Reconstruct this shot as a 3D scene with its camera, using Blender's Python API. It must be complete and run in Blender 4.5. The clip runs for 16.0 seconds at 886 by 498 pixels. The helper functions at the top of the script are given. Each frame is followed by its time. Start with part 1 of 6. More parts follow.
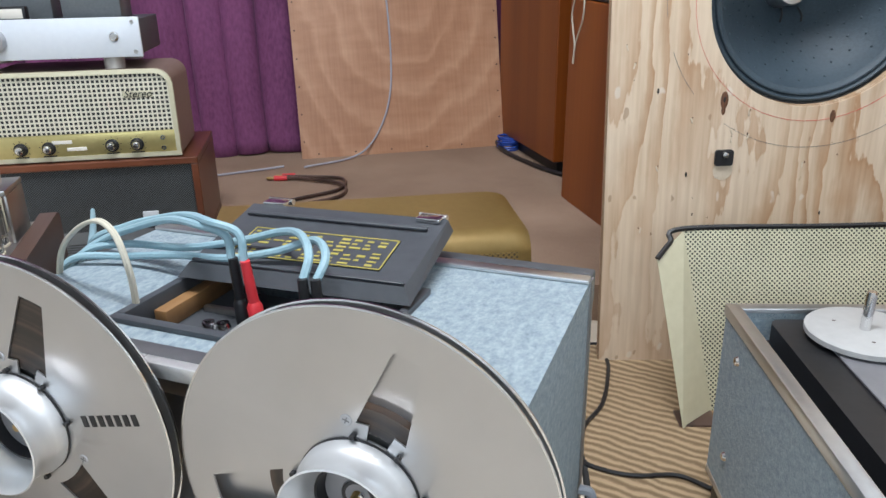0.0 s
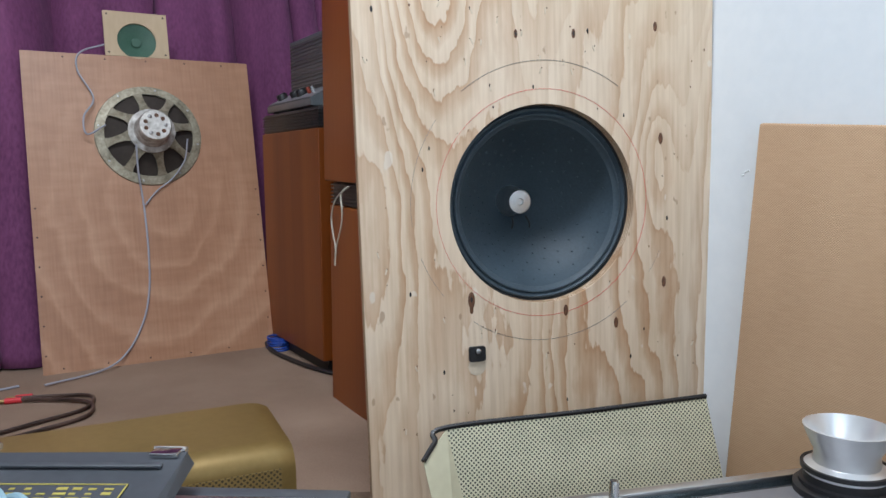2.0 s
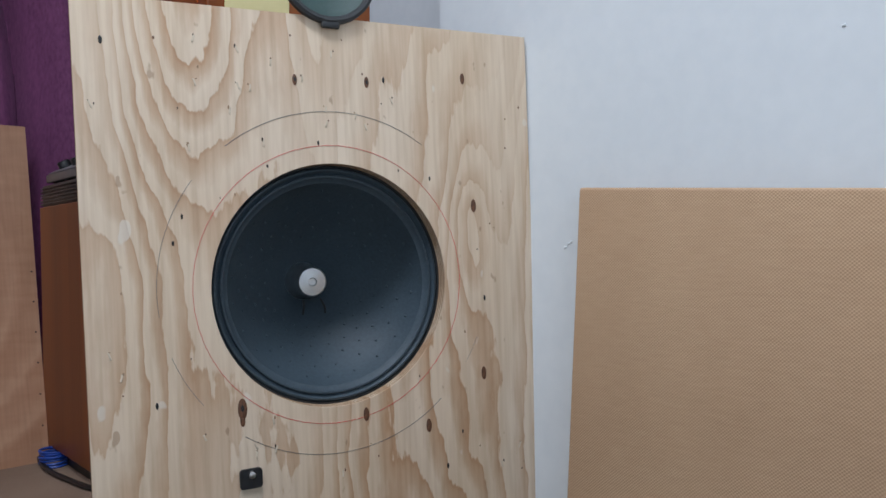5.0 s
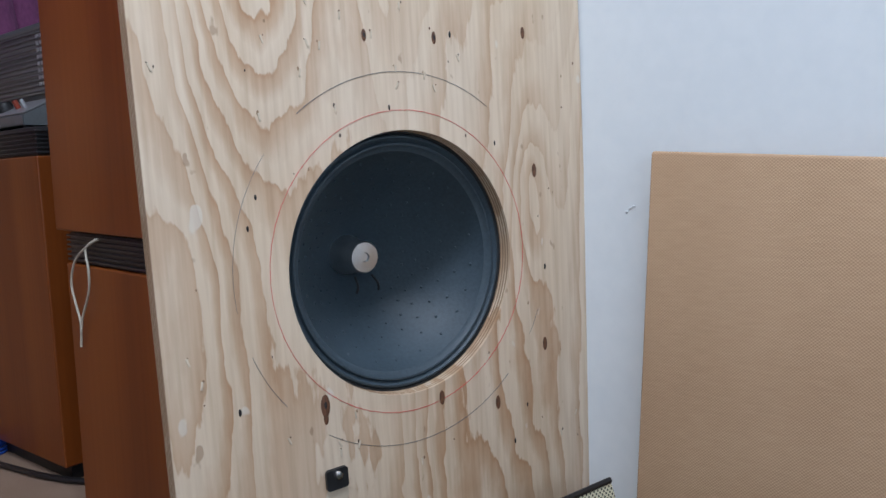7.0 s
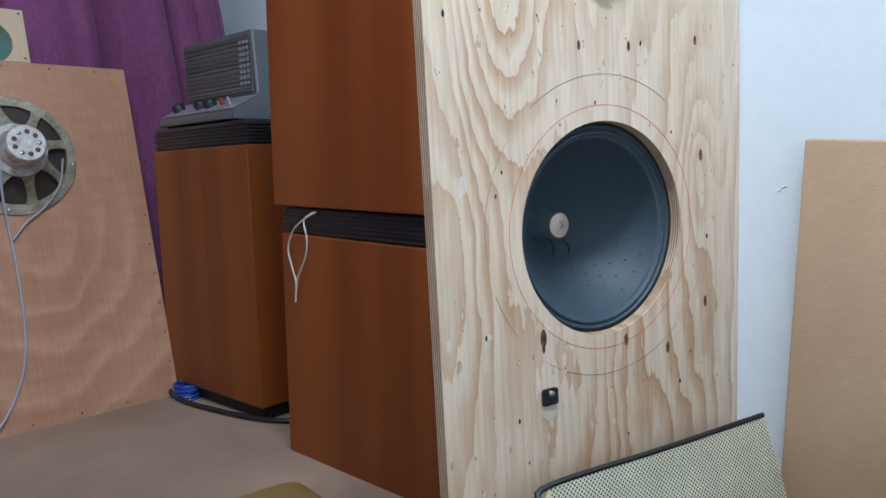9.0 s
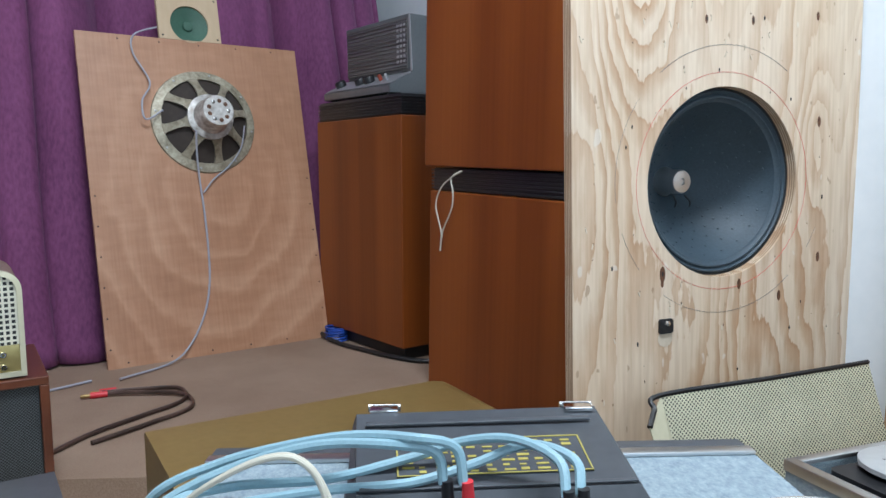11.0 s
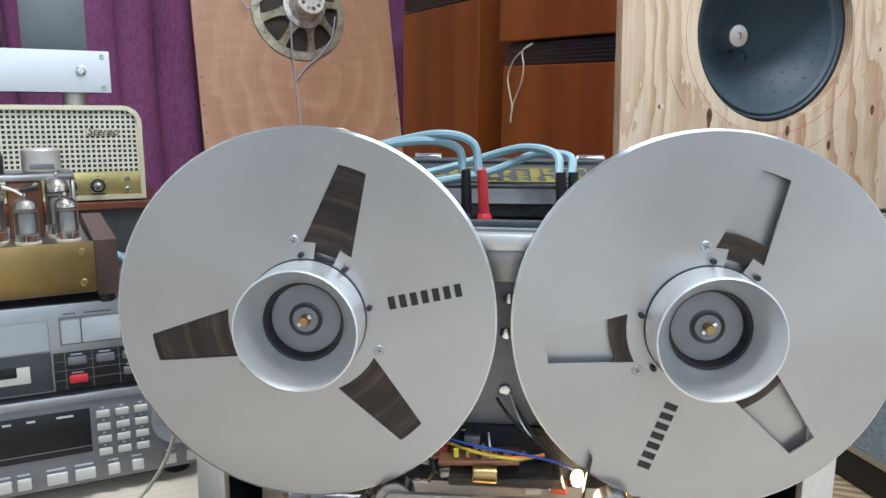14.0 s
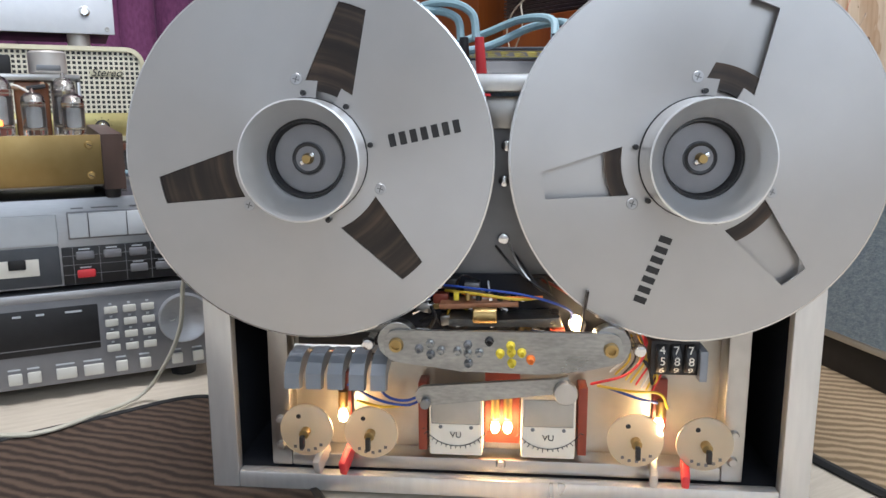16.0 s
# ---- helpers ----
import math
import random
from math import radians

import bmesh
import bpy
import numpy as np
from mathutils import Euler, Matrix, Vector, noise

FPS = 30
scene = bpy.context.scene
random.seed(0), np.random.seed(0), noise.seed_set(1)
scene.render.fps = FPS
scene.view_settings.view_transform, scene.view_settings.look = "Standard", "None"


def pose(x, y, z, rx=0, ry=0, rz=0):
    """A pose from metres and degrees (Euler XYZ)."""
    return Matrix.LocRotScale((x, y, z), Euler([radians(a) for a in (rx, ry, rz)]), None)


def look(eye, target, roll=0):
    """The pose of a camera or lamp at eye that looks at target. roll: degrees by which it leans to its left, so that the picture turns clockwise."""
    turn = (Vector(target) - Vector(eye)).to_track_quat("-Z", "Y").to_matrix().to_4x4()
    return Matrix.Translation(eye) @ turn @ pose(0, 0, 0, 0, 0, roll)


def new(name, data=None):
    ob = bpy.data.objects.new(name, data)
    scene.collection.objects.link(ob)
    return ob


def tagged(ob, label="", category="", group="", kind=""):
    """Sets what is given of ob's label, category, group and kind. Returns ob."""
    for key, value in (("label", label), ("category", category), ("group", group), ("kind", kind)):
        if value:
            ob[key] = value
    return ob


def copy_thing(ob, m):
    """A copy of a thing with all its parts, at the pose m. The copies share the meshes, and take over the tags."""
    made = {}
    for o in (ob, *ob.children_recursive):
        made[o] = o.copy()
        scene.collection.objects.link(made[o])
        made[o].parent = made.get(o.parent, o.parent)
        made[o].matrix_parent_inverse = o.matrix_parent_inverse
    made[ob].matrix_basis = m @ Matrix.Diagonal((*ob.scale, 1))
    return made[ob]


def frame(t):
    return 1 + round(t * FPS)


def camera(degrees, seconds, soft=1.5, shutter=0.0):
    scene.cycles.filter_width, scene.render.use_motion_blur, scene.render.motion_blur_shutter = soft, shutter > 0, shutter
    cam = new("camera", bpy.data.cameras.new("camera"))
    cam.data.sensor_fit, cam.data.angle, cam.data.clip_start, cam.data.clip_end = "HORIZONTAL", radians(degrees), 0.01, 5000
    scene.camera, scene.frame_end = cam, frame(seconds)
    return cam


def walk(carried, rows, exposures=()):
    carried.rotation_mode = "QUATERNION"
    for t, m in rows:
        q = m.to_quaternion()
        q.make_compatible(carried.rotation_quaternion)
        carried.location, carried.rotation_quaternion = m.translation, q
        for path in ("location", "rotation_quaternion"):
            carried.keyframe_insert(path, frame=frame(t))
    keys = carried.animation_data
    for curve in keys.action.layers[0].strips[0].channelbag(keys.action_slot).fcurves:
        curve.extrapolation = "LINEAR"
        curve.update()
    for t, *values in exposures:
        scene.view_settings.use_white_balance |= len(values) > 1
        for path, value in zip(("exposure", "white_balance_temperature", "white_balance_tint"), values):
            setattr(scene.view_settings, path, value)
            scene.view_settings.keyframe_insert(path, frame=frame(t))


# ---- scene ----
cam = camera(61.7, 16.0)
PATH = [
    (0, (0.327, -0.337, 0.581), (-0.324, 1.42, -0.125), -1.0),
    (0.5, (0.324, -0.328, 0.589), (-0.257, 1.484, -0.035), -0.9),
    (1, (0.325, -0.338, 0.605), (-0.214, 1.529, 0.129), -1.4),
    (1.5, (0.339, -0.329, 0.609), (-0.048, 1.604, 0.272), -1.2),
    (2, (0.355, -0.314, 0.601), (0.247, 1.671, 0.382), -0.5),
    (2.5, (0.377, -0.303, 0.608), (0.415, 1.692, 0.474), -0.5),
    (3, (0.418, -0.284, 0.599), (0.533, 1.712, 0.555), -0.5),
    (3.5, (0.457, -0.249, 0.595), (0.616, 1.744, 0.613), -0.6),
    (4, (0.474, -0.203, 0.587), (0.673, 1.787, 0.616), -0.4),
    (4.2, (0.475, -0.188, 0.582), (0.678, 1.802, 0.614), -0.3),
    (6.3, (0.337, 0.012, 0.627), (0.864, 1.934, 0.457), -2.6),
    (6.5, (0.31, 0.02, 0.632), (0.876, 1.928, 0.444), -2.5),
    (7, (0.231, 0.006, 0.647), (0.833, 1.902, 0.437), -2.2),
    (7.5, (0.174, -0.023, 0.654), (0.793, 1.866, 0.439), -2.0),
    (8, (0.101, -0.08, 0.652), (0.707, 1.814, 0.436), -1.6),
    (8.5, (0.048, -0.103, 0.64), (0.579, 1.813, 0.418), -1.6),
    (9, (0.001, -0.152, 0.635), (0.426, 1.79, 0.42), -1.9),
    (9.5, (-0.056, -0.203, 0.619), (0.301, 1.753, 0.402), -1.5),
    (9.7, (-0.075, -0.224, 0.618), (0.238, 1.739, 0.4), -1.4),
    (11.8, (-0.053, -0.429, 0.537), (-0.053, 1.558, 0.312), 0.3),
    (12, (-0.05, -0.449, 0.532), (-0.084, 1.536, 0.29), 0.0),
    (12.5, (-0.03, -0.451, 0.504), (-0.145, 1.52, 0.183), -2.7),
    (13, (-0.016, -0.445, 0.474), (-0.138, 1.519, 0.117), -2.4),
    (13.5, (-0.003, -0.472, 0.448), (-0.131, 1.49, 0.084), -0.8),
    (14, (-0.009, -0.49, 0.409), (-0.148, 1.471, 0.043), 0.4),
    (14.5, (-0.004, -0.5, 0.382), (-0.143, 1.46, 0.007), 0.6),
    (15, (-0.002, -0.501, 0.35), (-0.151, 1.457, -0.026), 0.5),
    (15.5, (-0.005, -0.512, 0.324), (-0.159, 1.446, -0.05), 0.2),
    (16, (-0.004, -0.524, 0.298), (-0.15, 1.437, -0.067), -0.2),
]
walk(cam, [(t, look(eye, target, roll)) for t, eye, target, roll in PATH],
     [(0, 0.12, 6300, 10), (1.0, 0.12, 6350, 10), (2.0, -0.18, 6000, 9), (2.6, -0.3, 5850, 8), (3.5, -0.62, 5950, 9), (7, -0.48, 5750, 11), (9.5, -0.08, 5450, 6), (12.5, 0.15, 6100, 6), (14.5, 0.08, 6100, 10), (16, 0.0, 6350, 13)])

# ---- world and light ----
world = bpy.data.worlds.new("world")
scene.world = world
world.use_nodes = True
bg = world.node_tree.nodes["Background"]
sky = world.node_tree.nodes.new("ShaderNodeTexSky")
sky.sky_type, sky.sun_disc = "NISHITA", False
sky.sun_elevation, sky.sun_rotation = radians(35), radians(200)
world.node_tree.links.new(sky.outputs[0], bg.inputs[0])
bg.inputs[1].default_value = 0.1

# room axes: E1 along the curtained wall, E2 towards it
E1, E2 = Vector((0.839, 0.545, 0)), Vector((-0.545, 0.839, 0))
YAW = 33.0
FLOOR, CARPET, CEIL = -0.010, 0.06, 2.45


def room(a, b, z=0.0):
    """A place from metres along the curtained wall, towards it, and up."""
    v = E1 * a + E2 * b
    return Vector((v.x, v.y, z))


def area_lamp(name, at, target, w, h, power, color):
    d = bpy.data.lights.new(name, "AREA")
    d.shape, d.size, d.size_y, d.energy, d.color = "RECTANGLE", w, h, power, color
    ob = new(name, d)
    ob.matrix_world = look(at, target)
    return ob


area_lamp("window_light", room(-0.6, -2.3, 1.45), room(0.0, 1.0, 0.7), 1.7, 1.2, 22, (0.78, 0.90, 1.0))
area_lamp("ceiling_tube_light", room(0.0, -0.05, 2.36), room(0.0, -0.05, 0.0), 1.2, 0.25, 54, (0.95, 0.97, 1.0))

# ---- materials ----


def material(name):
    m = bpy.data.materials.new(name)
    m.use_nodes = True
    nt = m.node_tree
    return m, nt, nt.nodes["Principled BSDF"]


def node(nt, kind, **props):
    n = nt.nodes.new(kind)
    for k, v in props.items():
        if k == "op":
            n.operation = v
        elif k == "sets":
            for s, val in v.items():
                n.inputs[s].default_value = val
    return n


def math_node(nt, op, a, b=None):
    n = node(nt, "ShaderNodeMath", op=op)
    for i, v in enumerate((a, b)):
        if v is None:
            continue
        if isinstance(v, (int, float)):
            n.inputs[i].default_value = v
        else:
            nt.links.new(v, n.inputs[i])
    return n.outputs[0]


def ramp(nt, fac, stops):
    r = nt.nodes.new("ShaderNodeValToRGB")
    el = r.color_ramp.elements
    while len(el) < len(stops):
        el.new(0.5)
    for e, (p, c) in zip(el, stops):
        e.position, e.color = p, (*c, 1)
    nt.links.new(fac, r.inputs[0])
    return r.outputs[0]


def coords(nt, stretch=(1, 1, 1), turn=(0, 0, 0)):
    tc = nt.nodes.new("ShaderNodeTexCoord")
    mp = nt.nodes.new("ShaderNodeMapping")
    mp.inputs["Scale"].default_value = stretch
    mp.inputs["Rotation"].default_value = turn
    nt.links.new(tc.outputs["Object"], mp.inputs[0])
    return mp.outputs[0]


def noise_at(nt, vec, scale, detail=3.0, distort=0.0):
    n = nt.nodes.new("ShaderNodeTexNoise")
    n.inputs["Scale"].default_value, n.inputs["Detail"].default_value = scale, detail
    n.inputs["Distortion"].default_value = distort
    nt.links.new(vec, n.inputs["Vector"])
    return n.outputs[0]


def mixed(nt, fac, a, b, mode="MIX"):
    n = nt.nodes.new("ShaderNodeMix")
    n.data_type, n.blend_type = "RGBA", mode
    for v, i in ((fac, 0), (a, 6), (b, 7)):
        if isinstance(v, (int, float)):
            n.inputs[i].default_value = v
        elif isinstance(v, tuple):
            n.inputs[i].default_value = (*v, 1)
        else:
            nt.links.new(v, n.inputs[i])
    return n.outputs[2]


def bump(nt, bsdf, height, strength=0.3, distance=0.002):
    b = nt.nodes.new("ShaderNodeBump")
    b.inputs["Strength"].default_value, b.inputs["Distance"].default_value = strength, distance
    nt.links.new(height, b.inputs["Height"])
    nt.links.new(b.outputs[0], bsdf.inputs["Normal"])


def plain(name, dark, light, rough=0.5, metal=0.0, grain=60.0, blotch=6.0, relief=0.15, stretch=(1, 1, 1)):
    """A surface that varies at two scales: blotches and grain."""
    m, nt, bs = material(name)
    v = coords(nt, stretch)
    big, fine = noise_at(nt, v, blotch, 4), noise_at(nt, v, grain, 5)
    f = math_node(nt, "ADD", math_node(nt, "MULTIPLY", big, 0.6), math_node(nt, "MULTIPLY", fine, 0.4))
    nt.links.new(ramp(nt, f, ((0.3, dark), (0.7, light))), bs.inputs["Base Color"])
    bs.inputs["Metallic"].default_value = metal
    r = math_node(nt, "ADD", math_node(nt, "MULTIPLY", big, 0.2), rough - 0.1)
    nt.links.new(r, bs.inputs["Roughness"])
    if relief:
        bump(nt, bs, fine, relief, 0.001)
    return m


def wood(name, dark, mid, light, rings=9.0, along=(1, 1, 0.12), rough=0.45, streak=90.0, distort=1.2, spec=0.5):
    """Flat-sawn veneer: contour bands of a stretched noise, with fine streaks."""
    m, nt, bs = material(name)
    v = coords(nt, along)
    n = noise_at(nt, v, 3.0, 2.0, distort)
    band = math_node(nt, "FRACT", math_node(nt, "MULTIPLY", n, rings))
    tri = math_node(nt, "ABSOLUTE", math_node(nt, "SUBTRACT", math_node(nt, "MULTIPLY", band, 2.0), 1.0))
    s = noise_at(nt, coords(nt, (along[0], along[1], along[2] * 0.25)), streak, 4)
    f = math_node(nt, "ADD", math_node(nt, "MULTIPLY", tri, 0.6), math_node(nt, "MULTIPLY", s, 0.4))
    col = ramp(nt, f, ((0.15, dark), (0.5, mid), (0.85, light)))
    blot = ramp(nt, noise_at(nt, v, 1.7, 3), ((0.3, (0.78, 0.78, 0.78)), (0.7, (1, 1, 1))))
    nt.links.new(mixed(nt, 1.0, col, blot, "MULTIPLY"), bs.inputs["Base Color"])
    bs.inputs["Roughness"].default_value = rough
    bs.inputs["Specular IOR Level"].default_value = spec
    bump(nt, bs, s, 0.15, 0.0008)
    return m


def perforated(name, solid, hole, pitch, size, axes=(0, 2), round_holes=True, stagger=True, metal=0.0, rough=0.45):
    """Sheet metal with rows of small holes."""
    m, nt, bs = material(name)
    tc = nt.nodes.new("ShaderNodeTexCoord")
    sp = nt.nodes.new("ShaderNodeSeparateXYZ")
    nt.links.new(tc.outputs["Object"], sp.inputs[0])

    def grid(off):
        d = []
        for a in axes:
            q = math_node(nt, "FRACT", math_node(nt, "ADD", math_node(nt, "DIVIDE", sp.outputs[a], pitch), 100.0 + off))
            d.append(math_node(nt, "ABSOLUTE", math_node(nt, "SUBTRACT", q, 0.5)))
        if round_holes:
            r = math_node(nt, "SQRT", math_node(nt, "ADD", math_node(nt, "MULTIPLY", d[0], d[0]), math_node(nt, "MULTIPLY", d[1], d[1])))
        else:
            r = math_node(nt, "MAXIMUM", d[0], d[1])
        return math_node(nt, "LESS_THAN", r, size)
    h = grid(0.0)
    if stagger:
        h = math_node(nt, "MAXIMUM", h, grid(0.5))
    worn = ramp(nt, noise_at(nt, coords(nt), 14, 4), ((0.3, tuple(c * 0.82 for c in solid)), (0.7, solid)))
    nt.links.new(mixed(nt, h, worn, hole), bs.inputs["Base Color"])
    bs.inputs["Roughness"].default_value = rough
    nt.links.new(math_node(nt, "MULTIPLY", math_node(nt, "SUBTRACT", 1.0, h), metal), bs.inputs["Metallic"])
    bump(nt, bs, math_node(nt, "SUBTRACT", 1.0, h), 0.6, 0.001)
    return m


def glow(name, color, strength):
    m, nt, bs = material(name)
    bs.inputs["Base Color"].default_value = (*color, 1)
    bs.inputs["Emission Color"].default_value = (*color, 1)
    bs.inputs["Emission Strength"].default_value = strength
    return m


def glass(name, color=(1, 1, 1), rough=0.03):
    m, nt, bs = material(name)
    bs.inputs["Base Color"].default_value = (*color, 1)
    bs.inputs["Transmission Weight"].default_value = 1.0
    bs.inputs["Roughness"].default_value = rough
    bs.inputs["IOR"].default_value = 1.45
    return m


WHITE_WALL = plain("painted_wall", (0.68, 0.72, 0.75), (0.76, 0.79, 0.81), 0.7, 0, 45, 1.3, 0.25)
CEIL_PAINT = plain("ceiling_paint", (0.75, 0.75, 0.74), (0.82, 0.82, 0.81), 0.8, 0, 40, 2, 0.1)
CARPET_PILE = plain("carpet_pile", (0.205, 0.130, 0.085), (0.37, 0.262, 0.188), 0.95, 0, 420, 4, 1.0)
CREAM_FLOOR = plain("pale_wood_pattern", (0.50, 0.43, 0.34), (0.64, 0.57, 0.47), 0.6, 0, 30, 5, 0.1, (3, 30, 1))
BLACK_LINE = plain("black_rug_border", (0.01, 0.01, 0.011), (0.02, 0.02, 0.02), 0.8)
VINYL_GREY = plain("grey_leathercloth", (0.155, 0.215, 0.26), (0.36, 0.425, 0.455), 0.6, 0, 420, 170, 0.9, (1, 0.6, 1))
DARK_GREY = plain("dark_grey_paint", (0.045, 0.05, 0.058), (0.075, 0.082, 0.092), 0.45, 0, 80, 8, 0.1)
BLACK = plain("black_plastic", (0.008, 0.008, 0.009), (0.018, 0.018, 0.02), 0.45, 0, 120, 8, 0.1)
# near-black that paints the shade inside the recorder cases
SHADE_BLACK = plain("shaded_interior", (0.006, 0.007, 0.011), (0.012, 0.014, 0.022), 0.8)
ALU = plain("brushed_aluminium", (0.55, 0.56, 0.57), (0.68, 0.69, 0.70), 0.35, 1.0, 120, 5, 0.1, (1, 1, 12))
REEL_ALU = plain("satin_reel_aluminium", (0.44, 0.437, 0.437), (0.51, 0.506, 0.506), 0.34, 0.8, 25, 2, 0.02)
HUB_ALU = plain("turned_aluminium", (0.72, 0.73, 0.74), (0.80, 0.81, 0.82), 0.32, 0.7, 80, 6, 0.03)
for turned in (REEL_ALU, HUB_ALU):
    tn = turned.node_tree.nodes.new("ShaderNodeTangent")
    tn.direction_type, tn.axis = "RADIAL", "Y"
    tb = turned.node_tree.nodes["Principled BSDF"]
    tb.inputs["Anisotropic"].default_value = 0.6
    turned.node_tree.links.new(tn.outputs[0], tb.inputs["Tangent"])
TRIM = plain("bright_edge_trim", (0.58, 0.58, 0.58), (0.76, 0.76, 0.75), 0.30, 0.6, 160, 9, 0.08, (1, 1, 0.15))
WORN_STEEL = plain("scratched_dull_steel", (0.20, 0.205, 0.205), (0.44, 0.445, 0.44), 0.30, 0.95, 160, 14, 0.25, (1, 1, 3))
KNOT = plain("reddish_knot", (0.05, 0.022, 0.012), (0.20, 0.085, 0.04), 0.6, 0, 300, 120, 0.2)
STEEL = plain("plated_steel", (0.40, 0.39, 0.38), (0.55, 0.54, 0.52), 0.35, 1.0, 60, 9, 0.1)
CHROME = plain("chrome", (0.75, 0.75, 0.75), (0.8, 0.8, 0.8), 0.15, 1.0, 60, 9, 0)
DECK_GREY = plain("grey_deck_plate", (0.16, 0.165, 0.175), (0.22, 0.225, 0.235), 0.4, 0.6, 60, 8, 0.05)
PAN_METAL = plain("pale_chassis_metal", (0.34, 0.33, 0.30), (0.50, 0.48, 0.45), 0.36, 0.75, 50, 7, 0.06)
KEY_GREY = plain("blue_grey_key", (0.20, 0.22, 0.25), (0.26, 0.28, 0.31), 0.4, 0, 90, 8, 0.05)
RED = plain("red_plastic", (0.62, 0.03, 0.04), (0.72, 0.05, 0.06), 0.4)
RED_BOARD = plain("red_brown_board", (0.20, 0.03, 0.015), (0.28, 0.05, 0.025), 0.4)
COPPER_BOARD = plain("copper_circuit_board", (0.30, 0.13, 0.07), (0.45, 0.22, 0.12), 0.35, 0.4)
BLUE_CABLE = plain("blue_cable_sheath", (0.22, 0.36, 0.42), (0.31, 0.46, 0.52), 0.5, 0, 300, 20, 0.4)
CREAM_CABLE = plain("cream_cable_sheath", (0.50, 0.47, 0.38), (0.60, 0.57, 0.47), 0.5)
GREY_CABLE = plain("grey_cable_sheath", (0.33, 0.33, 0.38), (0.42, 0.42, 0.48), 0.5)
BLUE_WIRE = plain("blue_wire", (0.015, 0.05, 0.30), (0.025, 0.085, 0.42), 0.4)
YELLOW_WIRE = plain("yellow_wire", (0.60, 0.42, 0.04), (0.70, 0.50, 0.06), 0.4)
ORANGE = plain("orange_paint", (0.75, 0.16, 0.02), (0.82, 0.22, 0.03), 0.5)
YELLOW = plain("yellow_paint", (0.66, 0.52, 0.03), (0.76, 0.62, 0.06), 0.5)
LABEL_GOLD = plain("yellow_printing", (0.34, 0.29, 0.06), (0.50, 0.42, 0.10), 0.5)
PAPER = plain("yellow_paper", (0.72, 0.62, 0.30), (0.80, 0.70, 0.38), 0.8)
DIAL = plain("translucent_dial", (0.62, 0.55, 0.42), (0.72, 0.64, 0.50), 0.4)
DIAL.node_tree.nodes["Principled BSDF"].inputs["Transmission Weight"].default_value = 0.55
METER_FACE = plain("meter_face", (0.74, 0.70, 0.62), (0.80, 0.77, 0.69), 0.5)
CREAM_METAL = plain("cream_enamel", (0.52, 0.49, 0.34), (0.62, 0.59, 0.43), 0.45, 0, 80, 8, 0.08)
GOLD_PANEL = plain("gold_anodised_panel", (0.50, 0.42, 0.17), (0.62, 0.53, 0.24), 0.32, 0.7, 90, 8, 0.05)
BRASS = plain("tarnished_brass", (0.33, 0.22, 0.08), (0.48, 0.34, 0.15), 0.38, 0.9, 50, 7, 0.1)
GOLD_PAINT = plain("bronze_gold_paint", (0.235, 0.155, 0.05), (0.31, 0.21, 0.075), 0.38, 0.45, 90, 6, 0.08)
BROWN_CASE = plain("brown_hammer_enamel", (0.19, 0.13, 0.10), (0.27, 0.19, 0.155), 0.45, 0.1, 140, 9, 0.4)
SILVER = plain("silver_fascia", (0.42, 0.43, 0.45), (0.52, 0.53, 0.55), 0.38, 0.6, 80, 4, 0.03, (1, 1, 8))
PALE_KEY = plain("pale_grey_button", (0.55, 0.58, 0.61), (0.64, 0.67, 0.70), 0.4)
CREAM_KEY = plain("cream_button", (0.56, 0.55, 0.50), (0.66, 0.65, 0.60), 0.45)
GREY_FASCIA = plain("grey_fascia", (0.20, 0.20, 0.215), (0.26, 0.26, 0.275), 0.45, 0.3)
WHITE_ALU = plain("white_anodised_front", (0.66, 0.70, 0.75), (0.73, 0.77, 0.81), 0.45, 0.15, 90, 5, 0.03)
GREY_BOX = plain("grey_hammer_paint", (0.11, 0.125, 0.135), (0.16, 0.175, 0.185), 0.45, 0.2, 200, 9, 0.3)
SLOT_BLACK = plain("black_slatted_cap", (0.012, 0.012, 0.014), (0.028, 0.028, 0.03), 0.4, 0, 90, 8, 0.1)
TEAK = wood("teak_veneer", (0.190, 0.044, 0.006), (0.258, 0.067, 0.010), (0.325, 0.094, 0.016), 3, (1, 1, 0.05), 0.38, 110, 0.5, 0.4)
WALNUT = wood("dark_walnut", (0.025, 0.014, 0.010), (0.07, 0.04, 0.03), (0.11, 0.065, 0.05), 10, (1, 0.1, 1), 0.4)
MAHOGANY = wood("mahogany", (0.10, 0.03, 0.014), (0.16, 0.05, 0.022), (0.22, 0.075, 0.035), 5, (0.15, 0.15, 1), 0.35)
CONE = plain("blue_black_paper_cone", (0.023, 0.037, 0.050), (0.050, 0.075, 0.096), 0.55, 0, 240, 5, 0.35)
SURROUND = plain("dark_cone_surround", (0.014, 0.016, 0.018), (0.03, 0.033, 0.036), 0.5, 0, 160, 8, 0.2)
FRAME_PAINT = plain("aged_cream_basket", (0.13, 0.105, 0.062), (0.54, 0.49, 0.37), 0.48, 0.3, 120, 26, 0.4)
MAGNET = plain("worn_magnet_pot", (0.42, 0.39, 0.36), (0.62, 0.60, 0.57), 0.45, 0.4, 40, 18, 0.3)
RUSTY_POT = plain("pitted_magnet_pot", (0.20, 0.17, 0.14), (0.80, 0.78, 0.74), 0.42, 0.35, 70, 45, 0.4)
PLATTER = plain("pale_grey_rubber", (0.36, 0.36, 0.355), (0.44, 0.44, 0.43), 0.65, 0, 90, 8, 0.1)
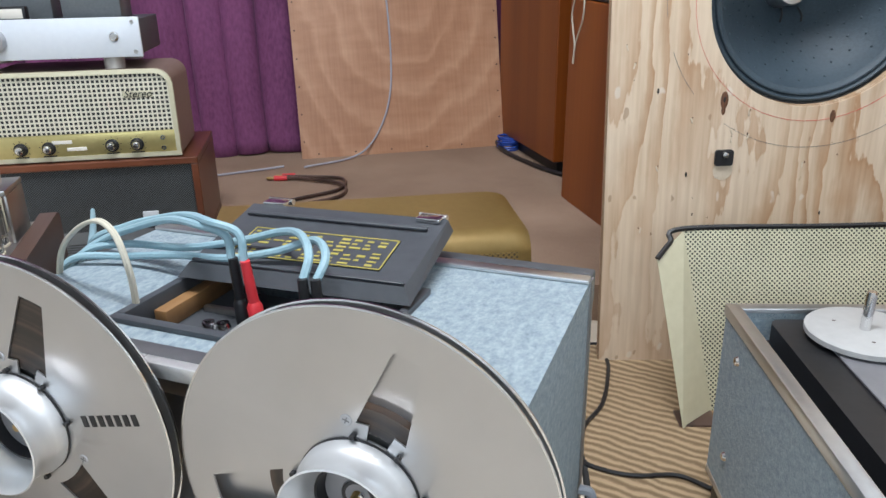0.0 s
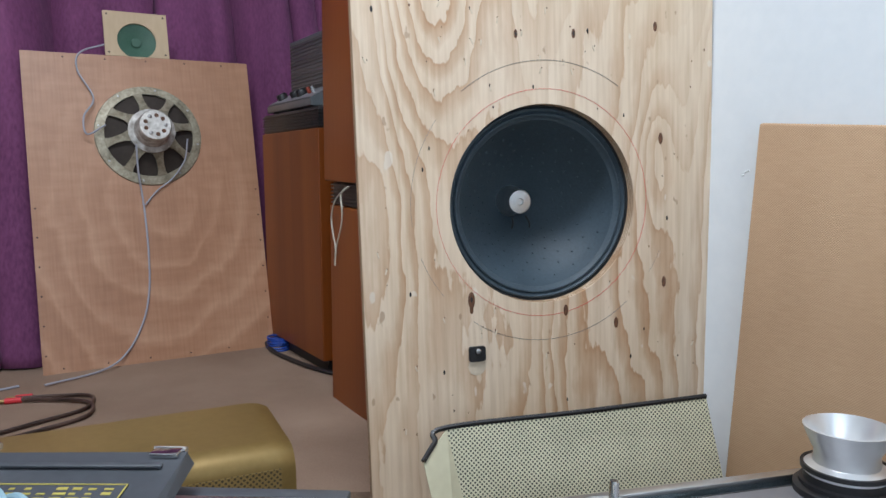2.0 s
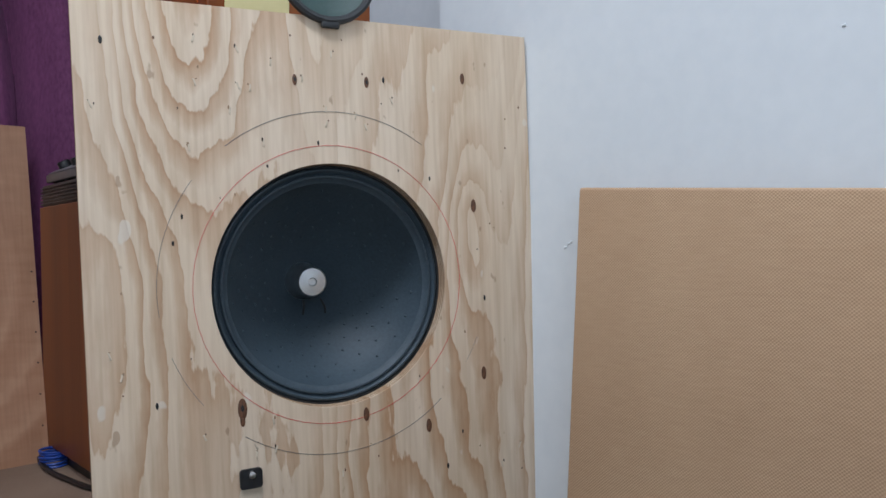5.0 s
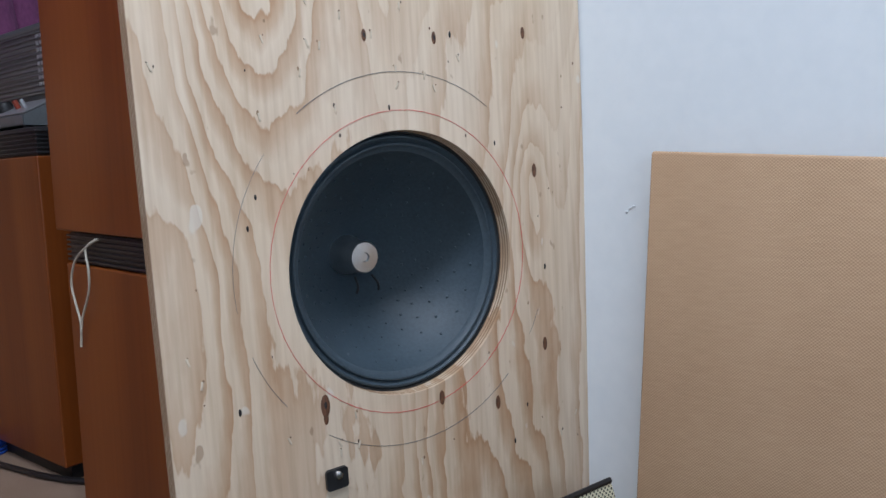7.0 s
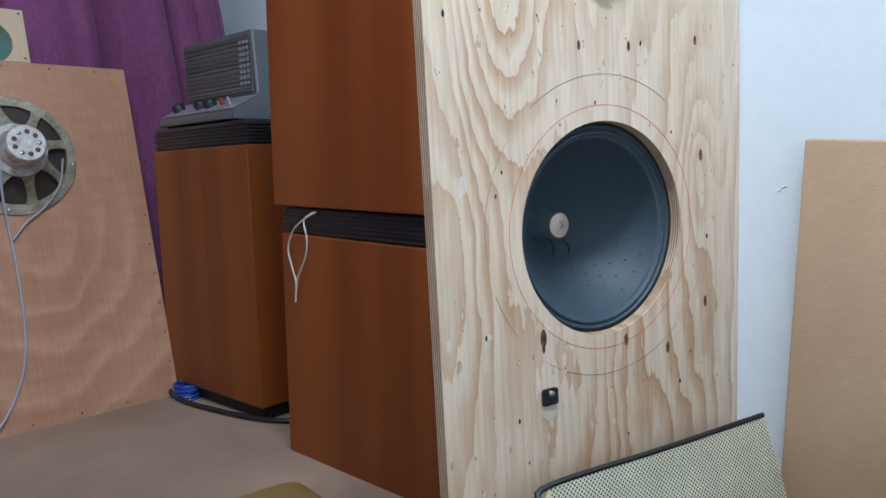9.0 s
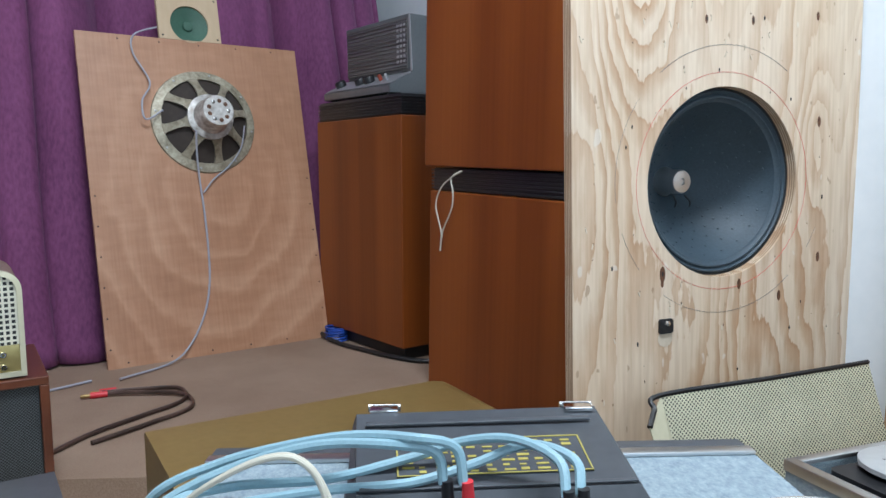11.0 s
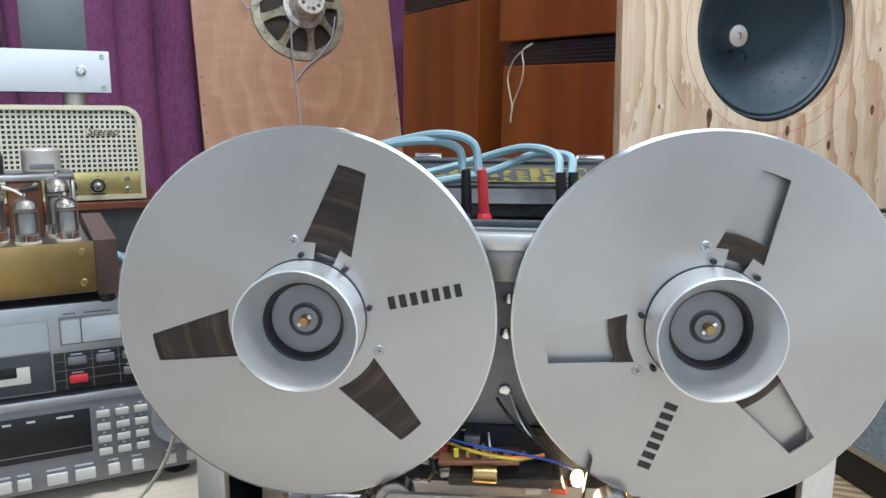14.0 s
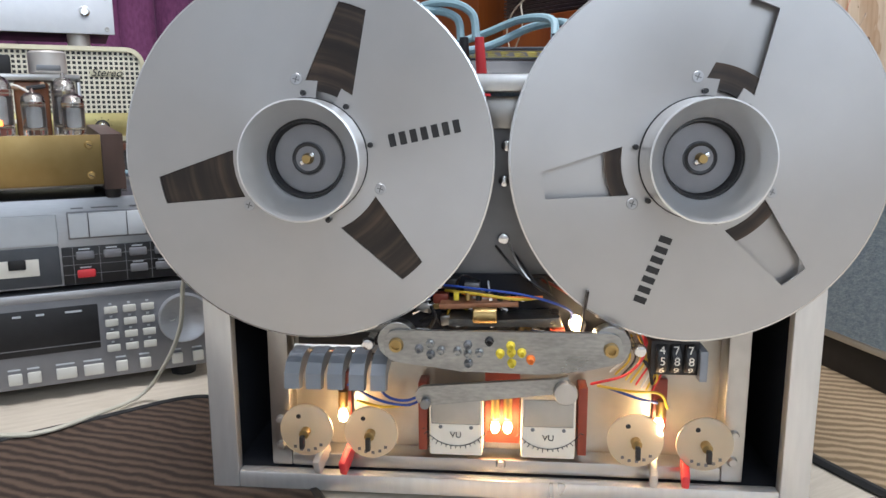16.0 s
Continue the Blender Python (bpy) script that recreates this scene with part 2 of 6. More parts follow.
FILLER = plain("pale_wood_filler", (0.56, 0.46, 0.34), (0.68, 0.58, 0.45), 0.7, 0, 200, 30, 0.3)
GREEN_CONE = plain("green_paper_cone", (0.035, 0.09, 0.06), (0.06, 0.14, 0.095), 0.6, 0, 200, 8, 0.3)
TEAL_CONE = plain("teal_paper_cone", (0.02, 0.045, 0.042), (0.04, 0.075, 0.07), 0.5, 0, 200, 8, 0.3)
TUBE_GLASS = glass("valve_glass")
GLASS_PLATE = plain("valve_plates", (0.20, 0.20, 0.20), (0.35, 0.34, 0.33), 0.4, 0.7)
GETTER = plain("silvered_getter", (0.42, 0.37, 0.32), (0.80, 0.78, 0.75), 0.14, 1.0, 90, 30, 0)
MICA = plain("yellowed_mica", (0.42, 0.37, 0.27), (0.58, 0.52, 0.40), 0.5)
FILAMENT = glow("valve_filament", (1.0, 0.30, 0.06), 2.5)
BULB = glow("lit_bulb", (1.0, 0.72, 0.36), 45)
CREAM_PERF = perforated("cream_perforated_steel", (0.66, 0.64, 0.46), (0.025, 0.025, 0.02), 0.0066, 0.22)
GOLD_PERF = perforated("gold_perforated_steel", (0.32, 0.22, 0.08), (0.06, 0.04, 0.015), 0.008, 0.22, (0, 2), True, True, 0.4)
RADIO_PERF = perforated("cream_square_mesh", (0.74, 0.71, 0.57), (0.012, 0.012, 0.012), 0.0086, 0.30, (0, 2), False, False)
DARK_MESH = perforated("dark_perforated_grille", (0.10, 0.11, 0.115), (0.01, 0.01, 0.01), 0.005, 0.3)
GREY_PERF = perforated("grey_louvred_cover", (0.15, 0.145, 0.14), (0.02, 0.02, 0.02), 0.0085, 0.30, (0, 2), False, False)


def pine_material():
    """Softwood ply: pale ground, tan growth bands that rise softly and break off in ragged edges."""
    m, nt, bs = material("pine_plywood")
    tc = nt.nodes.new("ShaderNodeTexCoord")
    sp = nt.nodes.new("ShaderNodeSeparateXYZ")
    nt.links.new(tc.outputs["Object"], sp.inputs[0])

    def times(v, k):
        return math_node(nt, "MULTIPLY", v, k)

    def plus(*vs):
        out = vs[0]
        for v in vs[1:]:
            out = math_node(nt, "ADD", out, v)
        return out
    drift = noise_at(nt, coords(nt, (1, 1, 0.36)), 2.6, 1.6, 0.35)
    sway = noise_at(nt, coords(nt, (1, 1, 0.26)), 10.0, 2.0)
    curl = noise_at(nt, coords(nt, (1, 1, 0.6)), 28.0, 3.0)
    ragged = noise_at(nt, coords(nt, (1, 1, 0.18)), 90.0, 4.0)

    def swirl(x, z, wide, tall):
        """A cathedral figure: growth rings bend round this place."""
        dx = times(math_node(nt, "SUBTRACT", sp.outputs[0], x), 1 / wide)
        dz = times(math_node(nt, "SUBTRACT", sp.outputs[2], z), 1 / tall)
        return math_node(nt, "EXPONENT", times(plus(math_node(nt, "MULTIPLY", dx, dx), math_node(nt, "MULTIPLY", dz, dz)), -1.0))
    phase = plus(times(sp.outputs[0], 16.0), times(drift, 13.0), times(sway, 2.6), times(curl, 0.6), times(ragged, 0.6),
                 times(swirl(0.12, 0.90, 0.06, 0.20), 4.0), times(swirl(0.475, 0.62, 0.03, 0.10), 2.2), times(swirl(0.26, 0.86, 0.03, 0.12), 1.6), times(swirl(0.04, 0.50, 0.06, 0.22), -2.5))
    band = math_node(nt, "FRACT", phase)
    late = ramp(nt, band, ((0.0, (0.05,) * 3), (0.34, (0.0,) * 3), (0.50, (0.30,) * 3), (0.66, (0.62,) * 3), (0.86, (0.80,) * 3), (0.95, (1.0,) * 3), (1.0, (0.05,) * 3)))
    amount = ramp(nt, noise_at(nt, coords(nt, (1, 1, 0.3)), 5.0, 3), ((0.36, (0.10,) * 3), (0.60, (0.95,) * 3)))
    pale = ramp(nt, noise_at(nt, coords(nt, (1, 1, 0.3)), 7, 4), ((0.35, (0.735, 0.605, 0.465)), (0.65, (0.690, 0.545, 0.392))))
    col = mixed(nt, math_node(nt, "MULTIPLY", late, amount), pale, (0.455, 0.262, 0.135))
    fine = noise_at(nt, coords(nt, (1, 1, 0.05)), 130, 6)
    col = mixed(nt, 1.0, col, ramp(nt, fine, ((0.3, (0.84, 0.80, 0.75)), (0.6, (1, 1, 1)))), "MULTIPLY")
    flecks = ramp(nt, noise_at(nt, coords(nt, (1, 1, 0.55)), 58, 2), ((0.69, (0.0,) * 3), (0.73, (0.55,) * 3)))
    col = mixed(nt, flecks, col, (0.30, 0.18, 0.10))
    chips = ramp(nt, noise_at(nt, coords(nt, (1, 1.3, 0.6)), 34, 2), ((0.70, (0.0,) * 3), (0.73, (0.6,) * 3)))
    col = mixed(nt, chips, col, (0.72, 0.66, 0.57))
    nt.links.new(col, bs.inputs["Base Color"])
    bs.inputs["Roughness"].default_value = 0.55
    bump(nt, bs, plus(times(fine, 0.5), times(late, -0.4), times(flecks, -0.8), times(chips, 0.7)), 0.3, 0.0012)
    return m


def okoume_material():
    """Thin reddish ply: faint arched figure over the lower half, cross ripple and short pores."""
    m, nt, bs = material("reddish_plywood")
    tc = nt.nodes.new("ShaderNodeTexCoord")
    sp = nt.nodes.new("ShaderNodeSeparateXYZ")
    nt.links.new(tc.outputs["Object"], sp.inputs[0])
    warp = noise_at(nt, coords(nt), 3.5, 5.0, 0.8)
    dx = math_node(nt, "SUBTRACT", sp.outputs[0], 0.345)
    dz = math_node(nt, "MULTIPLY", math_node(nt, "SUBTRACT", sp.outputs[2], 0.47), 0.72)
    r = math_node(nt, "SQRT", math_node(nt, "ADD", math_node(nt, "MULTIPLY", dx, dx), math_node(nt, "MULTIPLY", dz, dz)))
    s = math_node(nt, "ADD", math_node(nt, "MULTIPLY", r, 13.0), math_node(nt, "MULTIPLY", warp, 1.9))
    band = math_node(nt, "FRACT", s)
    figure = ramp(nt, band, ((0.0, (0.35,) * 3), (0.45, (0.50,) * 3), (0.78, (0.95,) * 3), (0.90, (0.55,) * 3), (1.0, (0.35,) * 3)))
    fade = ramp(nt, sp.outputs[2], ((0.30, (1.0,) * 3), (0.62, (0.25,) * 3)))
    broad = noise_at(nt, coords(nt, (1, 1, 0.6)), 3.0, 3.0)
    ripple = noise_at(nt, coords(nt, (0.35, 1, 1.6)), 26.0, 3.0)
    f = math_node(nt, "ADD", math_node(nt, "MULTIPLY", math_node(nt, "SUBTRACT", figure, 0.5), math_node(nt, "MULTIPLY", fade, 0.42)),
                  math_node(nt, "ADD", math_node(nt, "MULTIPLY", broad, 0.6), math_node(nt, "MULTIPLY", ripple, 0.4)))
    grain = ramp(nt, f, ((0.22, (0.350, 0.168, 0.088)), (0.50, (0.445, 0.232, 0.130)), (0.78, (0.555, 0.322, 0.196))))
    fine = noise_at(nt, coords(nt, (1, 1, 0.05)), 150, 5)
    nt.links.new(mixed(nt, 1.0, grain, ramp(nt, fine, ((0.32, (0.90, 0.88, 0.86)), (0.6, (1, 1, 1)))), "MULTIPLY"), bs.inputs["Base Color"])
    bs.inputs["Roughness"].default_value = 0.42
    bump(nt, bs, fine, 0.2, 0.001)
    return m


def stripe_material(name, dark, light, pitch, turn):
    """Rug pile printed with streaky wood lines."""
    m, nt, bs = material(name)
    v = coords(nt, (1, 1, 1), (0, 0, radians(turn)))
    wave = nt.nodes.new("ShaderNodeTexWave")
    wave.bands_direction = "Y"
    for k, x in (("Scale", 0.314 / pitch), ("Distortion", 3.5), ("Detail", 3.0), ("Detail Scale", 1.2)):
        wave.inputs[k].default_value = x
    nt.links.new(v, wave.inputs["Vector"])
    f = math_node(nt, "ADD", math_node(nt, "MULTIPLY", wave.outputs[1], 0.65), math_node(nt, "MULTIPLY", noise_at(nt, v, 500, 3), 0.35))
    nt.links.new(ramp(nt, f, ((0.25, dark), (0.75, light))), bs.inputs["Base Color"])
    bs.inputs["Roughness"].default_value = 0.9
    bump(nt, bs, f, 0.6, 0.002)
    return m


def weave_material():
    """Tan grille cloth with fine horizontal ribs."""
    m, nt, bs = material("tan_grille_cloth")
    tc = nt.nodes.new("ShaderNodeTexCoord")
    sp = nt.nodes.new("ShaderNodeSeparateXYZ")
    nt.links.new(tc.outputs["Object"], sp.inputs[0])
    a = math_node(nt, "SINE", math_node(nt, "MULTIPLY", sp.outputs[2], 1750.0))
    b = math_node(nt, "SINE", math_node(nt, "MULTIPLY", sp.outputs[0], 1550.0))
    weave = math_node(nt, "MULTIPLY", a, b)
    thread = noise_at(nt, coords(nt, (0.15, 1, 1)), 260, 3)
    f = math_node(nt, "ADD", math_node(nt, "MULTIPLY", weave, 0.16), math_node(nt, "ADD", math_node(nt, "MULTIPLY", noise_at(nt, coords(nt), 4, 5), 0.6), math_node(nt, "MULTIPLY", thread, 0.3)))
    nt.links.new(ramp(nt, f, ((0.2, (0.40, 0.252, 0.145)), (0.75, (0.56, 0.382, 0.236)))), bs.inputs["Base Color"])
    bs.inputs["Roughness"].default_value = 0.85
    bump(nt, bs, weave, 0.35, 0.0006)
    return m


def tape_material():
    """Wound tape: brown edge with rings of lighter and darker winding."""
    m, nt, bs = material("brown_tape")
    tc = nt.nodes.new("ShaderNodeTexCoord")
    sp = nt.nodes.new("ShaderNodeSeparateXYZ")
    nt.links.new(tc.outputs["Object"], sp.inputs[0])
    r = math_node(nt, "SQRT", math_node(nt, "ADD", math_node(nt, "MULTIPLY", sp.outputs[0], sp.outputs[0]), math_node(nt, "MULTIPLY", sp.outputs[2], sp.outputs[2])))
    rv = nt.nodes.new("ShaderNodeCombineXYZ")
    nt.links.new(r, rv.inputs[0])
    f = math_node(nt, "ADD", math_node(nt, "MULTIPLY", noise_at(nt, rv.outputs[0], 130, 3), 0.75), math_node(nt, "MULTIPLY", noise_at(nt, coords(nt), 30, 3), 0.25))
    nt.links.new(ramp(nt, f, ((0.34, (0.006, 0.004, 0.003)), (0.50, (0.020, 0.013, 0.010)), (0.66, (0.085, 0.055, 0.038)))), bs.inputs["Base Color"])
    bs.inputs["Roughness"].default_value = 0.32
    return m


def velvet_material():
    m, nt, bs = material("purple_curtain_velvet")
    v = coords(nt, (1, 1, 0.4))
    f = math_node(nt, "ADD", math_node(nt, "MULTIPLY", noise_at(nt, v, 5, 4), 0.5), math_node(nt, "MULTIPLY", noise_at(nt, v, 130, 5), 0.5))
    nt.links.new(ramp(nt, f, ((0.3, (0.100, 0.021, 0.076)), (0.7, (0.230, 0.066, 0.172)))), bs.inputs["Base Color"])
    bs.inputs["Roughness"].default_value = 0.85
    bs.inputs["Sheen Weight"].default_value = 0.15
    bs.inputs["Sheen Tint"].default_value = (0.8, 0.5, 0.8, 1)
    bump(nt, bs, f, 0.4, 0.002)
    return m


PLY_DARK = plain("brown_ply_layer", (0.24, 0.15, 0.085), (0.36, 0.24, 0.145), 0.7, 0, 160, 20, 0.3, (1, 1, 0.2))
PINE, OKOUME, CLOTH, VELVET, TAPE = pine_material(), okoume_material(), weave_material(), velvet_material(), tape_material()
BROWN_RUG = stripe_material("dark_brown_striped_rug", (0.028, 0.016, 0.010), (0.095, 0.06, 0.04), 0.012, 14)
TAN_RUG = stripe_material("tan_striped_rug", (0.17, 0.115, 0.062), (0.36, 0.26, 0.155), 0.014, 12)

# ---- helpers for meshes ----


def mesh_object(name, bm, mat, smooth=False):
    me = bpy.data.meshes.new(name)
    bm.normal_update()
    bm.to_mesh(me)
    bm.free()
    me.materials.append(mat)
    if smooth:
        me.shade_smooth()
        me.set_sharp_from_angle(angle=radians(40))
    return new(name, me)


def thing(name, m, label, category, group=""):
    ob = new(name)
    ob.empty_display_size = 0.05
    ob.matrix_world = m
    return tagged(ob, label, category, group)


def part(name, bm, mat, parent, label="", m=None, smooth=True):
    ob = mesh_object(name, bm, mat, smooth)
    ob.parent = parent
    if m is not None:
        ob.matrix_basis = m
    return tagged(ob, label) if label else ob


def solo(name, bm, mat, m, label, category, group="", kind="", smooth=True):
    ob = mesh_object(name, bm, mat, smooth)
    ob.matrix_world = m
    return tagged(ob, label, category, group, kind)


def box(x0, x1, y0, y1, z0, z1, bevel=0.0, bm=None, seg=2):
    bm = bm or bmesh.new()
    g = bmesh.ops.create_cube(bm, size=1.0)["verts"]
    for v in g:
        v.co = Vector(((x0 + x1) / 2 + v.co.x * (x1 - x0), (y0 + y1) / 2 + v.co.y * (y1 - y0), (z0 + z1) / 2 + v.co.z * (z1 - z0)))
    if bevel:
        edges = list({e for v in g for e in v.link_edges})
        bmesh.ops.bevel(bm, geom=edges, offset=bevel, segments=seg, affect="EDGES", profile=0.5)
    return bm


def lathe(profile, seg=32, bm=None, m=None):
    """Turns (radius, height) pairs round z."""
    bm = bm or bmesh.new()
    m = m or Matrix()
    rows = []
    for r, h in profile:
        if r < 1e-6:
            rows.append([bm.verts.new(m @ Vector((0, 0, h)))])
        else:
            rows.append([bm.verts.new(m @ Vector((r * math.cos(2 * math.pi * i / seg), r * math.sin(2 * math.pi * i / seg), h))) for i in range(seg)])
    for a, b in zip(rows, rows[1:]):
        for i in range(seg):
            j = (i + 1) % seg
            if len(a) == 1 and len(b) == 1:
                continue
            if len(a) == 1:
                bm.faces.new((a[0], b[i], b[j]))
            elif len(b) == 1:
                bm.faces.new((a[i], a[j], b[0]))
            else:
                bm.faces.new((a[i], a[j], b[j], b[i]))
    bmesh.ops.recalc_face_normals(bm, faces=bm.faces)
    return bm


def rod(r, h, seg=20, bm=None, m=None, bevel=0.0):
    b = bevel or min(r, h) * 0.12
    return lathe(((0, 0), (r - b, 0), (r, b), (r, h - b), (r - b, h), (0, h)), seg, bm, m)


def prism(outline, y0, y1, bm=None):
    """An outline in x and z, pushed from y0 to y1."""
    bm = bm or bmesh.new()
    a = [bm.verts.new((x, y0, z)) for x, z in outline]
    b = [bm.verts.new((x, y1, z)) for x, z in outline]
    bm.faces.new(a)
    bm.faces.new(b[::-1])
    n = len(a)
    for i in range(n):
        bm.faces.new((a[i], b[i], b[(i + 1) % n], a[(i + 1) % n]))
    bmesh.ops.recalc_face_normals(bm, faces=bm.faces)
    return bm


def rounded(x0, x1, z0, z1, r, seg=6, corners=(1, 1, 1, 1)):
    """Outline of a rectangle with rounded corners: bottom left, bottom right, top right, top left."""
    pts = []
    for k, (cx, cz, a) in enumerate(((x0, z0, 180), (x1, z0, 270), (x1, z1, 0), (x0, z1, 90))):
        rr = r if corners[k] else 0.0
        ox, oz = cx + (rr if cx == x0 else -rr), cz + (rr if cz == z0 else -rr)
        for i in range(seg + 1 if rr else 1):
            t = radians(a + 90 * i / seg)
            pts.append((ox + rr * math.cos(t), oz + rr * math.sin(t)))
    return pts


def spline(points, steps=10):
    p = [Vector(q) for q in points]
    p = [2 * p[0] - p[1]] + p + [2 * p[-1] - p[-2]]
    out = []
    for i in range(1, len(p) - 2):
        for s in range(steps):
            t = s / steps
            out.append(0.5 * (2 * p[i] + (p[i + 1] - p[i - 1]) * t + (2 * p[i - 1] - 5 * p[i] + 4 * p[i + 1] - p[i + 2]) * t * t
                              + (3 * p[i] - p[i - 1] - 3 * p[i + 1] + p[i + 2]) * t ** 3))
    out.append(p[-2])
    return out


def tube(points, r, seg=8, steps=10, bm=None):
    bm = bm or bmesh.new()
    path = spline(points, steps)
    rows, side = [], Vector((0.3, 0.5, 0.8))
    for i, c in enumerate(path):
        d = (path[min(i + 1, len(path) - 1)] - path[max(i - 1, 0)]).normalized()
        side = (side - d * side.dot(d))
        side = side.normalized() if side.length > 1e-4 else d.orthogonal().normalized()
        up = d.cross(side)
        rows.append([bm.verts.new(c + r * (math.cos(2 * math.pi * k / seg) * side + math.sin(2 * math.pi * k / seg) * up)) for k in range(seg)])
    for a, b in zip(rows, rows[1:]):
        for k in range(seg):
            bm.faces.new((a[k], a[(k + 1) % seg], b[(k + 1) % seg], b[k]))
    bm.faces.new(rows[0][::-1])
    bm.faces.new(rows[-1])
    return bm


FRONT = pose(0, 0, 0, 90, 0, 0)  # turned things whose axis points at the viewer (-y)

# ---- the room ----


def slab(name, a0, a1, b0, b1, z0, z1, mat, label, category="wall"):
    """A piece of the setting, in metres along the room's own axes."""
    return solo(name, box(a0, a1, b0, b1, z0, z1), mat, pose(0, 0, 0, 0, 0, YAW), label, category, kind="structure", smooth=False)


slab("wall_north", -2.3, 1.75, 2.30, 2.45, FLOOR - 0.1, CEIL, WHITE_WALL, "white painted plaster wall behind the curtain")
slab("wall_west", -2.45, -2.3, -2.6, 2.45, FLOOR - 0.1, CEIL, WHITE_WALL, "white painted plaster wall")
slab("wall_east", 1.097, 1.45, -2.6, 0.555, FLOOR - 0.1, CEIL, WHITE_WALL, "white painted plaster wall with small scuffs")
slab("wall_recess", 1.30, 1.45, 0.555, 2.30, FLOOR - 0.1, CEIL, WHITE_WALL, "white painted plaster wall of the recess")
for n, (a0, a1, z0, z1) in enumerate(((-2.3, -1.5, FLOOR - 0.1, CEIL), (0.3, 1.097, FLOOR - 0.1, CEIL), (-1.5, 0.3, FLOOR - 0.1, 0.85), (-1.5, 0.3, 2.1, CEIL))):
    slab("wall_south_%d" % (n + 1), a0, a1, -2.6, -2.45, z0, z1, WHITE_WALL, "white painted plaster wall beside the window")
slab("ceiling", -2.45, 1.75, -2.6, 2.45, CEIL, CEIL + 0.12, CEIL_PAINT, "plain white ceiling", "ceiling")
slab("floor", -2.45, 1.75, -2.6, 2.45, FLOOR - 0.08, FLOOR, CREAM_FLOOR, "pale wood-patterned floor covering", "floor")

# carpeted stage at the back, with its front edge behind the machines
bm = bmesh.new()
outline = [Vector((-2.6, 0.87, 0)), Vector((0.15, 0.87, 0)), Vector((0.62, 0.97, 0)), room(1.09, 0.57), room(1.29, 0.57), room(1.29, 2.29), room(-2.28, 2.29), room(-2.28, 1.6)]
lo = [bm.verts.new((p.x, p.y, FLOOR + 0.001)) for p in outline]
hi = [bm.verts.new((p.x, p.y, CARPET)) for p in outline]
bm.faces.new(hi)
for i in range(len(lo)):
    j = (i + 1) % len(lo)
    bm.faces.new((lo[i], lo[j], hi[j], hi[i]))
bmesh.ops.recalc_face_normals(bm, faces=bm.faces)
solo("carpet_floor", bm, CARPET_PILE, Matrix(), "beige-brown short pile carpet on a low stage", "carpet", kind="structure", smooth=False)


def rug_piece(name, edge, mat, label):
    """A shaped piece of the patterned rug, and the black line round it."""
    bm = bmesh.new()
    top = [bm.verts.new((x, y, FLOOR + 0.005)) for x, y in edge]
    low = [bm.verts.new((x, y, FLOOR)) for x, y in edge]
    bm.faces.new(top)
    for i in range(len(top)):
        j = (i + 1) % len(top)
        bm.faces.new((top[i], low[i], low[j], top[j]))
    bmesh.ops.recalc_face_normals(bm, faces=bm.faces)
    rug = solo(name, bm, mat, Matrix(), label, "rug", "patterned rug pieces")
    line = tube([(x, y, FLOOR + 0.003) for x, y in edge], 0.0045, 6, 4)
    part("border", line, BLACK_LINE, rug, "black border line")
    return rug


def smooth2(pts, steps=6):
    return [(p.x, p.y) for p in spline([(x, y, 0) for x, y in pts], steps)]


rug_piece("rug", smooth2([(-0.60, -0.02), (-0.468, 0.096), (-0.40, 0.155), (-0.345, 0.205), (-0.305, 0.213), (-0.25, 0.18), (-0.20, 0.10), (-0.15, 0.025), (-0.12, -0.06), (-0.20, -0.2), (-0.5, -0.25)]), BROWN_RUG,
          "dark brown striped rug piece with a curved edge")
rug_piece("rug", smooth2([(0.35, -0.03), (0.309, 0.052), (0.274, 0.126), (0.26, 0.2), (0.22, 0.45), (0.1, 0.7), (0.2, 0.785), (0.5, 0.86), (0.75, 0.78), (1.0, 0.35), (0.9, 0.1), (0.6, -0.06)]), TAN_RUG,
          "tan brown striped rug piece under the speaker panel")

# window behind the viewer
win = thing("window_1", pose(0, 0, 0, 0, 0, YAW), "white framed window in the plaster wall", "window")
tagged(win, kind="structure")
for x0, x1, z0, z1 in ((-1.5, 0.3, 0.85, 0.91), (-1.5, 0.3, 2.04, 2.1), (-1.5, -1.44, 0.91, 2.04), (0.24, 0.3, 0.91, 2.04), (-0.63, -0.57, 0.91, 2.04)):
    part("window_frame", box(x0, x1, -2.56, -2.49, z0, z1, 0.004), CEIL_PAINT, win)
lamp_body = thing("ceiling_lamp", pose(*room(0.0, -0.05, CEIL), 0, 0, YAW), "white ceiling tube lamp fixed to the ceiling", "lamp")
part("housing", box(-0.65, 0.65, -0.14, 0.14, -0.07, 0, 0.01), CEIL_PAINT, lamp_body)

# scuffs on the wall
for a, z in ((0.46, 0.847), (0.455, 0.84), (0.30, 0.59), (0.305, 0.585), (0.295, 0.592), (-0.05, 0.80)):
    solo("wall_scuff", box(-0.0012, 0.0012, -0.002, 0.002, -0.001, 0.001, 0.0004), WHITE_WALL, pose(*room(1.096, a, z), 0, 0, YAW), "small raised paint blister on the white wall", "scuff", "wall scuffs")


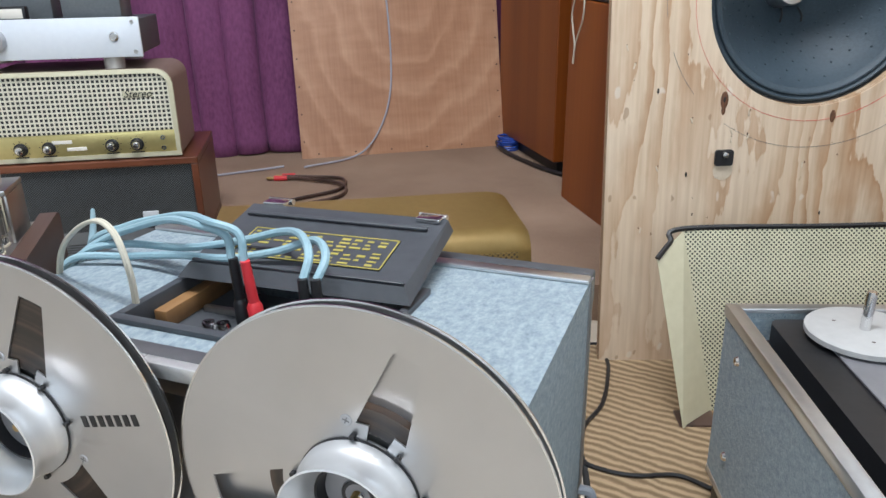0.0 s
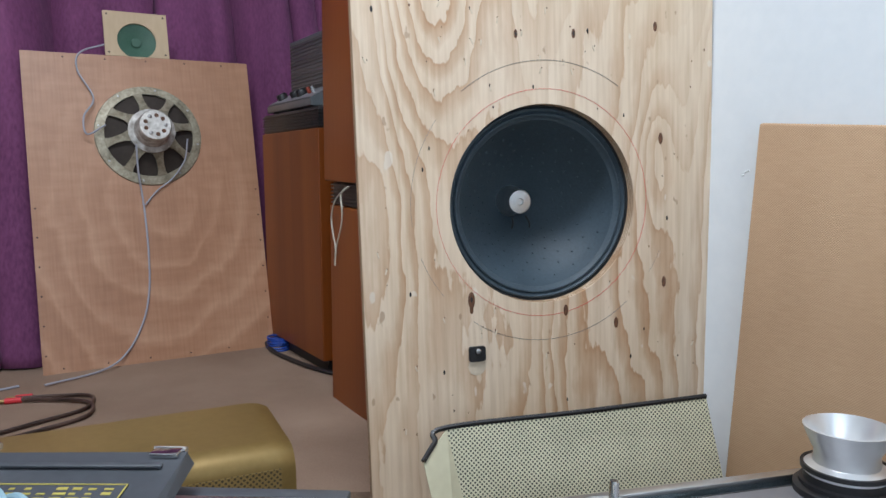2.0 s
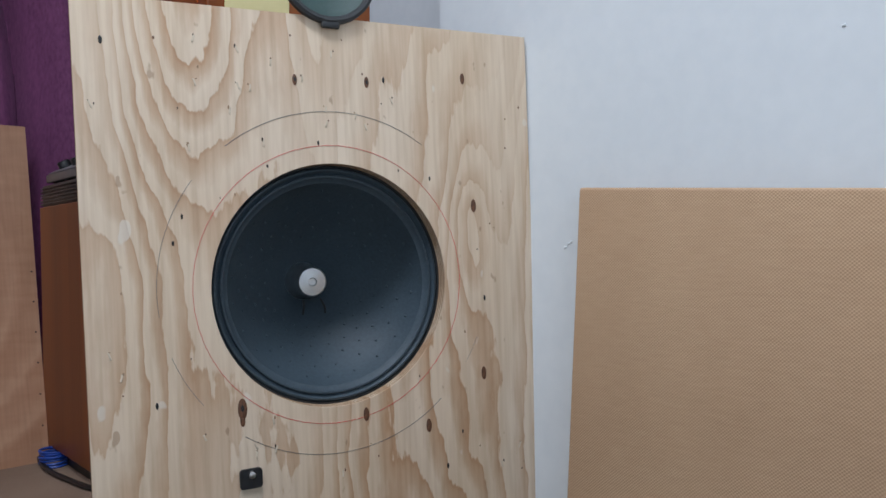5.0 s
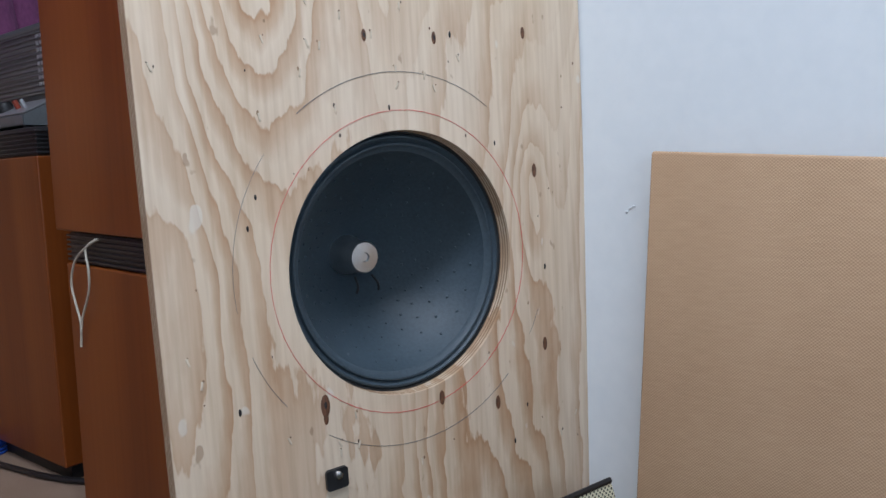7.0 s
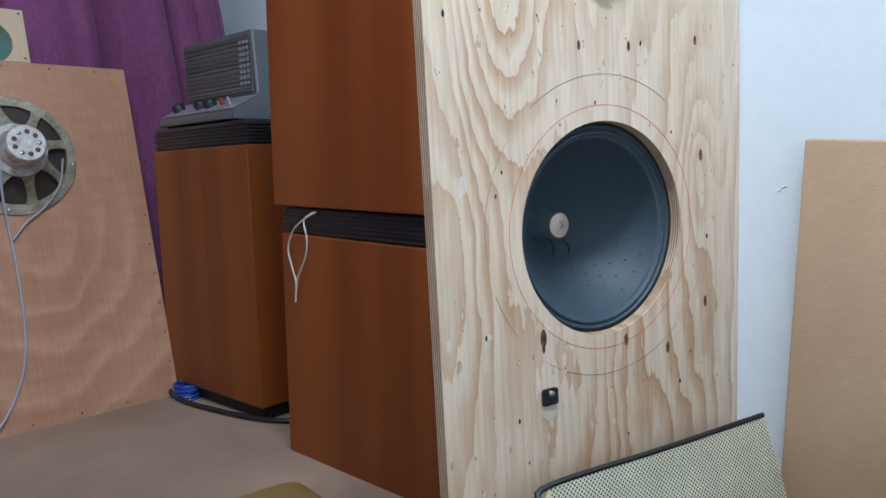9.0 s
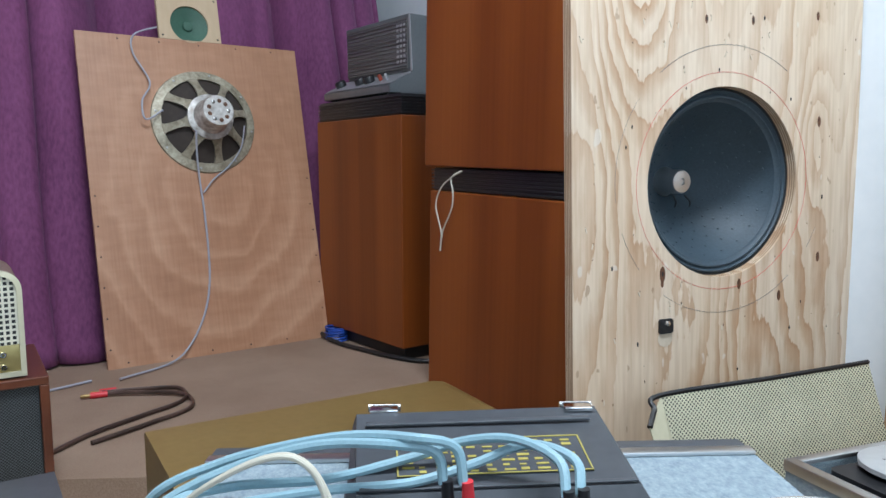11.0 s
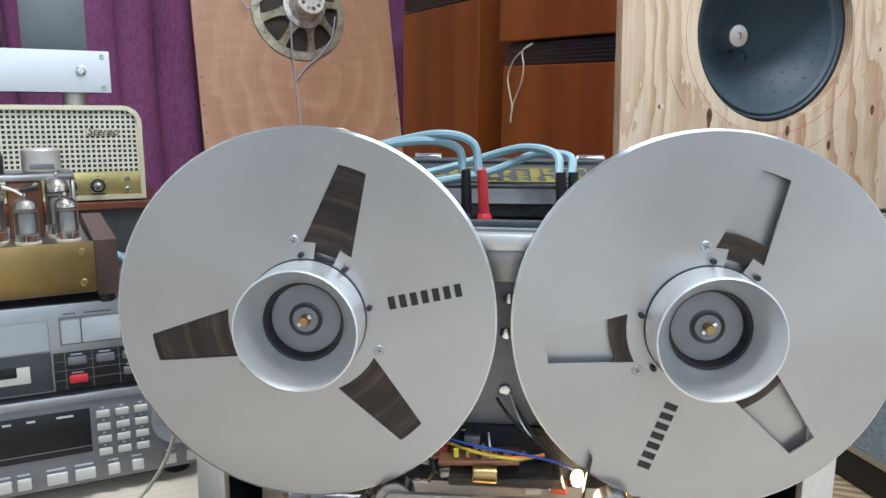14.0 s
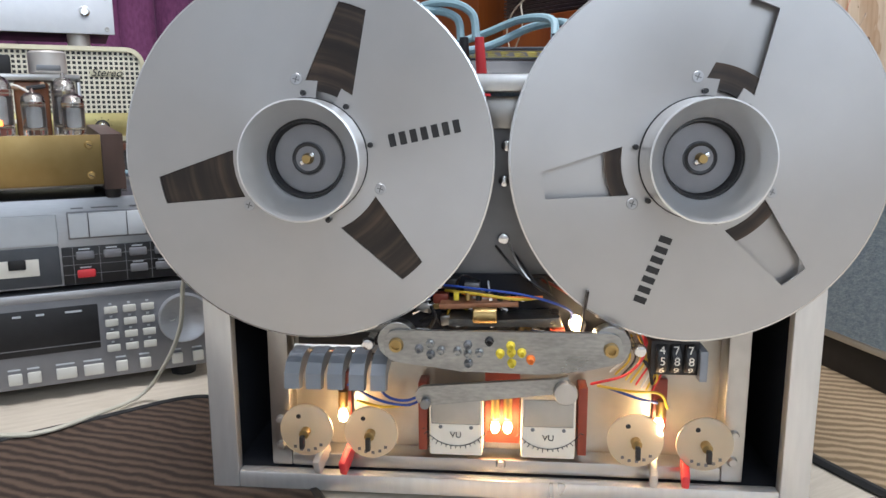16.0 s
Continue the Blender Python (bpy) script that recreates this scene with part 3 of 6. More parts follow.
# ---- curtain ----
def curtain():
    """Velvet in uneven pleats: broad rounded fronts, narrow deep valleys, flaring a little towards the floor."""
    bm = bmesh.new()
    na, nz = 760, 30
    grid = []
    for j in range(nz + 1):
        z = CARPET + 0.004 + (2.3 - CARPET) * (j / nz) ** 1.2
        row = []
        for i in range(na + 1):
            a = -2.2 + 3.40 * i / na
            swing = 0.30 * math.sin(z * 2.1 + a * 3.0) + 0.15 * math.sin(z * 4.7 + a * 8.0)
            p = a * 18.0 + 1.5 * math.sin(a * 5.1 + 0.6) + 0.8 * math.sin(a * 11.7) + swing
            pleat = abs(math.sin(p)) ** 0.75
            depth = 0.100 + 0.034 * math.sin(a * 7.3 + 1.0)
            fold = -depth * pleat + 0.008 * math.sin(a * 71 + z * 2.0) * pleat + 0.012 * math.sin(a * 9 + z * 2.1)
            row.append(bm.verts.new((a - 0.0235 * math.sin(2 * p), min(1.93 + 0.2 * z, 2.24) + fold, z + 0.004 * math.sin(a * 23))))
        grid.append(row)
    for j in range(nz):
        for i in range(na):
            bm.faces.new((grid[j][i], grid[j][i + 1], grid[j + 1][i + 1], grid[j + 1][i]))
    ob = solo("curtain", bm, VELVET, pose(0, 0, 0, 0, 0, YAW), "long purple velvet curtain hanging in folds", "curtain")
    s = ob.modifiers.new("thick", "SOLIDIFY")
    s.thickness = 0.004


curtain()


# ---- loudspeaker panels ----
def panel_with_hole(w, h, t, cx, cz, r, seg=72):
    """A sheet with a round hole: front at y = 0, back at y = t."""
    bm = bmesh.new()
    angles = sorted([2 * math.pi * i / seg for i in range(seg)] + [math.atan2(z - cz, x - cx) % (2 * math.pi) for x in (0, w) for z in (0, h)])
    rows = []
    for y in (0.0, t):
        inner, outer = [], []
        for a in angles:
            c, s = math.cos(a), math.sin(a)
            k = min(([(w - cx) / c] if c > 1e-6 else [cx / -c] if c < -1e-6 else []) + ([(h - cz) / s] if s > 1e-6 else [cz / -s] if s < -1e-6 else []))
            inner.append(bm.verts.new((cx + r * c, y, cz + r * s)))
            outer.append(bm.verts.new((cx + k * c, y, cz + k * s)))
        rows.append((inner, outer))
    n = len(angles)
    for i in range(n):
        j = (i + 1) % n
        (fi, fo), (bi, bo) = rows
        bm.faces.new((fi[i], fo[i], fo[j], fi[j]))
        bm.faces.new((bi[i], bi[j], bo[j], bo[i]))
        bm.faces.new((fi[i], fi[j], bi[j], bi[i]))
        bm.faces.new((fo[i], bo[i], bo[j], fo[j]))
    bmesh.ops.recalc_face_normals(bm, faces=bm.faces)
    return bm


def arc_line(cx, cz, r, a0, a1, thick=0.00045, y=-0.0002):
    return tube([(cx + r * math.cos(radians(a)), y, cz + r * math.sin(radians(a))) for a in np.linspace(a0, a1, 28)], thick, 4, 2)


SLIP = radians(1.4)


def on_board(u, z):
    du, dz = u - 0.022, z + 0.008
    return du * math.cos(SLIP) + dz * math.sin(SLIP), -du * math.sin(SLIP) + dz * math.cos(SLIP)


board_pose = pose(0.174 + 0.022 * 0.9455, 0.7177 + 0.022 * 0.3256, FLOOR, 0, -1.4, 19.0)
baffle = thing("loudspeaker_baffle", board_pose, "large knotty pine plywood baffle standing on the rug", "baffle")
CX, CZ = 0.282, 0.547
part("panel", panel_with_hole(0.571, 0.876, 0.021, CX, CZ, 0.150), PINE, baffle, "knotty pine plywood sheet", smooth=False)
for a0, a1, thick in ((55, 128, 0.00038), (143, 187, 0.00026), (200, 218, 0.00034), (235, 310, 0.0003), (326, 336, 0.00022)):
    part("pencil_circle", arc_line(0.284, 0.550, 0.2105, a0, a1, thick), DECK_GREY, baffle, "pencil arc")
part("red_circle", arc_line(0.2826, 0.548, 0.171, 0, 360, 0.0003), RED, baffle, "thin red pencil circle")
for k in range(4):
    part("ply_layer", lathe(((0.1499, -0.0035 - 0.0045 * k), (0.1495, -0.0045 - 0.0045 * k), (0.1499, -0.0055 - 0.0045 * k)), 72, None, FRONT), PLY_DARK, baffle, "dark ply layer in the opening", pose(CX, 0, CZ))
for u, z, r, mat in ((0.242, 0.795, 0.0045, KNOT), (0.242, 0.795, 0.0030, BLACK), (0.334, 0.799, 0.0048, KNOT), (0.334, 0.799, 0.0034, BLACK), (0.357, 0.804, 0.0026, BLACK), (0.471, 0.815, 0.005, KNOT), (0.485, 0.645, 0.006, KNOT), (0.497, 0.418, 0.006, KNOT),
                     (0.173, 0.406, 0.0085, KNOT), (0.173, 0.407, 0.004, BLACK), (0.173, 0.392, 0.0045, KNOT), (0.326, 0.382, 0.006, KNOT), (0.413, 0.357, 0.006, KNOT), (0.03, 0.82, 0.003, BLACK), (0.11, 0.63, 0.002, BLACK), (0.10, 0.60, 0.002, BLACK),
                     (0.50, 0.52, 0.0025, BLACK), (0.27, 0.72, 0.002, BLACK), (0.42, 0.68, 0.002, BLACK), (0.08, 0.42, 0.0025, BLACK), (0.13, 0.30, 0.0025, BLACK), (0.44, 0.30, 0.0025, BLACK), (0.33, 0.24, 0.002, BLACK)):
    x, zz = on_board(u, z)
    part("knot", lathe(((0, 0.0004), (r * 0.6, 0.0008), (r, 0.0)), 12, None, FRONT), mat, baffle, "", pose(x, -0.0004, zz) @ Matrix.Diagonal((0.65, 1, 1.5, 1)))
rng = random.Random(4)
for i in range(95):
    x, zz = rng.uniform(0.012, 0.56), rng.uniform(0.04, 0.86)
    if math.hypot(x - CX, zz - CZ) > 0.158:
        r = rng.uniform(0.0006, 0.0014)
        part("nail_hole", lathe(((0, 0.0002), (r, 0.0)), 8, None, FRONT), rng.choice((KNOT, WALNUT, PLY_DARK)), baffle, "", pose(x, -0.0003, zz) @ Matrix.Diagonal((1, 1, rng.uniform(1.0, 2.2), 1)))
        if i % 2:
            # torn fibre beside the hole
            part("splinter", box(-0.0011, 0.0011, -0.0009, 0.0, -0.0042, 0.0042, 0.0004), FILLER, baffle, "", pose(x + rng.uniform(-0.003, 0.003), 0, zz - 0.004, rng.uniform(-6, 6), rng.uniform(-25, 25), 0))
for k in range(4):
    part("ply_edge", box(-0.0004, 0.0002, 0.003 + 0.0045 * k, 0.0045 + 0.0045 * k, 0.004, 0.872), PLY_DARK, baffle, "dark ply layer on the edge")
x, zz = on_board(0.181, 0.325)
clip = part("clip", prism(rounded(-0.013, 0.013, -0.012, 0.011, 0.004), -0.004, 0), BLACK, baffle, "black plastic clip", pose(x, 0, zz))
part("clip_screw", lathe(((0, 0.004), (0.004, 0.003), (0.005, 0)), 14, None, FRONT), CHROME, clip, "", pose(0.001, -0.004, 0.004))
part("glue_patch", lathe(((0, 0.0006), (0.011, 0.0004), (0.014, 0)), 14, None, FRONT), FILLER, baffle, "pale filler patch", pose(x, -0.0004, zz - 0.02))

woofer = thing("woofer", board_pose @ pose(CX, 0.021, CZ) @ FRONT, "round woofer with dark blue-grey paper cone behind the panel opening", "loudspeaker")
part("gasket", lathe(((0.168, 0.0), (0.168, 0.001), (0.1475, 0.002), (0.1465, 0.0)), 72), SURROUND, woofer, "dark mounting gasket")
part("surround", lathe(((0.1465, 0.0), (0.1445, 0.0035), (0.1425, 0.004), (0.1405, 0.001), (0.1385, -0.001), (0.1365, 0.0025), (0.1345, 0.0025), (0.1320, -0.002), (0.128, -0.004)), 72), CONE, woofer, "ribbed cone surround")
part("cone", lathe([(0.128 - 0.102 * t, -0.004 - 0.122 * t ** 0.8) for t in [i / 14 for i in range(15)]] + [(0.0, -0.127)], 72), CONE, woofer, "dark blue-grey paper cone")
part("voice_coil_cap", lathe(((0.026, -0.126), (0.0215, -0.115), (0.0205, -0.084), (0.0185, -0.081), (0.006, -0.080), (0.005, -0.083), (0, -0.083)), 36), ALU, woofer, "pale grey round centre cap")
for sx in (-0.012, 0.012):
    part("lead", tube(((sx, -0.024, -0.088), (sx * 1.2, -0.034, -0.078), (sx * 1.3, -0.043, -0.080)), 0.0016, 6, 5), BLACK, woofer, "black lead-out wire")
part("basket", lathe(((0.170, -0.002), (0.168, -0.01), (0.07, -0.14), (0.07, -0.22), (0.0, -0.22)), 48), SURROUND, woofer, "dark metal basket")
for k in range(132):
    ring = k // 22
    a, r = 2 * math.pi * (k % 22 + 0.5 * (ring % 2)) / 22 + rng.uniform(-0.03, 0.03), 0.062 + 0.0115 * ring
    t = (0.128 - r) / 0.102
    part("pimple", lathe(((0, 0.0024), (0.0010, 0.0018), (0.0019, 0.0)), 7), CONE, woofer, "", pose(r * math.cos(a), r * math.sin(a), -0.004 - 0.122 * t ** 0.8))

x, zz = on_board(0.285, 0.930)
tweeter = thing("tweeter", board_pose @ pose(x, -0.005, zz - 0.003) @ FRONT, "small round tweeter with teal paper cone on top of the panel", "loudspeaker")
part("rim", lathe(((0.0615, -0.006), (0.0615, 0.002), (0.058, 0.004), (0.054, 0.003), (0.052, 0.0)), 48), SURROUND, tweeter, "dark pressed rim")
part("cone", lathe(((0.053, 0.0), (0.050, -0.001), (0.012, -0.022), (0, -0.022)), 48), TEAL_CONE, tweeter)
part("cap", lathe(((0.010, -0.022), (0.009, -0.014), (0.004, -0.011), (0, -0.011)), 20), TEAL_CONE, tweeter)
for sx in (-0.012, 0.016):
    part("rivet", lathe(((0, 0.003), (0.003, 0.002), (0.0035, 0)), 10), CHROME, tweeter, "", pose(sx, 0.001, -0.018))
part("mounting_tab", box(-0.012, 0.012, -0.067, -0.056, -0.004, 0.003, 0.003), SURROUND, tweeter)
part("magnet", lathe(((0.0, -0.06), (0.03, -0.06), (0.03, -0.03), (0.056, -0.006)), 32), SURROUND, tweeter)

# rear reddish panel with a driver seen from the back
rear_pose = pose(-0.811, 1.545, CARPET, -12.3, 0, 33.2)
rear = thing("loudspeaker_baffle", rear_pose, "reddish plywood baffle leaning against the purple curtain", "baffle")
part("panel", panel_with_hole(0.626, 0.892, 0.012, 0.317, 0.655, 0.125), OKOUME, rear, "reddish plywood sheet", smooth=False)
for i in range(22):
    x, zz = ((0.01, 0.616)[i % 2], 0.05 + 0.04 * i) if i < 12 else (0.05 + 0.055 * (i - 12), (0.012, 0.88)[i % 2])
    part("nail", lathe(((0, 0.001), (0.0025, 0)), 8, None, FRONT), WALNUT, rear, "", pose(x, -0.0002, zz))
driver = thing("speaker_driver", rear_pose @ pose(0.317, 0, 0.655) @ FRONT, "cream metal driver basket with magnet facing out of the reddish panel", "loudspeaker")
part("rim", lathe(((0.122, 0.0), (0.122, 0.012), (0.130, 0.010), (0.146, 0.006), (0.148, 0.0)), 56), FRAME_PAINT, driver, "aged cream basket rim")
for k in range(8):
    bm = bmesh.new()
    pts = [(0.128, 0.008, 0.019), (0.116, 0.018, 0.0115), (0.095, 0.034, 0.0095), (0.076, 0.047, 0.0110), (0.062, 0.055, 0.016)]
    rows = []
    for r, h, wd in pts:
        rows.append([bm.verts.new((r, sx * wd, h + sh)) for sx, sh in ((-1, 0), (1, 0), (1, -0.006), (-1, -0.006))])
    for a, b in zip(rows, rows[1:]):
        for i in range(4):
            bm.faces.new((a[i], a[(i + 1) % 4], b[(i + 1) % 4], b[i]))
    bmesh.ops.recalc_face_normals(bm, faces=bm.faces)
    part("spoke", bm, FRAME_PAINT, driver, "", pose(0, 0, 0, 0, 0, 45 * k + 12))
part("magnet", lathe(((0.064, 0.048), (0.064, 0.058), (0.050, 0.064), (0.046, 0.074), (0.044, 0.118), (0.041, 0.123), (0.0, 0.124)), 40), RUSTY_POT, driver, "worn pale magnet pot")
part("cone", lathe(((0.126, 0.0), (0.05, 0.045), (0, 0.046)), 48), plain("brown_cone_back", (0.03, 0.022, 0.018), (0.06, 0.045, 0.035), 0.8), driver, "dark brown cone back")
for k in range(9):
    a = k * 0.7
    part("magnet_screw", lathe(((0, 0.002), (0.0045, 0.0015), (0.006, 0)), 10), KNOT if k % 3 else STEEL, driver, "", pose(0.027 * math.cos(a), 0.027 * math.sin(a), 0.1235))
for k in range(8):
    a = radians(45 * k + 34)
    part("rim_screw", lathe(((0, 0.003), (0.003, 0.002), (0.0035, 0)), 8), STEEL, driver, "", pose(0.137 * math.cos(a), 0.137 * math.sin(a), 0.0085))
small = thing("tweeter_baffle", rear_pose @ pose(0.218, 0, 0.893), "small pale plywood panel with a green cone on the reddish baffle", "baffle")
part("panel", panel_with_hole(0.176, 0.135, 0.012, 0.088, 0.048, 0.054), plain("pale_ply", (0.50, 0.36, 0.22), (0.60, 0.46, 0.30), 0.6, 0, 90, 6, 0.1, (1, 1, 0.2)), small, smooth=False)
part("cone", lathe(((0.055, -0.006), (0.05, -0.007), (0.015, -0.02), (0.013, -0.014), (0, -0.012)), 40), GREEN_CONE, small, "green paper cone", pose(0.088, 0, 0.048) @ FRONT)
for sx, sz in ((0.01, 0.01), (0.166, 0.01), (0.01, 0.125), (0.166, 0.125)):
    part("screw", lathe(((0, 0.001), (0.003, 0)), 8, None, FRONT), BLACK, small, "", pose(sx, -0.0003, sz))


def cable(name, pts, r, mat, label, m=None, seg=8):
    return solo(name, tube(pts, r, seg, 10), mat, m or Matrix(), label, "cable")


cable("speaker_wire", ((0.271, -0.06, 0.615), (0.274, -0.035, 0.545), (0.283, -0.010, 0.475), (0.287, -0.006, 0.40), (0.287, -0.006, 0.30), (0.280, -0.006, 0.20), (0.257, -0.006, 0.114), (0.209, -0.008, 0.035), (0.14, -0.05, -0.004), (0.0, -0.12, -0.02)), 0.0028, GREY_CABLE,
      "grey twin speaker wire running down the reddish panel", rear_pose)
cable("speaker_wire", ((0.415, -0.05, 0.635), (0.405, -0.03, 0.575), (0.37, -0.012, 0.525), (0.325, -0.008, 0.49), (0.290, -0.008, 0.45)), 0.0022, GREY_CABLE, "grey wire from the driver magnet", rear_pose)
cable("speaker_wire", ((0.20, -0.02, 0.68), (0.15, -0.03, 0.65), (0.145, -0.03, 0.70), (0.175, -0.012, 0.76), (0.14, -0.008, 0.84), (0.15, 0.0, 0.895), (0.22, 0.014, 0.93)), 0.0025, GREY_CABLE, "thin grey wire up to the small tweeter", rear_pose)

# ---- teak speaker cabinets ----


def teak_speaker(name, m, w, d, h, cap, label):
    """A teak box with a black slatted cap, from its near corner: w to the right, d away, h up."""
    ob = thing(name, m, label, "loudspeaker", "teak loudspeakers")
    part("body", box(0, w, 0, d, 0, h, 0.003), TEAK, ob, "teak veneer cabinet", smooth=False)
    part("cap", box(0.006, w - 0.006, 0.006, d - 0.006, h + 0.0005, h + cap, 0.003), SLOT_BLACK, ob, "black slatted top cap")
    n = int(cap / 0.008)
    for k in range(n):
        zz = h + 0.005 + k * 0.008
        part("slat", box(0.002, w - 0.002, 0.002, d - 0.002, zz, zz + 0.0035, 0.001), SLOT_BLACK, ob)
    return ob


STACK = pose(*room(0.752, 1.165, CARPET), 0, 0, YAW) @ pose(0, 0, 0, 1.6, 0, 0)  # sags a little towards the edge of the stage
teak_speaker("speaker_cabinet", STACK @ pose(0, -0.505, 0), 0.268, 0.505, 0.458, 0.052, "teak veneered loudspeaker cabinet with black slatted top on carpet")
teak_speaker("speaker_cabinet", STACK @ pose(-0.009, -0.51, 0.5135), 0.272, 0.52, 0.421, 0.045, "teak veneered loudspeaker cabinet stacked upside on another cabinet")
CORNER = pose(-0.063, 1.567, 0.096, 0, 0, 34.8)
g = teak_speaker("speaker_cabinet", CORNER, 0.32, 0.438, 0.608, 0.055, "teak veneered loudspeaker cabinet carrying a grey amplifier")
part("plinth", box(0.02, 0.29, 0.02, 0.41, 0.061 - 0.096, 0.0), BLACK, g, "dark recessed plinth")
solo("paper_note", box(0, 0.10, -0.001, 0, 0, 0.055), PAPER, STACK @ pose(0.016, -0.511, 0.860), "torn yellow paper stuck to the teak cabinet", "paper")
solo("sticker", prism([(0, -0.008), (0.006, 0), (0, 0.011), (-0.006, 0)], 0, 0.0008), ORANGE, STACK @ pose(-0.010, -0.480, 0.896, 0, 0, -90), "small orange diamond sticker on the teak cabinet", "sticker")
badge = thing("badge", STACK @ pose(-0.0095, -0.495, 0.921, 0, 0, -90), "small white label on the teak cabinet", "label")
part("plate", box(-0.03, -0.008, -0.0012, 0, -0.006, 0.006, 0.0004), METER_FACE, badge)
part("disc", lathe(((0, 0.0005), (0.0045, 0)), 14, None, FRONT), BLACK, badge, "", pose(-0.023, -0.0012, 0))
for pts, label in ((((-0.004, -0.125, 0.505), (-0.010, -0.098, 0.492), (-0.013, -0.062, 0.468), (-0.012, -0.040, 0.430), (-0.012, -0.050, 0.395), (-0.012, -0.062, 0.365), (-0.013, -0.060, 0.325)), "pale cord hanging from the cabinet gap"),
                   (((-0.004, -0.118, 0.505), (-0.010, -0.094, 0.488), (-0.013, -0.105, 0.455), (-0.012, -0.098, 0.420), (-0.012, -0.070, 0.375), (-0.013, -0.064, 0.350)), "pale cord looped from the cabinet gap")):
    cable("hanging_cord", pts, 0.0019, CREAM_CABLE, label, STACK)
cable("power_cable", ((-0.012, 0.43, -0.022), (-0.030, 0.36, -0.026), (-0.034, 0.27, -0.029), (-0.022, 0.16, -0.029), (-0.004, 0.06, -0.029), (0.03, -0.03, -0.029), (0.10, -0.09, -0.029)), 0.0065, BLACK, "black power cable on the carpet", CORNER)
coil = thing("wire_coil", CORNER @ pose(-0.004, 0.340, CARPET - 0.096), "coil of bright blue wire beside the plinth", "wire coil")
for k in range(6):
    part("turn", tube([((0.030 + 0.002 * (k % 2)) * math.cos(a), (0.034 - 0.002 * (k % 3)) * math.sin(a), 0.005 + 0.0065 * k + 0.002 * math.sin(a + k)) for a in np.linspace(0, 6.28, 13)], 0.0032, 6, 4), BLUE_WIRE, coil)

# grey mixer amplifier on the corner cabinet
mixer = thing("amplifier", CORNER @ pose(0, 0.438, 0.6635, 0, 0, -90), "grey metal amplifier with sloping knob panel and ventilated cover", "amplifier")


def profile_x(prof, x0, x1):
    """An outline in y and z, pushed from x0 to x1."""
    bm = bmesh.new()
    a = [bm.verts.new((x0, y, z)) for y, z in prof]
    b = [bm.verts.new((x1, y, z)) for y, z in prof]
    bm.faces.new(a)
    bm.faces.new(b[::-1])
    n = len(a)
    for i in range(n):
        bm.faces.new((a[i], a[(i + 1) % n], b[(i + 1) % n], b[i]))
    bmesh.ops.recalc_face_normals(bm, faces=bm.faces)
    return bm


part("base", profile_x(((0.012, 0.006), (0.012, 0.026), (0.085, 0.062), (0.26, 0.062), (0.26, 0.006)), 0.028, 0.375), GREY_BOX, mixer, "grey metal base with sloping panel", smooth=False)
part("panel_plate", profile_x(((0.014, 0.0285), (0.013, 0.0300), (0.082, 0.0645), (0.083, 0.0625)), 0.034, 0.369), SILVER, mixer, "silver-grey control panel", smooth=False)
part("base_strip", box(0.030, 0.373, 0.0095, 0.0118, 0.007, 0.025, 0.0006), DECK_GREY, mixer, "grey front strip")
cover = part("cover", profile_x(((0.086, 0.063), (0.080, 0.214), (0.26, 0.214), (0.26, 0.063)), 0.045, 0.368), GREY_BOX, mixer, "grey ventilated cover", smooth=False)
part("cover_edge", profile_x(((0.085, 0.066), (0.0785, 0.214), (0.081, 0.216), (0.088, 0.068)), 0.363, 0.3695), SILVER, cover, "bright cover edge", smooth=False)
part("grille", box(0.051, 0.358, 0.0785, 0.0808, 0.074, 0.206), GREY_PERF, cover, "dark grille", smooth=False)
for k in range(12):
    part("louvre", box(0.054, 0.355, 0.0768, 0.0790, 0.080 + 0.0104 * k, 0.0835 + 0.0104 * k, 0.0008), DECK_GREY, cover, "dark louvre bar")
for x in (0.312, 0.327, 0.342):
    for k in range(8):
        part("slot", box(x, x + 0.008, 0.0760, 0.0785, 0.090 + k * 0.0135, 0.097 + k * 0.0135), SILVER, cover)
for x, mat, r in ((0.072, BLACK, 0.016), (0.180, BLACK, 0.016), (0.226, BLACK, 0.016), (0.282, RED_BOARD, 0.0055), (0.312, SILVER, 0.004)):
    part("knob", lathe(((0, 0.018), (r * 0.8, 0.018), (r, 0.014), (r, 0.0)), 20), mat, mixer, "", pose(x, 0.045, 0.045, 26, 0, 0))
for x in (0.05, 0.35):
    for y in (0.03, 0.24):
        part("foot", rod(0.009, 0.006, 14), BLACK, mixer, "", pose(x, y, 0.0002))

# ---- gold and cream covers, tan panel ----
# gold perforated cover lying behind the tape recorder
gold_pose = pose(0.008, 0.822, FLOOR, 0, 0, 28.3)
gold = thing("metal_cover", gold_pose, "bronze-gold painted metal cover with perforated sides lying behind the recorder", "cover")
L, D, H, R = 0.46, 0.19, 0.244, 0.035
bm = bmesh.new()
prof = [(-D, 0.0), (-D - 0.004, 0.10)] + [(-D - 0.004 + R - R * math.cos(t), H - R - 0.006 + R * math.sin(t)) for t in [i * math.pi / 16 for i in range(9)]] + [(-0.004, H), (0.0, H - 0.004), (0.0, 0.0)]
rows = []
for x, k in ((-L, 1), (-0.03, 1), (-0.012, 0.985), (0.0, 0.96)):
    rows.append([bm.verts.new((x, y * (1 if k == 1 else k), z * (1 if z < 0.1 else k))) for y, z in prof])
for a, b in zip(rows, rows[1:]):
    for i in range(len(prof) - 1):
        bm.faces.new((a[i], b[i], b[i + 1], a[i + 1]))
bm.faces.new(rows[0])
bm.faces.new(rows[-1][::-1])
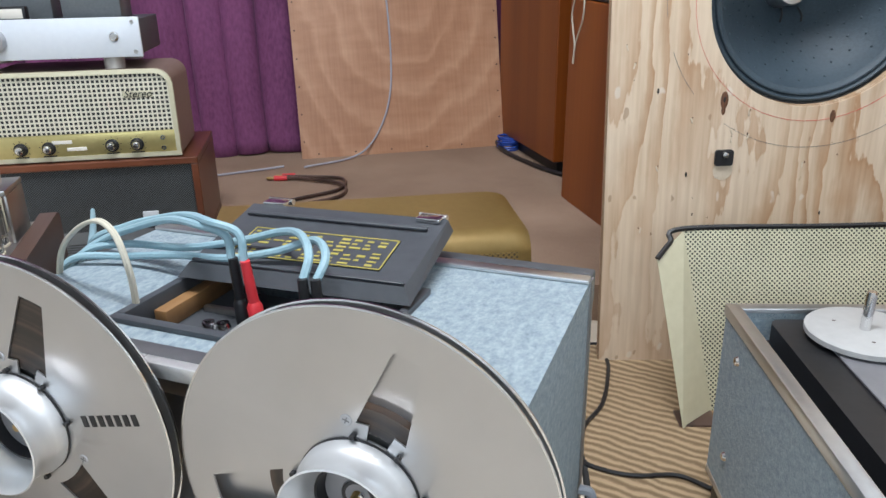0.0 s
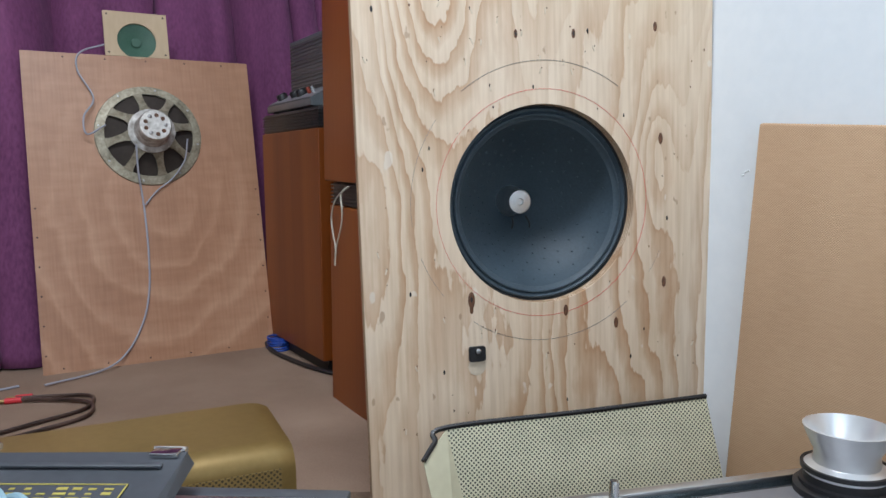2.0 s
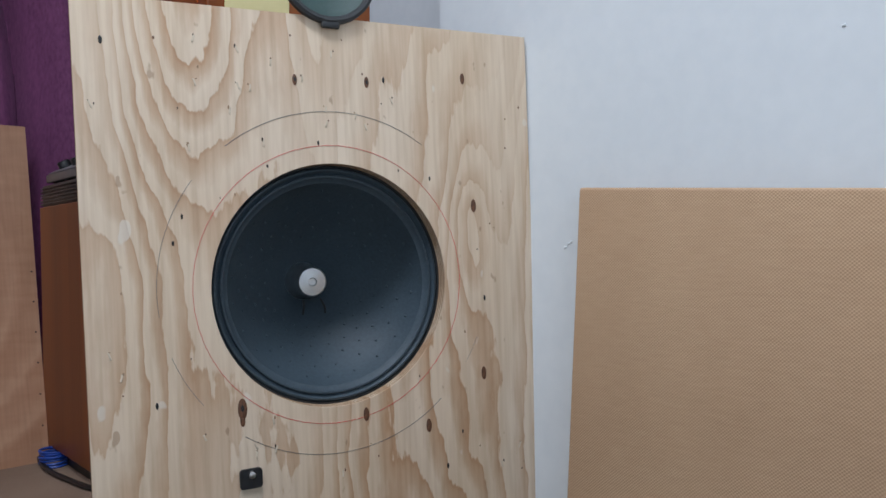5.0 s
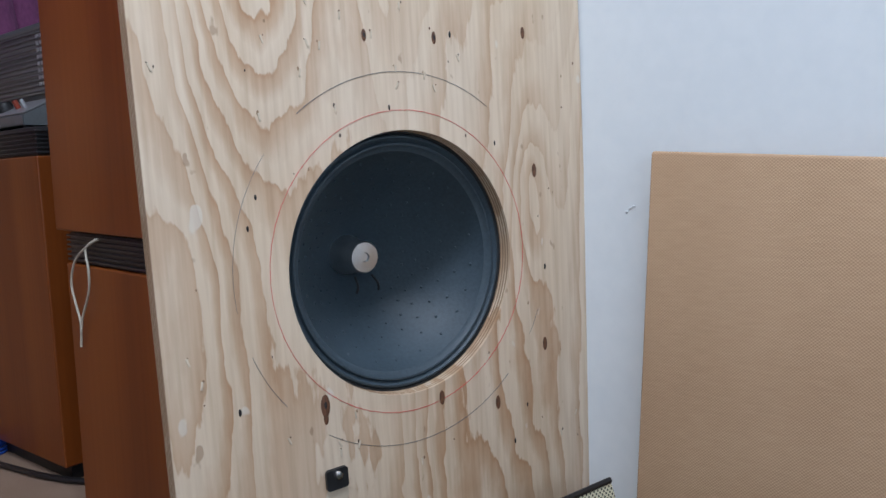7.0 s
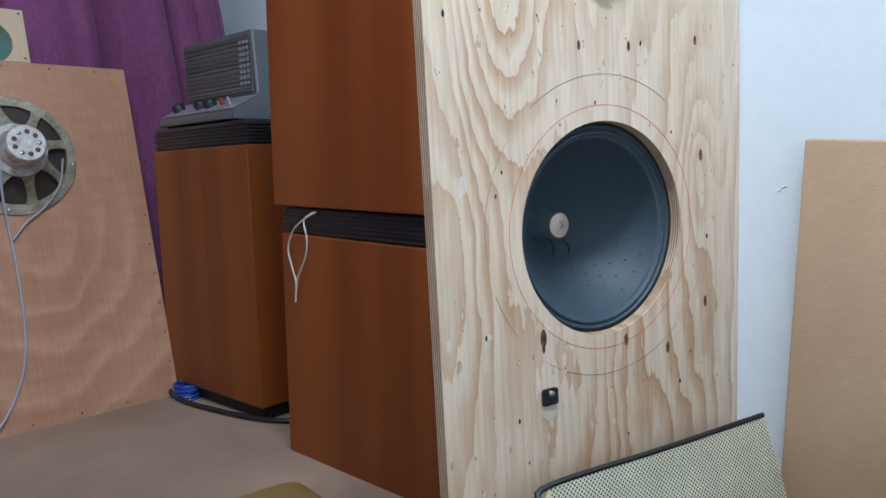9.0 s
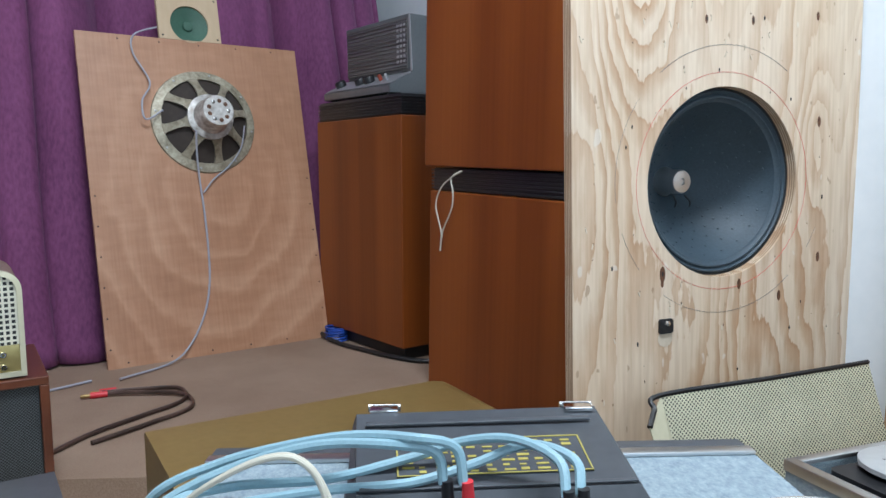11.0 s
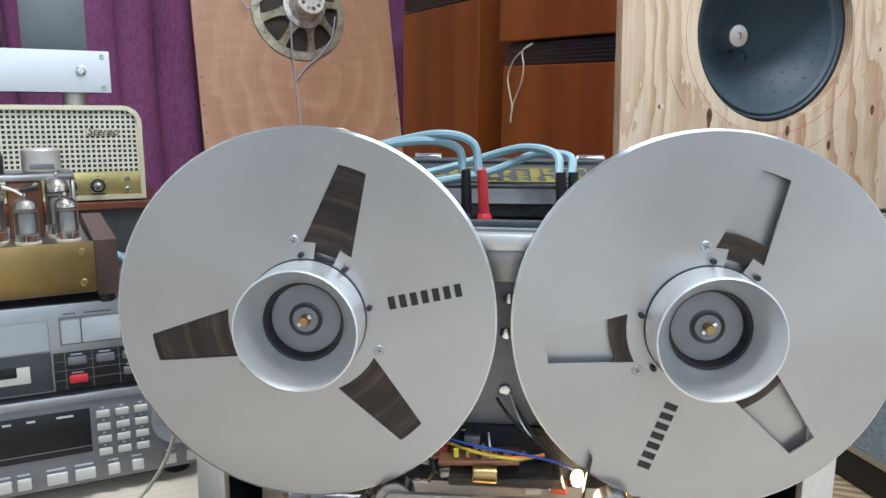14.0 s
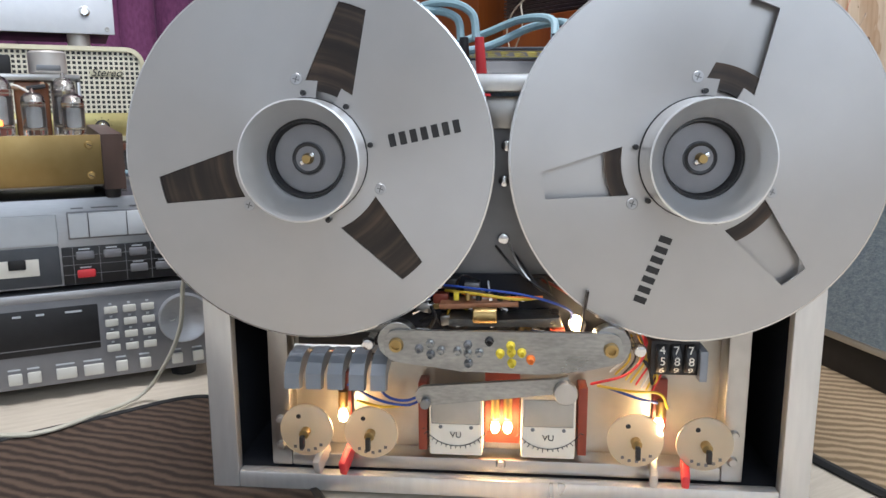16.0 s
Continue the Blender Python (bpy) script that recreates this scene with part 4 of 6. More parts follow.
bmesh.ops.recalc_face_normals(bm, faces=bm.faces)
part("shell", bm, GOLD_PAINT, gold, "bronze-gold painted shell")
part("perforated_front", box(-0.42, -0.022, -D - 0.0065, -D - 0.0045, 0.03, H - R - 0.002), GOLD_PERF, gold, "gold perforated front sheet")

# cream perforated cover leaning on the pine panel
cover_pose = pose(0.304, 0.672, FLOOR, 0, 0, 18)
mesh_cover = thing("metal_cover", cover_pose, "cream perforated metal cover with dark rim leaning against the pine panel", "cover")


def sheet(quad, thick, mat, name, label):
    """A flat metal sheet through four corners; thick points away from the viewer."""
    a, b, c, d = (Vector(q) for q in quad)
    n = (b - a).cross(d - a).normalized()
    xax = (b - a).normalized()
    zax = n.cross(xax) * -1
    zax = xax.cross(n) * -1 if zax.z < 0 else zax
    m = Matrix((xax, n, zax)).transposed().to_4x4()
    m.translation = a
    inv = m.inverted()
    bm = bmesh.new()
    f = [bm.verts.new(inv @ p) for p in (a, b, c, d)]
    k = [bm.verts.new(inv @ (p + Vector((0, 1, 0)) * thick)) for p in (a, b, c, d)]
    bm.faces.new(f)
    bm.faces.new(k[::-1])
    for i in range(4):
        bm.faces.new((f[i], k[i], k[(i + 1) % 4], f[(i + 1) % 4]))
    bmesh.ops.recalc_face_normals(bm, faces=bm.faces)
    return part(name, bm, mat, mesh_cover, label, m, smooth=False)


sheet(((0.047, -0.06, 0.006), (0.43, -0.075, 0.006), (0.408, 0.0, 0.260), (0.0, 0.0, 0.252)), 0.002, CREAM_PERF, "front_sheet", "cream perforated front sheet")
sheet(((-0.005, -0.105, 0.006), (0.047, -0.06, 0.006), (0.0, 0.0, 0.252), (-0.04, -0.03, 0.221)), 0.002, CREAM_METAL, "side_sheet", "plain cream side sheet")
sheet(((0.43, -0.075, 0.006), (0.455, -0.03, 0.006), (0.43, 0.045, 0.236), (0.408, 0.0, 0.260)), 0.002, CREAM_METAL, "side_sheet", "plain cream side sheet")
part("rim", tube(((-0.040, -0.029, 0.2225), (-0.02, -0.012, 0.2395), (0.001, 0.002, 0.2545), (0.2, 0.002, 0.2575), (0.408, 0.002, 0.2625)), 0.0040, 6, 6), BLACK, mesh_cover, "dark edging strip")
part("foot", box(-0.008, 0.045, -0.10, -0.062, 0.0, 0.008, 0.002), WALNUT, mesh_cover, "dark wooden foot")
part("foot", box(0.38, 0.43, -0.075, -0.04, 0.0, 0.008, 0.002), WALNUT, mesh_cover, "dark wooden foot")

# tan cloth panel leaning on the east wall
pan = thing("grille_panel", pose(*room(1.040, 0.284, FLOOR), 0, 0, YAW - 90) @ pose(0, 0, 0, -2.6, 0, 0), "large tan cloth covered grille panel leaning against the white wall", "grille panel")
bm = prism([(0.0, 0.004), (0.95, 0.004), (0.97, 0.606), (0.0235, 0.672)], 0.0, 0.014)
bmesh.ops.bevel(bm, geom=list(bm.edges), offset=0.004, segments=3, affect="EDGES", profile=0.5)
part("cloth", bm, CLOTH, pan, "tan woven grille cloth")
part("backing", prism([(0.012, 0.0), (0.94, 0.0), (0.955, 0.59), (0.033, 0.655)], 0.0145, 0.020), WALNUT, pan, "dark backing board", smooth=False)
for k in range(6):
    part("thread", tube(((0.3 + 0.07 * k, -0.0008, 0.20 + 0.03 * (k % 3)), (0.307 + 0.07 * k, -0.0008, 0.198 + 0.03 * (k % 3))), 0.0006, 4, 2), WALNUT, pan)

# ---- the tape recorder ----
FRONT_Y, BACK_Y, TOP = 0.031, 0.283, 0.322
SIDE = 0.235
MROT = pose(0, 0, 0, 0, 0, -1.0)
rec = thing("tape_recorder", MROT, "grey open-reel tape recorder with front removed and mechanism lit", "tape recorder")
T = 0.012
for b in ((-SIDE, -SIDE + T, FRONT_Y, BACK_Y, FLOOR + 0.006, TOP), (SIDE - T, SIDE, FRONT_Y, BACK_Y, FLOOR + 0.006, TOP), (-SIDE + T, SIDE - T, FRONT_Y, BACK_Y, FLOOR + 0.006, FLOOR + 0.016), (-SIDE + T, SIDE - T, BACK_Y - T, BACK_Y, FLOOR + 0.016, TOP),
          (-SIDE + T, SIDE - T, FRONT_Y, 0.078, TOP - 0.010, TOP), (-SIDE + T, -0.108, 0.078, BACK_Y - T, TOP - 0.010, TOP), (0.108, SIDE - T, 0.078, BACK_Y - T, TOP - 0.010, TOP), (-0.108, 0.108, 0.205, BACK_Y - T, TOP - 0.010, TOP)):
    part("case_panel", box(*b), VINYL_GREY, rec, "blue-grey leathercloth covered panel", smooth=False)
# thin sheets over the grey panels: shade inside the open case, as colour
part("case_shade", box(-SIDE + T + 0.0005, -SIDE + T + 0.002, FRONT_Y + 0.004, 0.26, FLOOR + 0.017, TOP - 0.012), SHADE_BLACK, rec, "near-black sheet standing in for shade inside the case", smooth=False)
part("case_shade", box(SIDE - T - 0.002, SIDE - T - 0.0005, FRONT_Y + 0.004, 0.26, FLOOR + 0.017, TOP - 0.012), SHADE_BLACK, rec, "near-black sheet standing in for shade inside the case", smooth=False)
part("case_shade", box(-SIDE + T + 0.002, SIDE - T - 0.002, FRONT_Y + 0.004, 0.26, FLOOR + 0.0165, FLOOR + 0.018), SHADE_BLACK, rec, "near-black sheet standing in for shade inside the case", smooth=False)
for sx in (-1, 1):
    part("side_trim", box(min(sx * (SIDE + 0.001), sx * (SIDE - 0.021)), max(sx * (SIDE + 0.001), sx * (SIDE - 0.021)), FRONT_Y - 0.008, FRONT_Y + 0.003, FLOOR + 0.004, TOP + 0.001, 0.0015), TRIM, rec, "aluminium edge trim")
    part("back_trim", box(min(sx * (SIDE + 0.0015), sx * (SIDE - 0.003)), max(sx * (SIDE + 0.0015), sx * (SIDE - 0.003)), BACK_Y - 0.012, BACK_Y + 0.002, FLOOR + 0.006, TOP + 0.001, 0.001), DECK_GREY, rec)
part("bottom_trim", box(-SIDE + 0.0212, SIDE - 0.0212, FRONT_Y - 0.008, FRONT_Y + 0.003, FLOOR + 0.004, FLOOR + 0.019, 0.0015), TRIM, rec, "aluminium edge trim")
part("top_trim", box(-SIDE + 0.0212, SIDE - 0.0212, FRONT_Y - 0.006, FRONT_Y + 0.004, TOP - 0.010, TOP + 0.0025, 0.0015), TRIM, rec, "aluminium edge trim")
part("top_strip", box(-SIDE, SIDE, FRONT_Y + 0.0042, FRONT_Y + 0.020, TOP + 0.0004, TOP + 0.002, 0.0004), DECK_GREY, rec, "grey front top strip")
part("back_strip", box(-SIDE, SIDE, BACK_Y - 0.018, BACK_Y - 0.004, TOP + 0.0004, TOP + 0.004, 0.001), ALU, rec, "aluminium rear strip")
part("back_edge", box(-SIDE, SIDE, BACK_Y - 0.0038, BACK_Y + 0.018, TOP - 0.03, TOP + 0.002, 0.002), DARK_GREY, rec, "dark rear edge")
for sx in (-1, 1):
    part("foot", lathe(((0, 0), (0.012, 0), (0.014, 0.006), (0, 0.006)), 16), BLACK, rec, "", pose(sx * 0.2, 0.06, FLOOR))
    part("foot", lathe(((0, 0), (0.012, 0), (0.014, 0.006), (0, 0.006)), 16), BLACK, rec, "", pose(sx * 0.2, 0.25, FLOOR))

part("side_bracket", tube(((0.2375, 0.262, 0.11), (0.250, 0.262, 0.105), (0.252, 0.262, 0.06), (0.252, 0.262, 0.01)), 0.005, 8, 6), KEY_GREY, rec, "grey moulded side bracket")
# hatch frame and the socket plate inside
bm = bmesh.new()
for b in ((-0.112, 0.112, 0.070, 0.079, TOP, TOP + 0.005), (-0.112, -0.104, 0.079, 0.205, TOP - 0.02, TOP + 0.005), (0.104, 0.112, 0.079, 0.205, TOP - 0.02, TOP + 0.005)):
    box(*b, 0.001, bm)
part("hatch_frame", bm, DARK_GREY, rec, "dark grey hatch frame")
part("socket_plate", box(-0.104, 0.104, 0.080, 0.20, TOP - 0.026, TOP - 0.023), DARK_GREY, rec, "dark grey socket plate", smooth=False)
part("wood_block", box(-0.103, -0.090, 0.110, 0.200, TOP - 0.0225, TOP - 0.006, 0.001), wood("pale_block_wood", (0.20, 0.10, 0.04), (0.30, 0.16, 0.065), (0.38, 0.22, 0.10), 6, (0.2, 1, 1)), rec, "bare wooden block inside the hatch")
for x, y in ((-0.060, 0.125), (-0.047, 0.127), (0.015, 0.12), (0.04, 0.11), (0.055, 0.11)):
    part("socket", lathe(((0.0025, 0.006), (0.0055, 0.006), (0.0065, 0.003), (0.007, 0.0)), 16), CHROME, rec, "chrome socket", pose(x, y, TOP - 0.0228))
part("hatch_bar", box(-0.085, 0.09, 0.150, 0.156, TOP - 0.0228, TOP - 0.017, 0.001), STEEL, rec)
lid_pose = MROT @ pose(0, 0.0, TOP + 0.006)
lid = thing("hatch_lid", lid_pose, "dark grey metal lid with yellow printed table lying on the recorder", "lid")
bm = bmesh.new()
low = [(-0.108, 0.150), (0.112, 0.160), (0.102, 0.288), (-0.112, 0.276)]
top = [(-0.100, 0.158), (0.104, 0.168), (0.098, 0.284), (-0.108, 0.272)]
a = [bm.verts.new((x, y, z)) for (x, y), z in zip(low, (0.002, 0.002, 0.022, 0.022))]
b = [bm.verts.new((x, y, z)) for (x, y), z in zip(top, (0.014, 0.0142, 0.034, 0.034))]
bm.faces.new(b)
bm.faces.new(a[::-1])
for i in range(4):
    bm.faces.new((a[i], a[(i + 1) % 4], b[(i + 1) % 4], b[i]))
bmesh.ops.recalc_face_normals(bm, faces=bm.faces)
part("plate", bm, DARK_GREY, lid, smooth=False)
tilt = pose(0, 0.163, 0.0148, 9.9, 0, 2.6)
part("label_frame", prism([(-0.071, -0.0006), (0.075, -0.0006), (0.075, 0.0006), (-0.071, 0.0006)], 0.018, 0.068), DARK_GREY, lid, "", tilt)
for x0, x1, y0, y1 in ((-0.071, 0.075, 0.018, 0.0192), (-0.071, 0.075, 0.0668, 0.068), (-0.071, -0.0698, 0.018, 0.068), (0.0738, 0.075, 0.018, 0.068)):
    part("label_line", box(x0, x1, y0, y1, 0.0006, 0.0012), LABEL_GOLD, lid, "yellow printed line", tilt)
for i in range(11):
    for j in range(7):
        w = rng.uniform(0.004, 0.0105)
        x0 = -0.067 + i * 0.0126
        if rng.random() < 0.8:
            part("print_bar", box(x0, x0 + w, 0.0215 + j * 0.0064, 0.0235 + j * 0.0064 + rng.uniform(0, 0.0016), 0.0006, 0.0011), LABEL_GOLD, lid, "yellow printing", tilt)
part("ridge", box(-0.095, 0.092, 0.090, 0.096, 0.0002, 0.0030, 0.0012), DARK_GREY, lid, "raised ridge", tilt)
part("front_lip", box(-0.098, 0.103, 0.0005, 0.0045, 0.0002, 0.0022, 0.0008), DARK_GREY, lid, "raised front lip", tilt)
for x in (-0.085, 0.082):
    h = part("hinge", box(x - 0.012, x + 0.012, 0.272, 0.288, 0.033, 0.037, 0.001), CHROME, lid, "bright hinge")
    part("hinge_pin", tube(((x - 0.014, 0.288, 0.034), (x + 0.014, 0.288, 0.034)), 0.0035, 8, 2), CHROME, h)

# chassis behind the reels
part("deck_plate", box(-0.187, 0.187, 0.050, 0.054, 0.135, TOP - 0.014, 0.001), DECK_GREY, rec, "dark grey deck plate", smooth=False)
part("chassis_pan", prism(rounded(-0.187, 0.187, FLOOR + 0.020, 0.1345, 0.01), 0.056, 0.058), PAN_METAL, rec, "pale metal chassis pan", smooth=False)
bm = bmesh.new()
for b in ((-0.189, -0.172, 0.034, 0.056, FLOOR + 0.020, 0.30), (0.172, 0.189, 0.034, 0.056, FLOOR + 0.020, 0.30), (-0.172, 0.172, 0.034, 0.056, FLOOR + 0.020, FLOOR + 0.032)):
    box(*b, 0.002, bm)
part("chassis_frame", bm, STEEL, rec, "plated steel chassis frame")
part("top_bracket", box(-0.05, 0.05, 0.046, 0.05, 0.285, 0.309, 0.001), STEEL, rec, "steel bracket")
for x, z in ((-0.18, 0.05), (0.18, 0.05), (-0.18, 0.028), (0.18, 0.028), (0.0, 0.019)):
    part("chassis_screw", lathe(((0, 0.004), (0.003, 0.0035), (0.0042, 0.001), (0.0042, 0)), 12, None, FRONT), STEEL, rec, "", pose(x, 0.034, z))
for z in (0.300, 0.272, 0.245, 0.20, 0.165):
    part("deck_screw", lathe(((0, 0.004), (0.004, 0.003), (0.005, 0)), 12, None, FRONT), CHROME, rec, "", pose(0.0 + 0.002 * (z > 0.26), 0.050, z))
part("spindle_boss", rod(0.03, 0.02, 24, None, FRONT), STEEL, rec, "", pose(-0.139, 0.050, 0.265))
part("spindle_boss", rod(0.03, 0.02, 24, None, FRONT), STEEL, rec, "", pose(0.139, 0.050, 0.265))

# head plate with rollers
plate = part("head_plate", prism([(-0.078 + 0.0085 * math.cos(t), 0.1165 + 0.012 * math.sin(t)) for t in np.linspace(math.pi * 0.5, math.pi * 1.5, 8)] + [(-0.03, 0.0985), (0.03, 0.0975), (0.06, 0.101)]
                               + [(0.078 + 0.0085 * math.cos(t), 0.1175 + 0.012 * math.sin(t)) for t in np.linspace(-math.pi * 0.5, math.pi * 0.5, 8)], -0.008, -0.004), WORN_STEEL, rec, "scratched steel head plate", pose(0, 0, 0.0125), smooth=False)
for x in (-0.077, 0.078):
    part("guide_roller", rod(0.0125, 0.022, 24, None, FRONT), WORN_STEEL, rec, "steel guide roller", pose(x, 0.018, 0.1305))
    part("roller_flange", rod(0.0145, 0.003, 24, None, FRONT), WORN_STEEL, rec, "dull steel roller flange", pose(x, -0.002, 0.1315))
    part("roller_screw", lathe(((0, 0.001), (0.003, 0.001), (0.003, 0.004), (0.0048, 0.004), (0.0055, 0)), 16, None, FRONT), BRASS, plate, "brass screw", pose(x, -0.008, 0.1175))
for x, z, mat in ((-0.060, 0.115, DECK_GREY), (-0.052, 0.119, WORN_STEEL), (-0.0515, 0.111, DECK_GREY), (-0.044, 0.114, WORN_STEEL), (-0.032, 0.114, WORN_STEEL), (-0.0245, 0.119, DECK_GREY), (-0.0245, 0.112, WORN_STEEL), (-0.024, 0.105, DECK_GREY), (-0.016, 0.113, WORN_STEEL),
                  (-0.001, 0.113, YELLOW), (0.0065, 0.119, YELLOW), (0.007, 0.114, YELLOW), (0.0075, 0.106, YELLOW), (0.0145, 0.114, YELLOW), (0.021, 0.109, ORANGE), (-0.009, 0.122, BLACK)):
    part("adjusting_screw", lathe(((0, 0.004), (0.0014, 0.004), (0.0015, 0.006), (0.0022, 0.006), (0.0024, 0.002), (0.0032, 0.0015), (0.0034, 0)), 12, None, FRONT), mat, plate, "", pose(x, -0.008, z))
for x in (-0.101, 0.101):
    part("guide_post", lathe(((0, 0.03), (0.004, 0.029), (0.0052, 0.025), (0.0035, 0.021), (0.003, 0)), 16, None, FRONT), CHROME, rec, "chrome guide post", pose(x, 0.034, 0.125))
part("brake_lever", prism([(-0.058 + 0.008 * math.cos(t), 0.078 + 0.008 * math.sin(t)) for t in np.linspace(math.pi * 0.45, math.pi * 1.5, 8)] + [(0.045, 0.083), (0.053, 0.087), (0.05, 0.097), (0.04, 0.0945)], 0.012, 0.016), WORN_STEEL, rec, "grey metal lever", pose(0, 0, 0.005), smooth=False)
part("lever_pivot", rod(0.009, 0.006, 20, None, FRONT), STEEL, rec, "", pose(0.048, 0.0115, 0.090))
part("lever_pivot", rod(0.004, 0.005, 14, None, FRONT), DECK_GREY, rec, "", pose(-0.058, 0.0115, 0.078))
part("circuit_board", box(-0.040, 0.020, 0.020, 0.044, 0.152, 0.156, 0.0006), COPPER_BOARD, rec, "copper coloured circuit board", pose(0, 0, 0, 0, -3, 0))
part("support_bracket", prism([(-0.040, 0.139), (0.045, 0.140), (0.042, 0.147), (0.0, 0.1445), (-0.040, 0.1445)], 0.012, 0.040), WORN_STEEL, rec, "steel bracket", smooth=False)
for x in (-0.035, -0.026, -0.018, -0.009, -0.002, 0.008, 0.015):
    part("component", rod(0.0022, 0.006, 10), rng.choice((CHROME, BRASS, BLACK, YELLOW)), rec, "", pose(x, 0.022, 0.157))
part("capacitor", rod(0.006, 0.018, 16, None, pose(0, 0, 0, 0, 90, 0)), BRASS, rec, "", pose(-0.022, 0.014, 0.1475))
for x, r in ((-0.035, 0.012), (0.0, 0.014), (0.03, 0.010)):
    part("motor_bolt", lathe(((0, 0.008), (r * 0.7, 0.008), (r, 0.003), (r, 0)), 24, None, FRONT), BLACK, rec, "black rubber mount", pose(x, 0.05, 0.137))

# added backing, its near-black colour stands for shade behind the heads
part("bay_shade", box(-0.085, 0.085, 0.046, 0.0495, 0.124, 0.172), SHADE_BLACK, rec, "near-black backing standing in for shade behind the mechanism", smooth=False)
bay = random.Random(9)
for k in range(34):
    x, z = bay.uniform(-0.08, 0.09), bay.uniform(0.126, 0.168)
    kind = k % 4
    if kind == 0:
        part("bay_screw", lathe(((0, 0.004), (0.003, 0.003), (0.004, 0)), 10, None, FRONT), bay.choice((CHROME, STEEL, BRASS)), rec, "", pose(x, 0.044, z))
    elif kind == 1:
        part("bay_block", box(-0.006, 0.006, -0.006, 0.006, -0.004, 0.004, 0.001), bay.choice((STEEL, DECK_GREY, RED_BOARD, BLACK)), rec, "", pose(x, 0.040, z, 0, bay.uniform(-25, 25), 0))
    elif kind == 2:
        part("bay_rod", rod(0.0018, 0.022, 8, None, pose(0, 0, 0, 0, 90, 0)), bay.choice((STEEL, CHROME, COPPER_BOARD)), rec, "", pose(x, 0.036, z, 0, bay.uniform(-40, 40), 0))
    else:
        dx, dz = bay.uniform(-0.03, 0.03), bay.uniform(-0.012, 0.012)
        part("wire", tube(((x, 0.042, z), (x + dx * 0.4, 0.030, z + dz + 0.006), (x + dx, 0.040, z + dz)), 0.0009, 5, 6), bay.choice((BLACK, BLUE_WIRE, YELLOW_WIRE, RED, PALE_KEY, BLACK)), rec, "")
for k in range(9):
    x0 = 0.088 + 0.004 * k
    part("wire", tube(((x0, 0.045, 0.126 + 0.002 * (k % 3)), (x0 + 0.006, 0.032, 0.112), (x0 - 0.004, 0.036, 0.098 - 0.002 * k)), 0.0009, 5, 6), bay.choice((BLACK, RED, YELLOW_WIRE, PALE_KEY)), rec, "")

# piano keys
for k in range(5):
    x = -0.166 + 0.0165 * k
    part("piano_key", profile_x(((0.032, 0.106), (0.014, 0.106), (0.004, 0.102), (-0.002, 0.095), (-0.003, 0.083), (0.006, 0.081), (0.010, 0.092), (0.034, 0.098)), x, x + 0.0115), KEY_GREY, rec, "blue-grey piano key", pose(0.002, 0, 0.0085), smooth=False)
part("key_axle", tube(((-0.166, 0.034, 0.1125), (-0.083, 0.034, 0.1125)), 0.003, 8, 2), STEEL, rec)
part("key_slot", box(-0.168, -0.084, 0.052, 0.0555, 0.096, 0.120), BLACK, rec)

# level meters
for x in (-0.0355, 0.0365):
    meter = part("level_meter", box(x - 0.021, x + 0.021, 0.022, 0.046, 0.030, 0.080, 0.002), METER_FACE, rec, "level meter with a pale face")
    part("meter_window", box(x - 0.019, x + 0.019, 0.0205, 0.0215, 0.057, 0.079, 0.0008), PAN_METAL, meter, "warm lit diffuser")
    for k in range(17):
        a = radians(150 - 7.5 * k)
        part("scale_tick", box(-0.0003, 0.0003, 0.0212, 0.0218, 0.0285, 0.0305 + 0.001 * (k % 3 == 0)), BLACK, meter, "", pose(x, 0, 0.067) @ pose(0, 0, 0, 0, 180 - math.degrees(a) + 90, 0))
    part("scale_arc", tube([(x + 0.0285 * math.cos(radians(q)), 0.0215, 0.067 - 0.0285 * math.sin(radians(q))) for q in range(32, 150, 8)], 0.00035, 4, 2), BLACK, meter)
    part("needle", tube(((x, 0.0212, 0.060), (x, 0.0212, 0.067)), 0.0008, 4, 2), BLACK, meter)
    for sx in (-0.012, 0.012):
        part("meter_screw", lathe(((0, 0.001), (0.0016, 0)), 10, None, FRONT), DECK_GREY, meter, "", pose(x + sx, 0.0218, 0.054))
    curve = bpy.data.curves.new("meter_text", "FONT")
    curve.body, curve.size, curve.align_x, curve.extrude = "VU", 0.007, "CENTER", 0.0001
    ob = new("meter_text", curve)
    ob.parent = meter
    ob.matrix_basis = pose(x, 0.0214, 0.0455, 90, 0, 0)
    ob.data.materials.append(BLACK)
for x in (-0.0625, 0.0635):
    part("meter_strip", box(x - 0.0035, x + 0.0035, 0.030, 0.05, 0.030, 0.086, 0.0005), RED_BOARD, rec, "red-brown mounting strip")
part("lamp_board", box(-0.0135, 0.0145, 0.044, 0.05, 0.032, 0.092, 0.0005), RED_BOARD, rec, "red-brown lamp board")
for x in (-0.005, 0.005):
    part("lamp_socket", rod(0.0035, 0.018, 12), BRASS, rec, "brass lamp socket", pose(x, 0.038, 0.056))


def lit_lamp(x, y, z, r, power):
    part("lamp_bulb", lathe(((0, -r * 1.4), (r * 0.7, -r), (r, 0), (r * 0.7, r), (0, r * 1.3)), 14), BULB, rec, "lit warm lamp bulb", pose(x, y, z))
    d = bpy.data.lights.new("bulb_light", "POINT")
    d.energy, d.color, d.shadow_soft_size = power * 0.85, (1.0, 0.62, 0.28), 0.004
    ob = new("bulb_light", d)
    ob.matrix_world = MROT @ pose(x, y - r * 2.2, z)


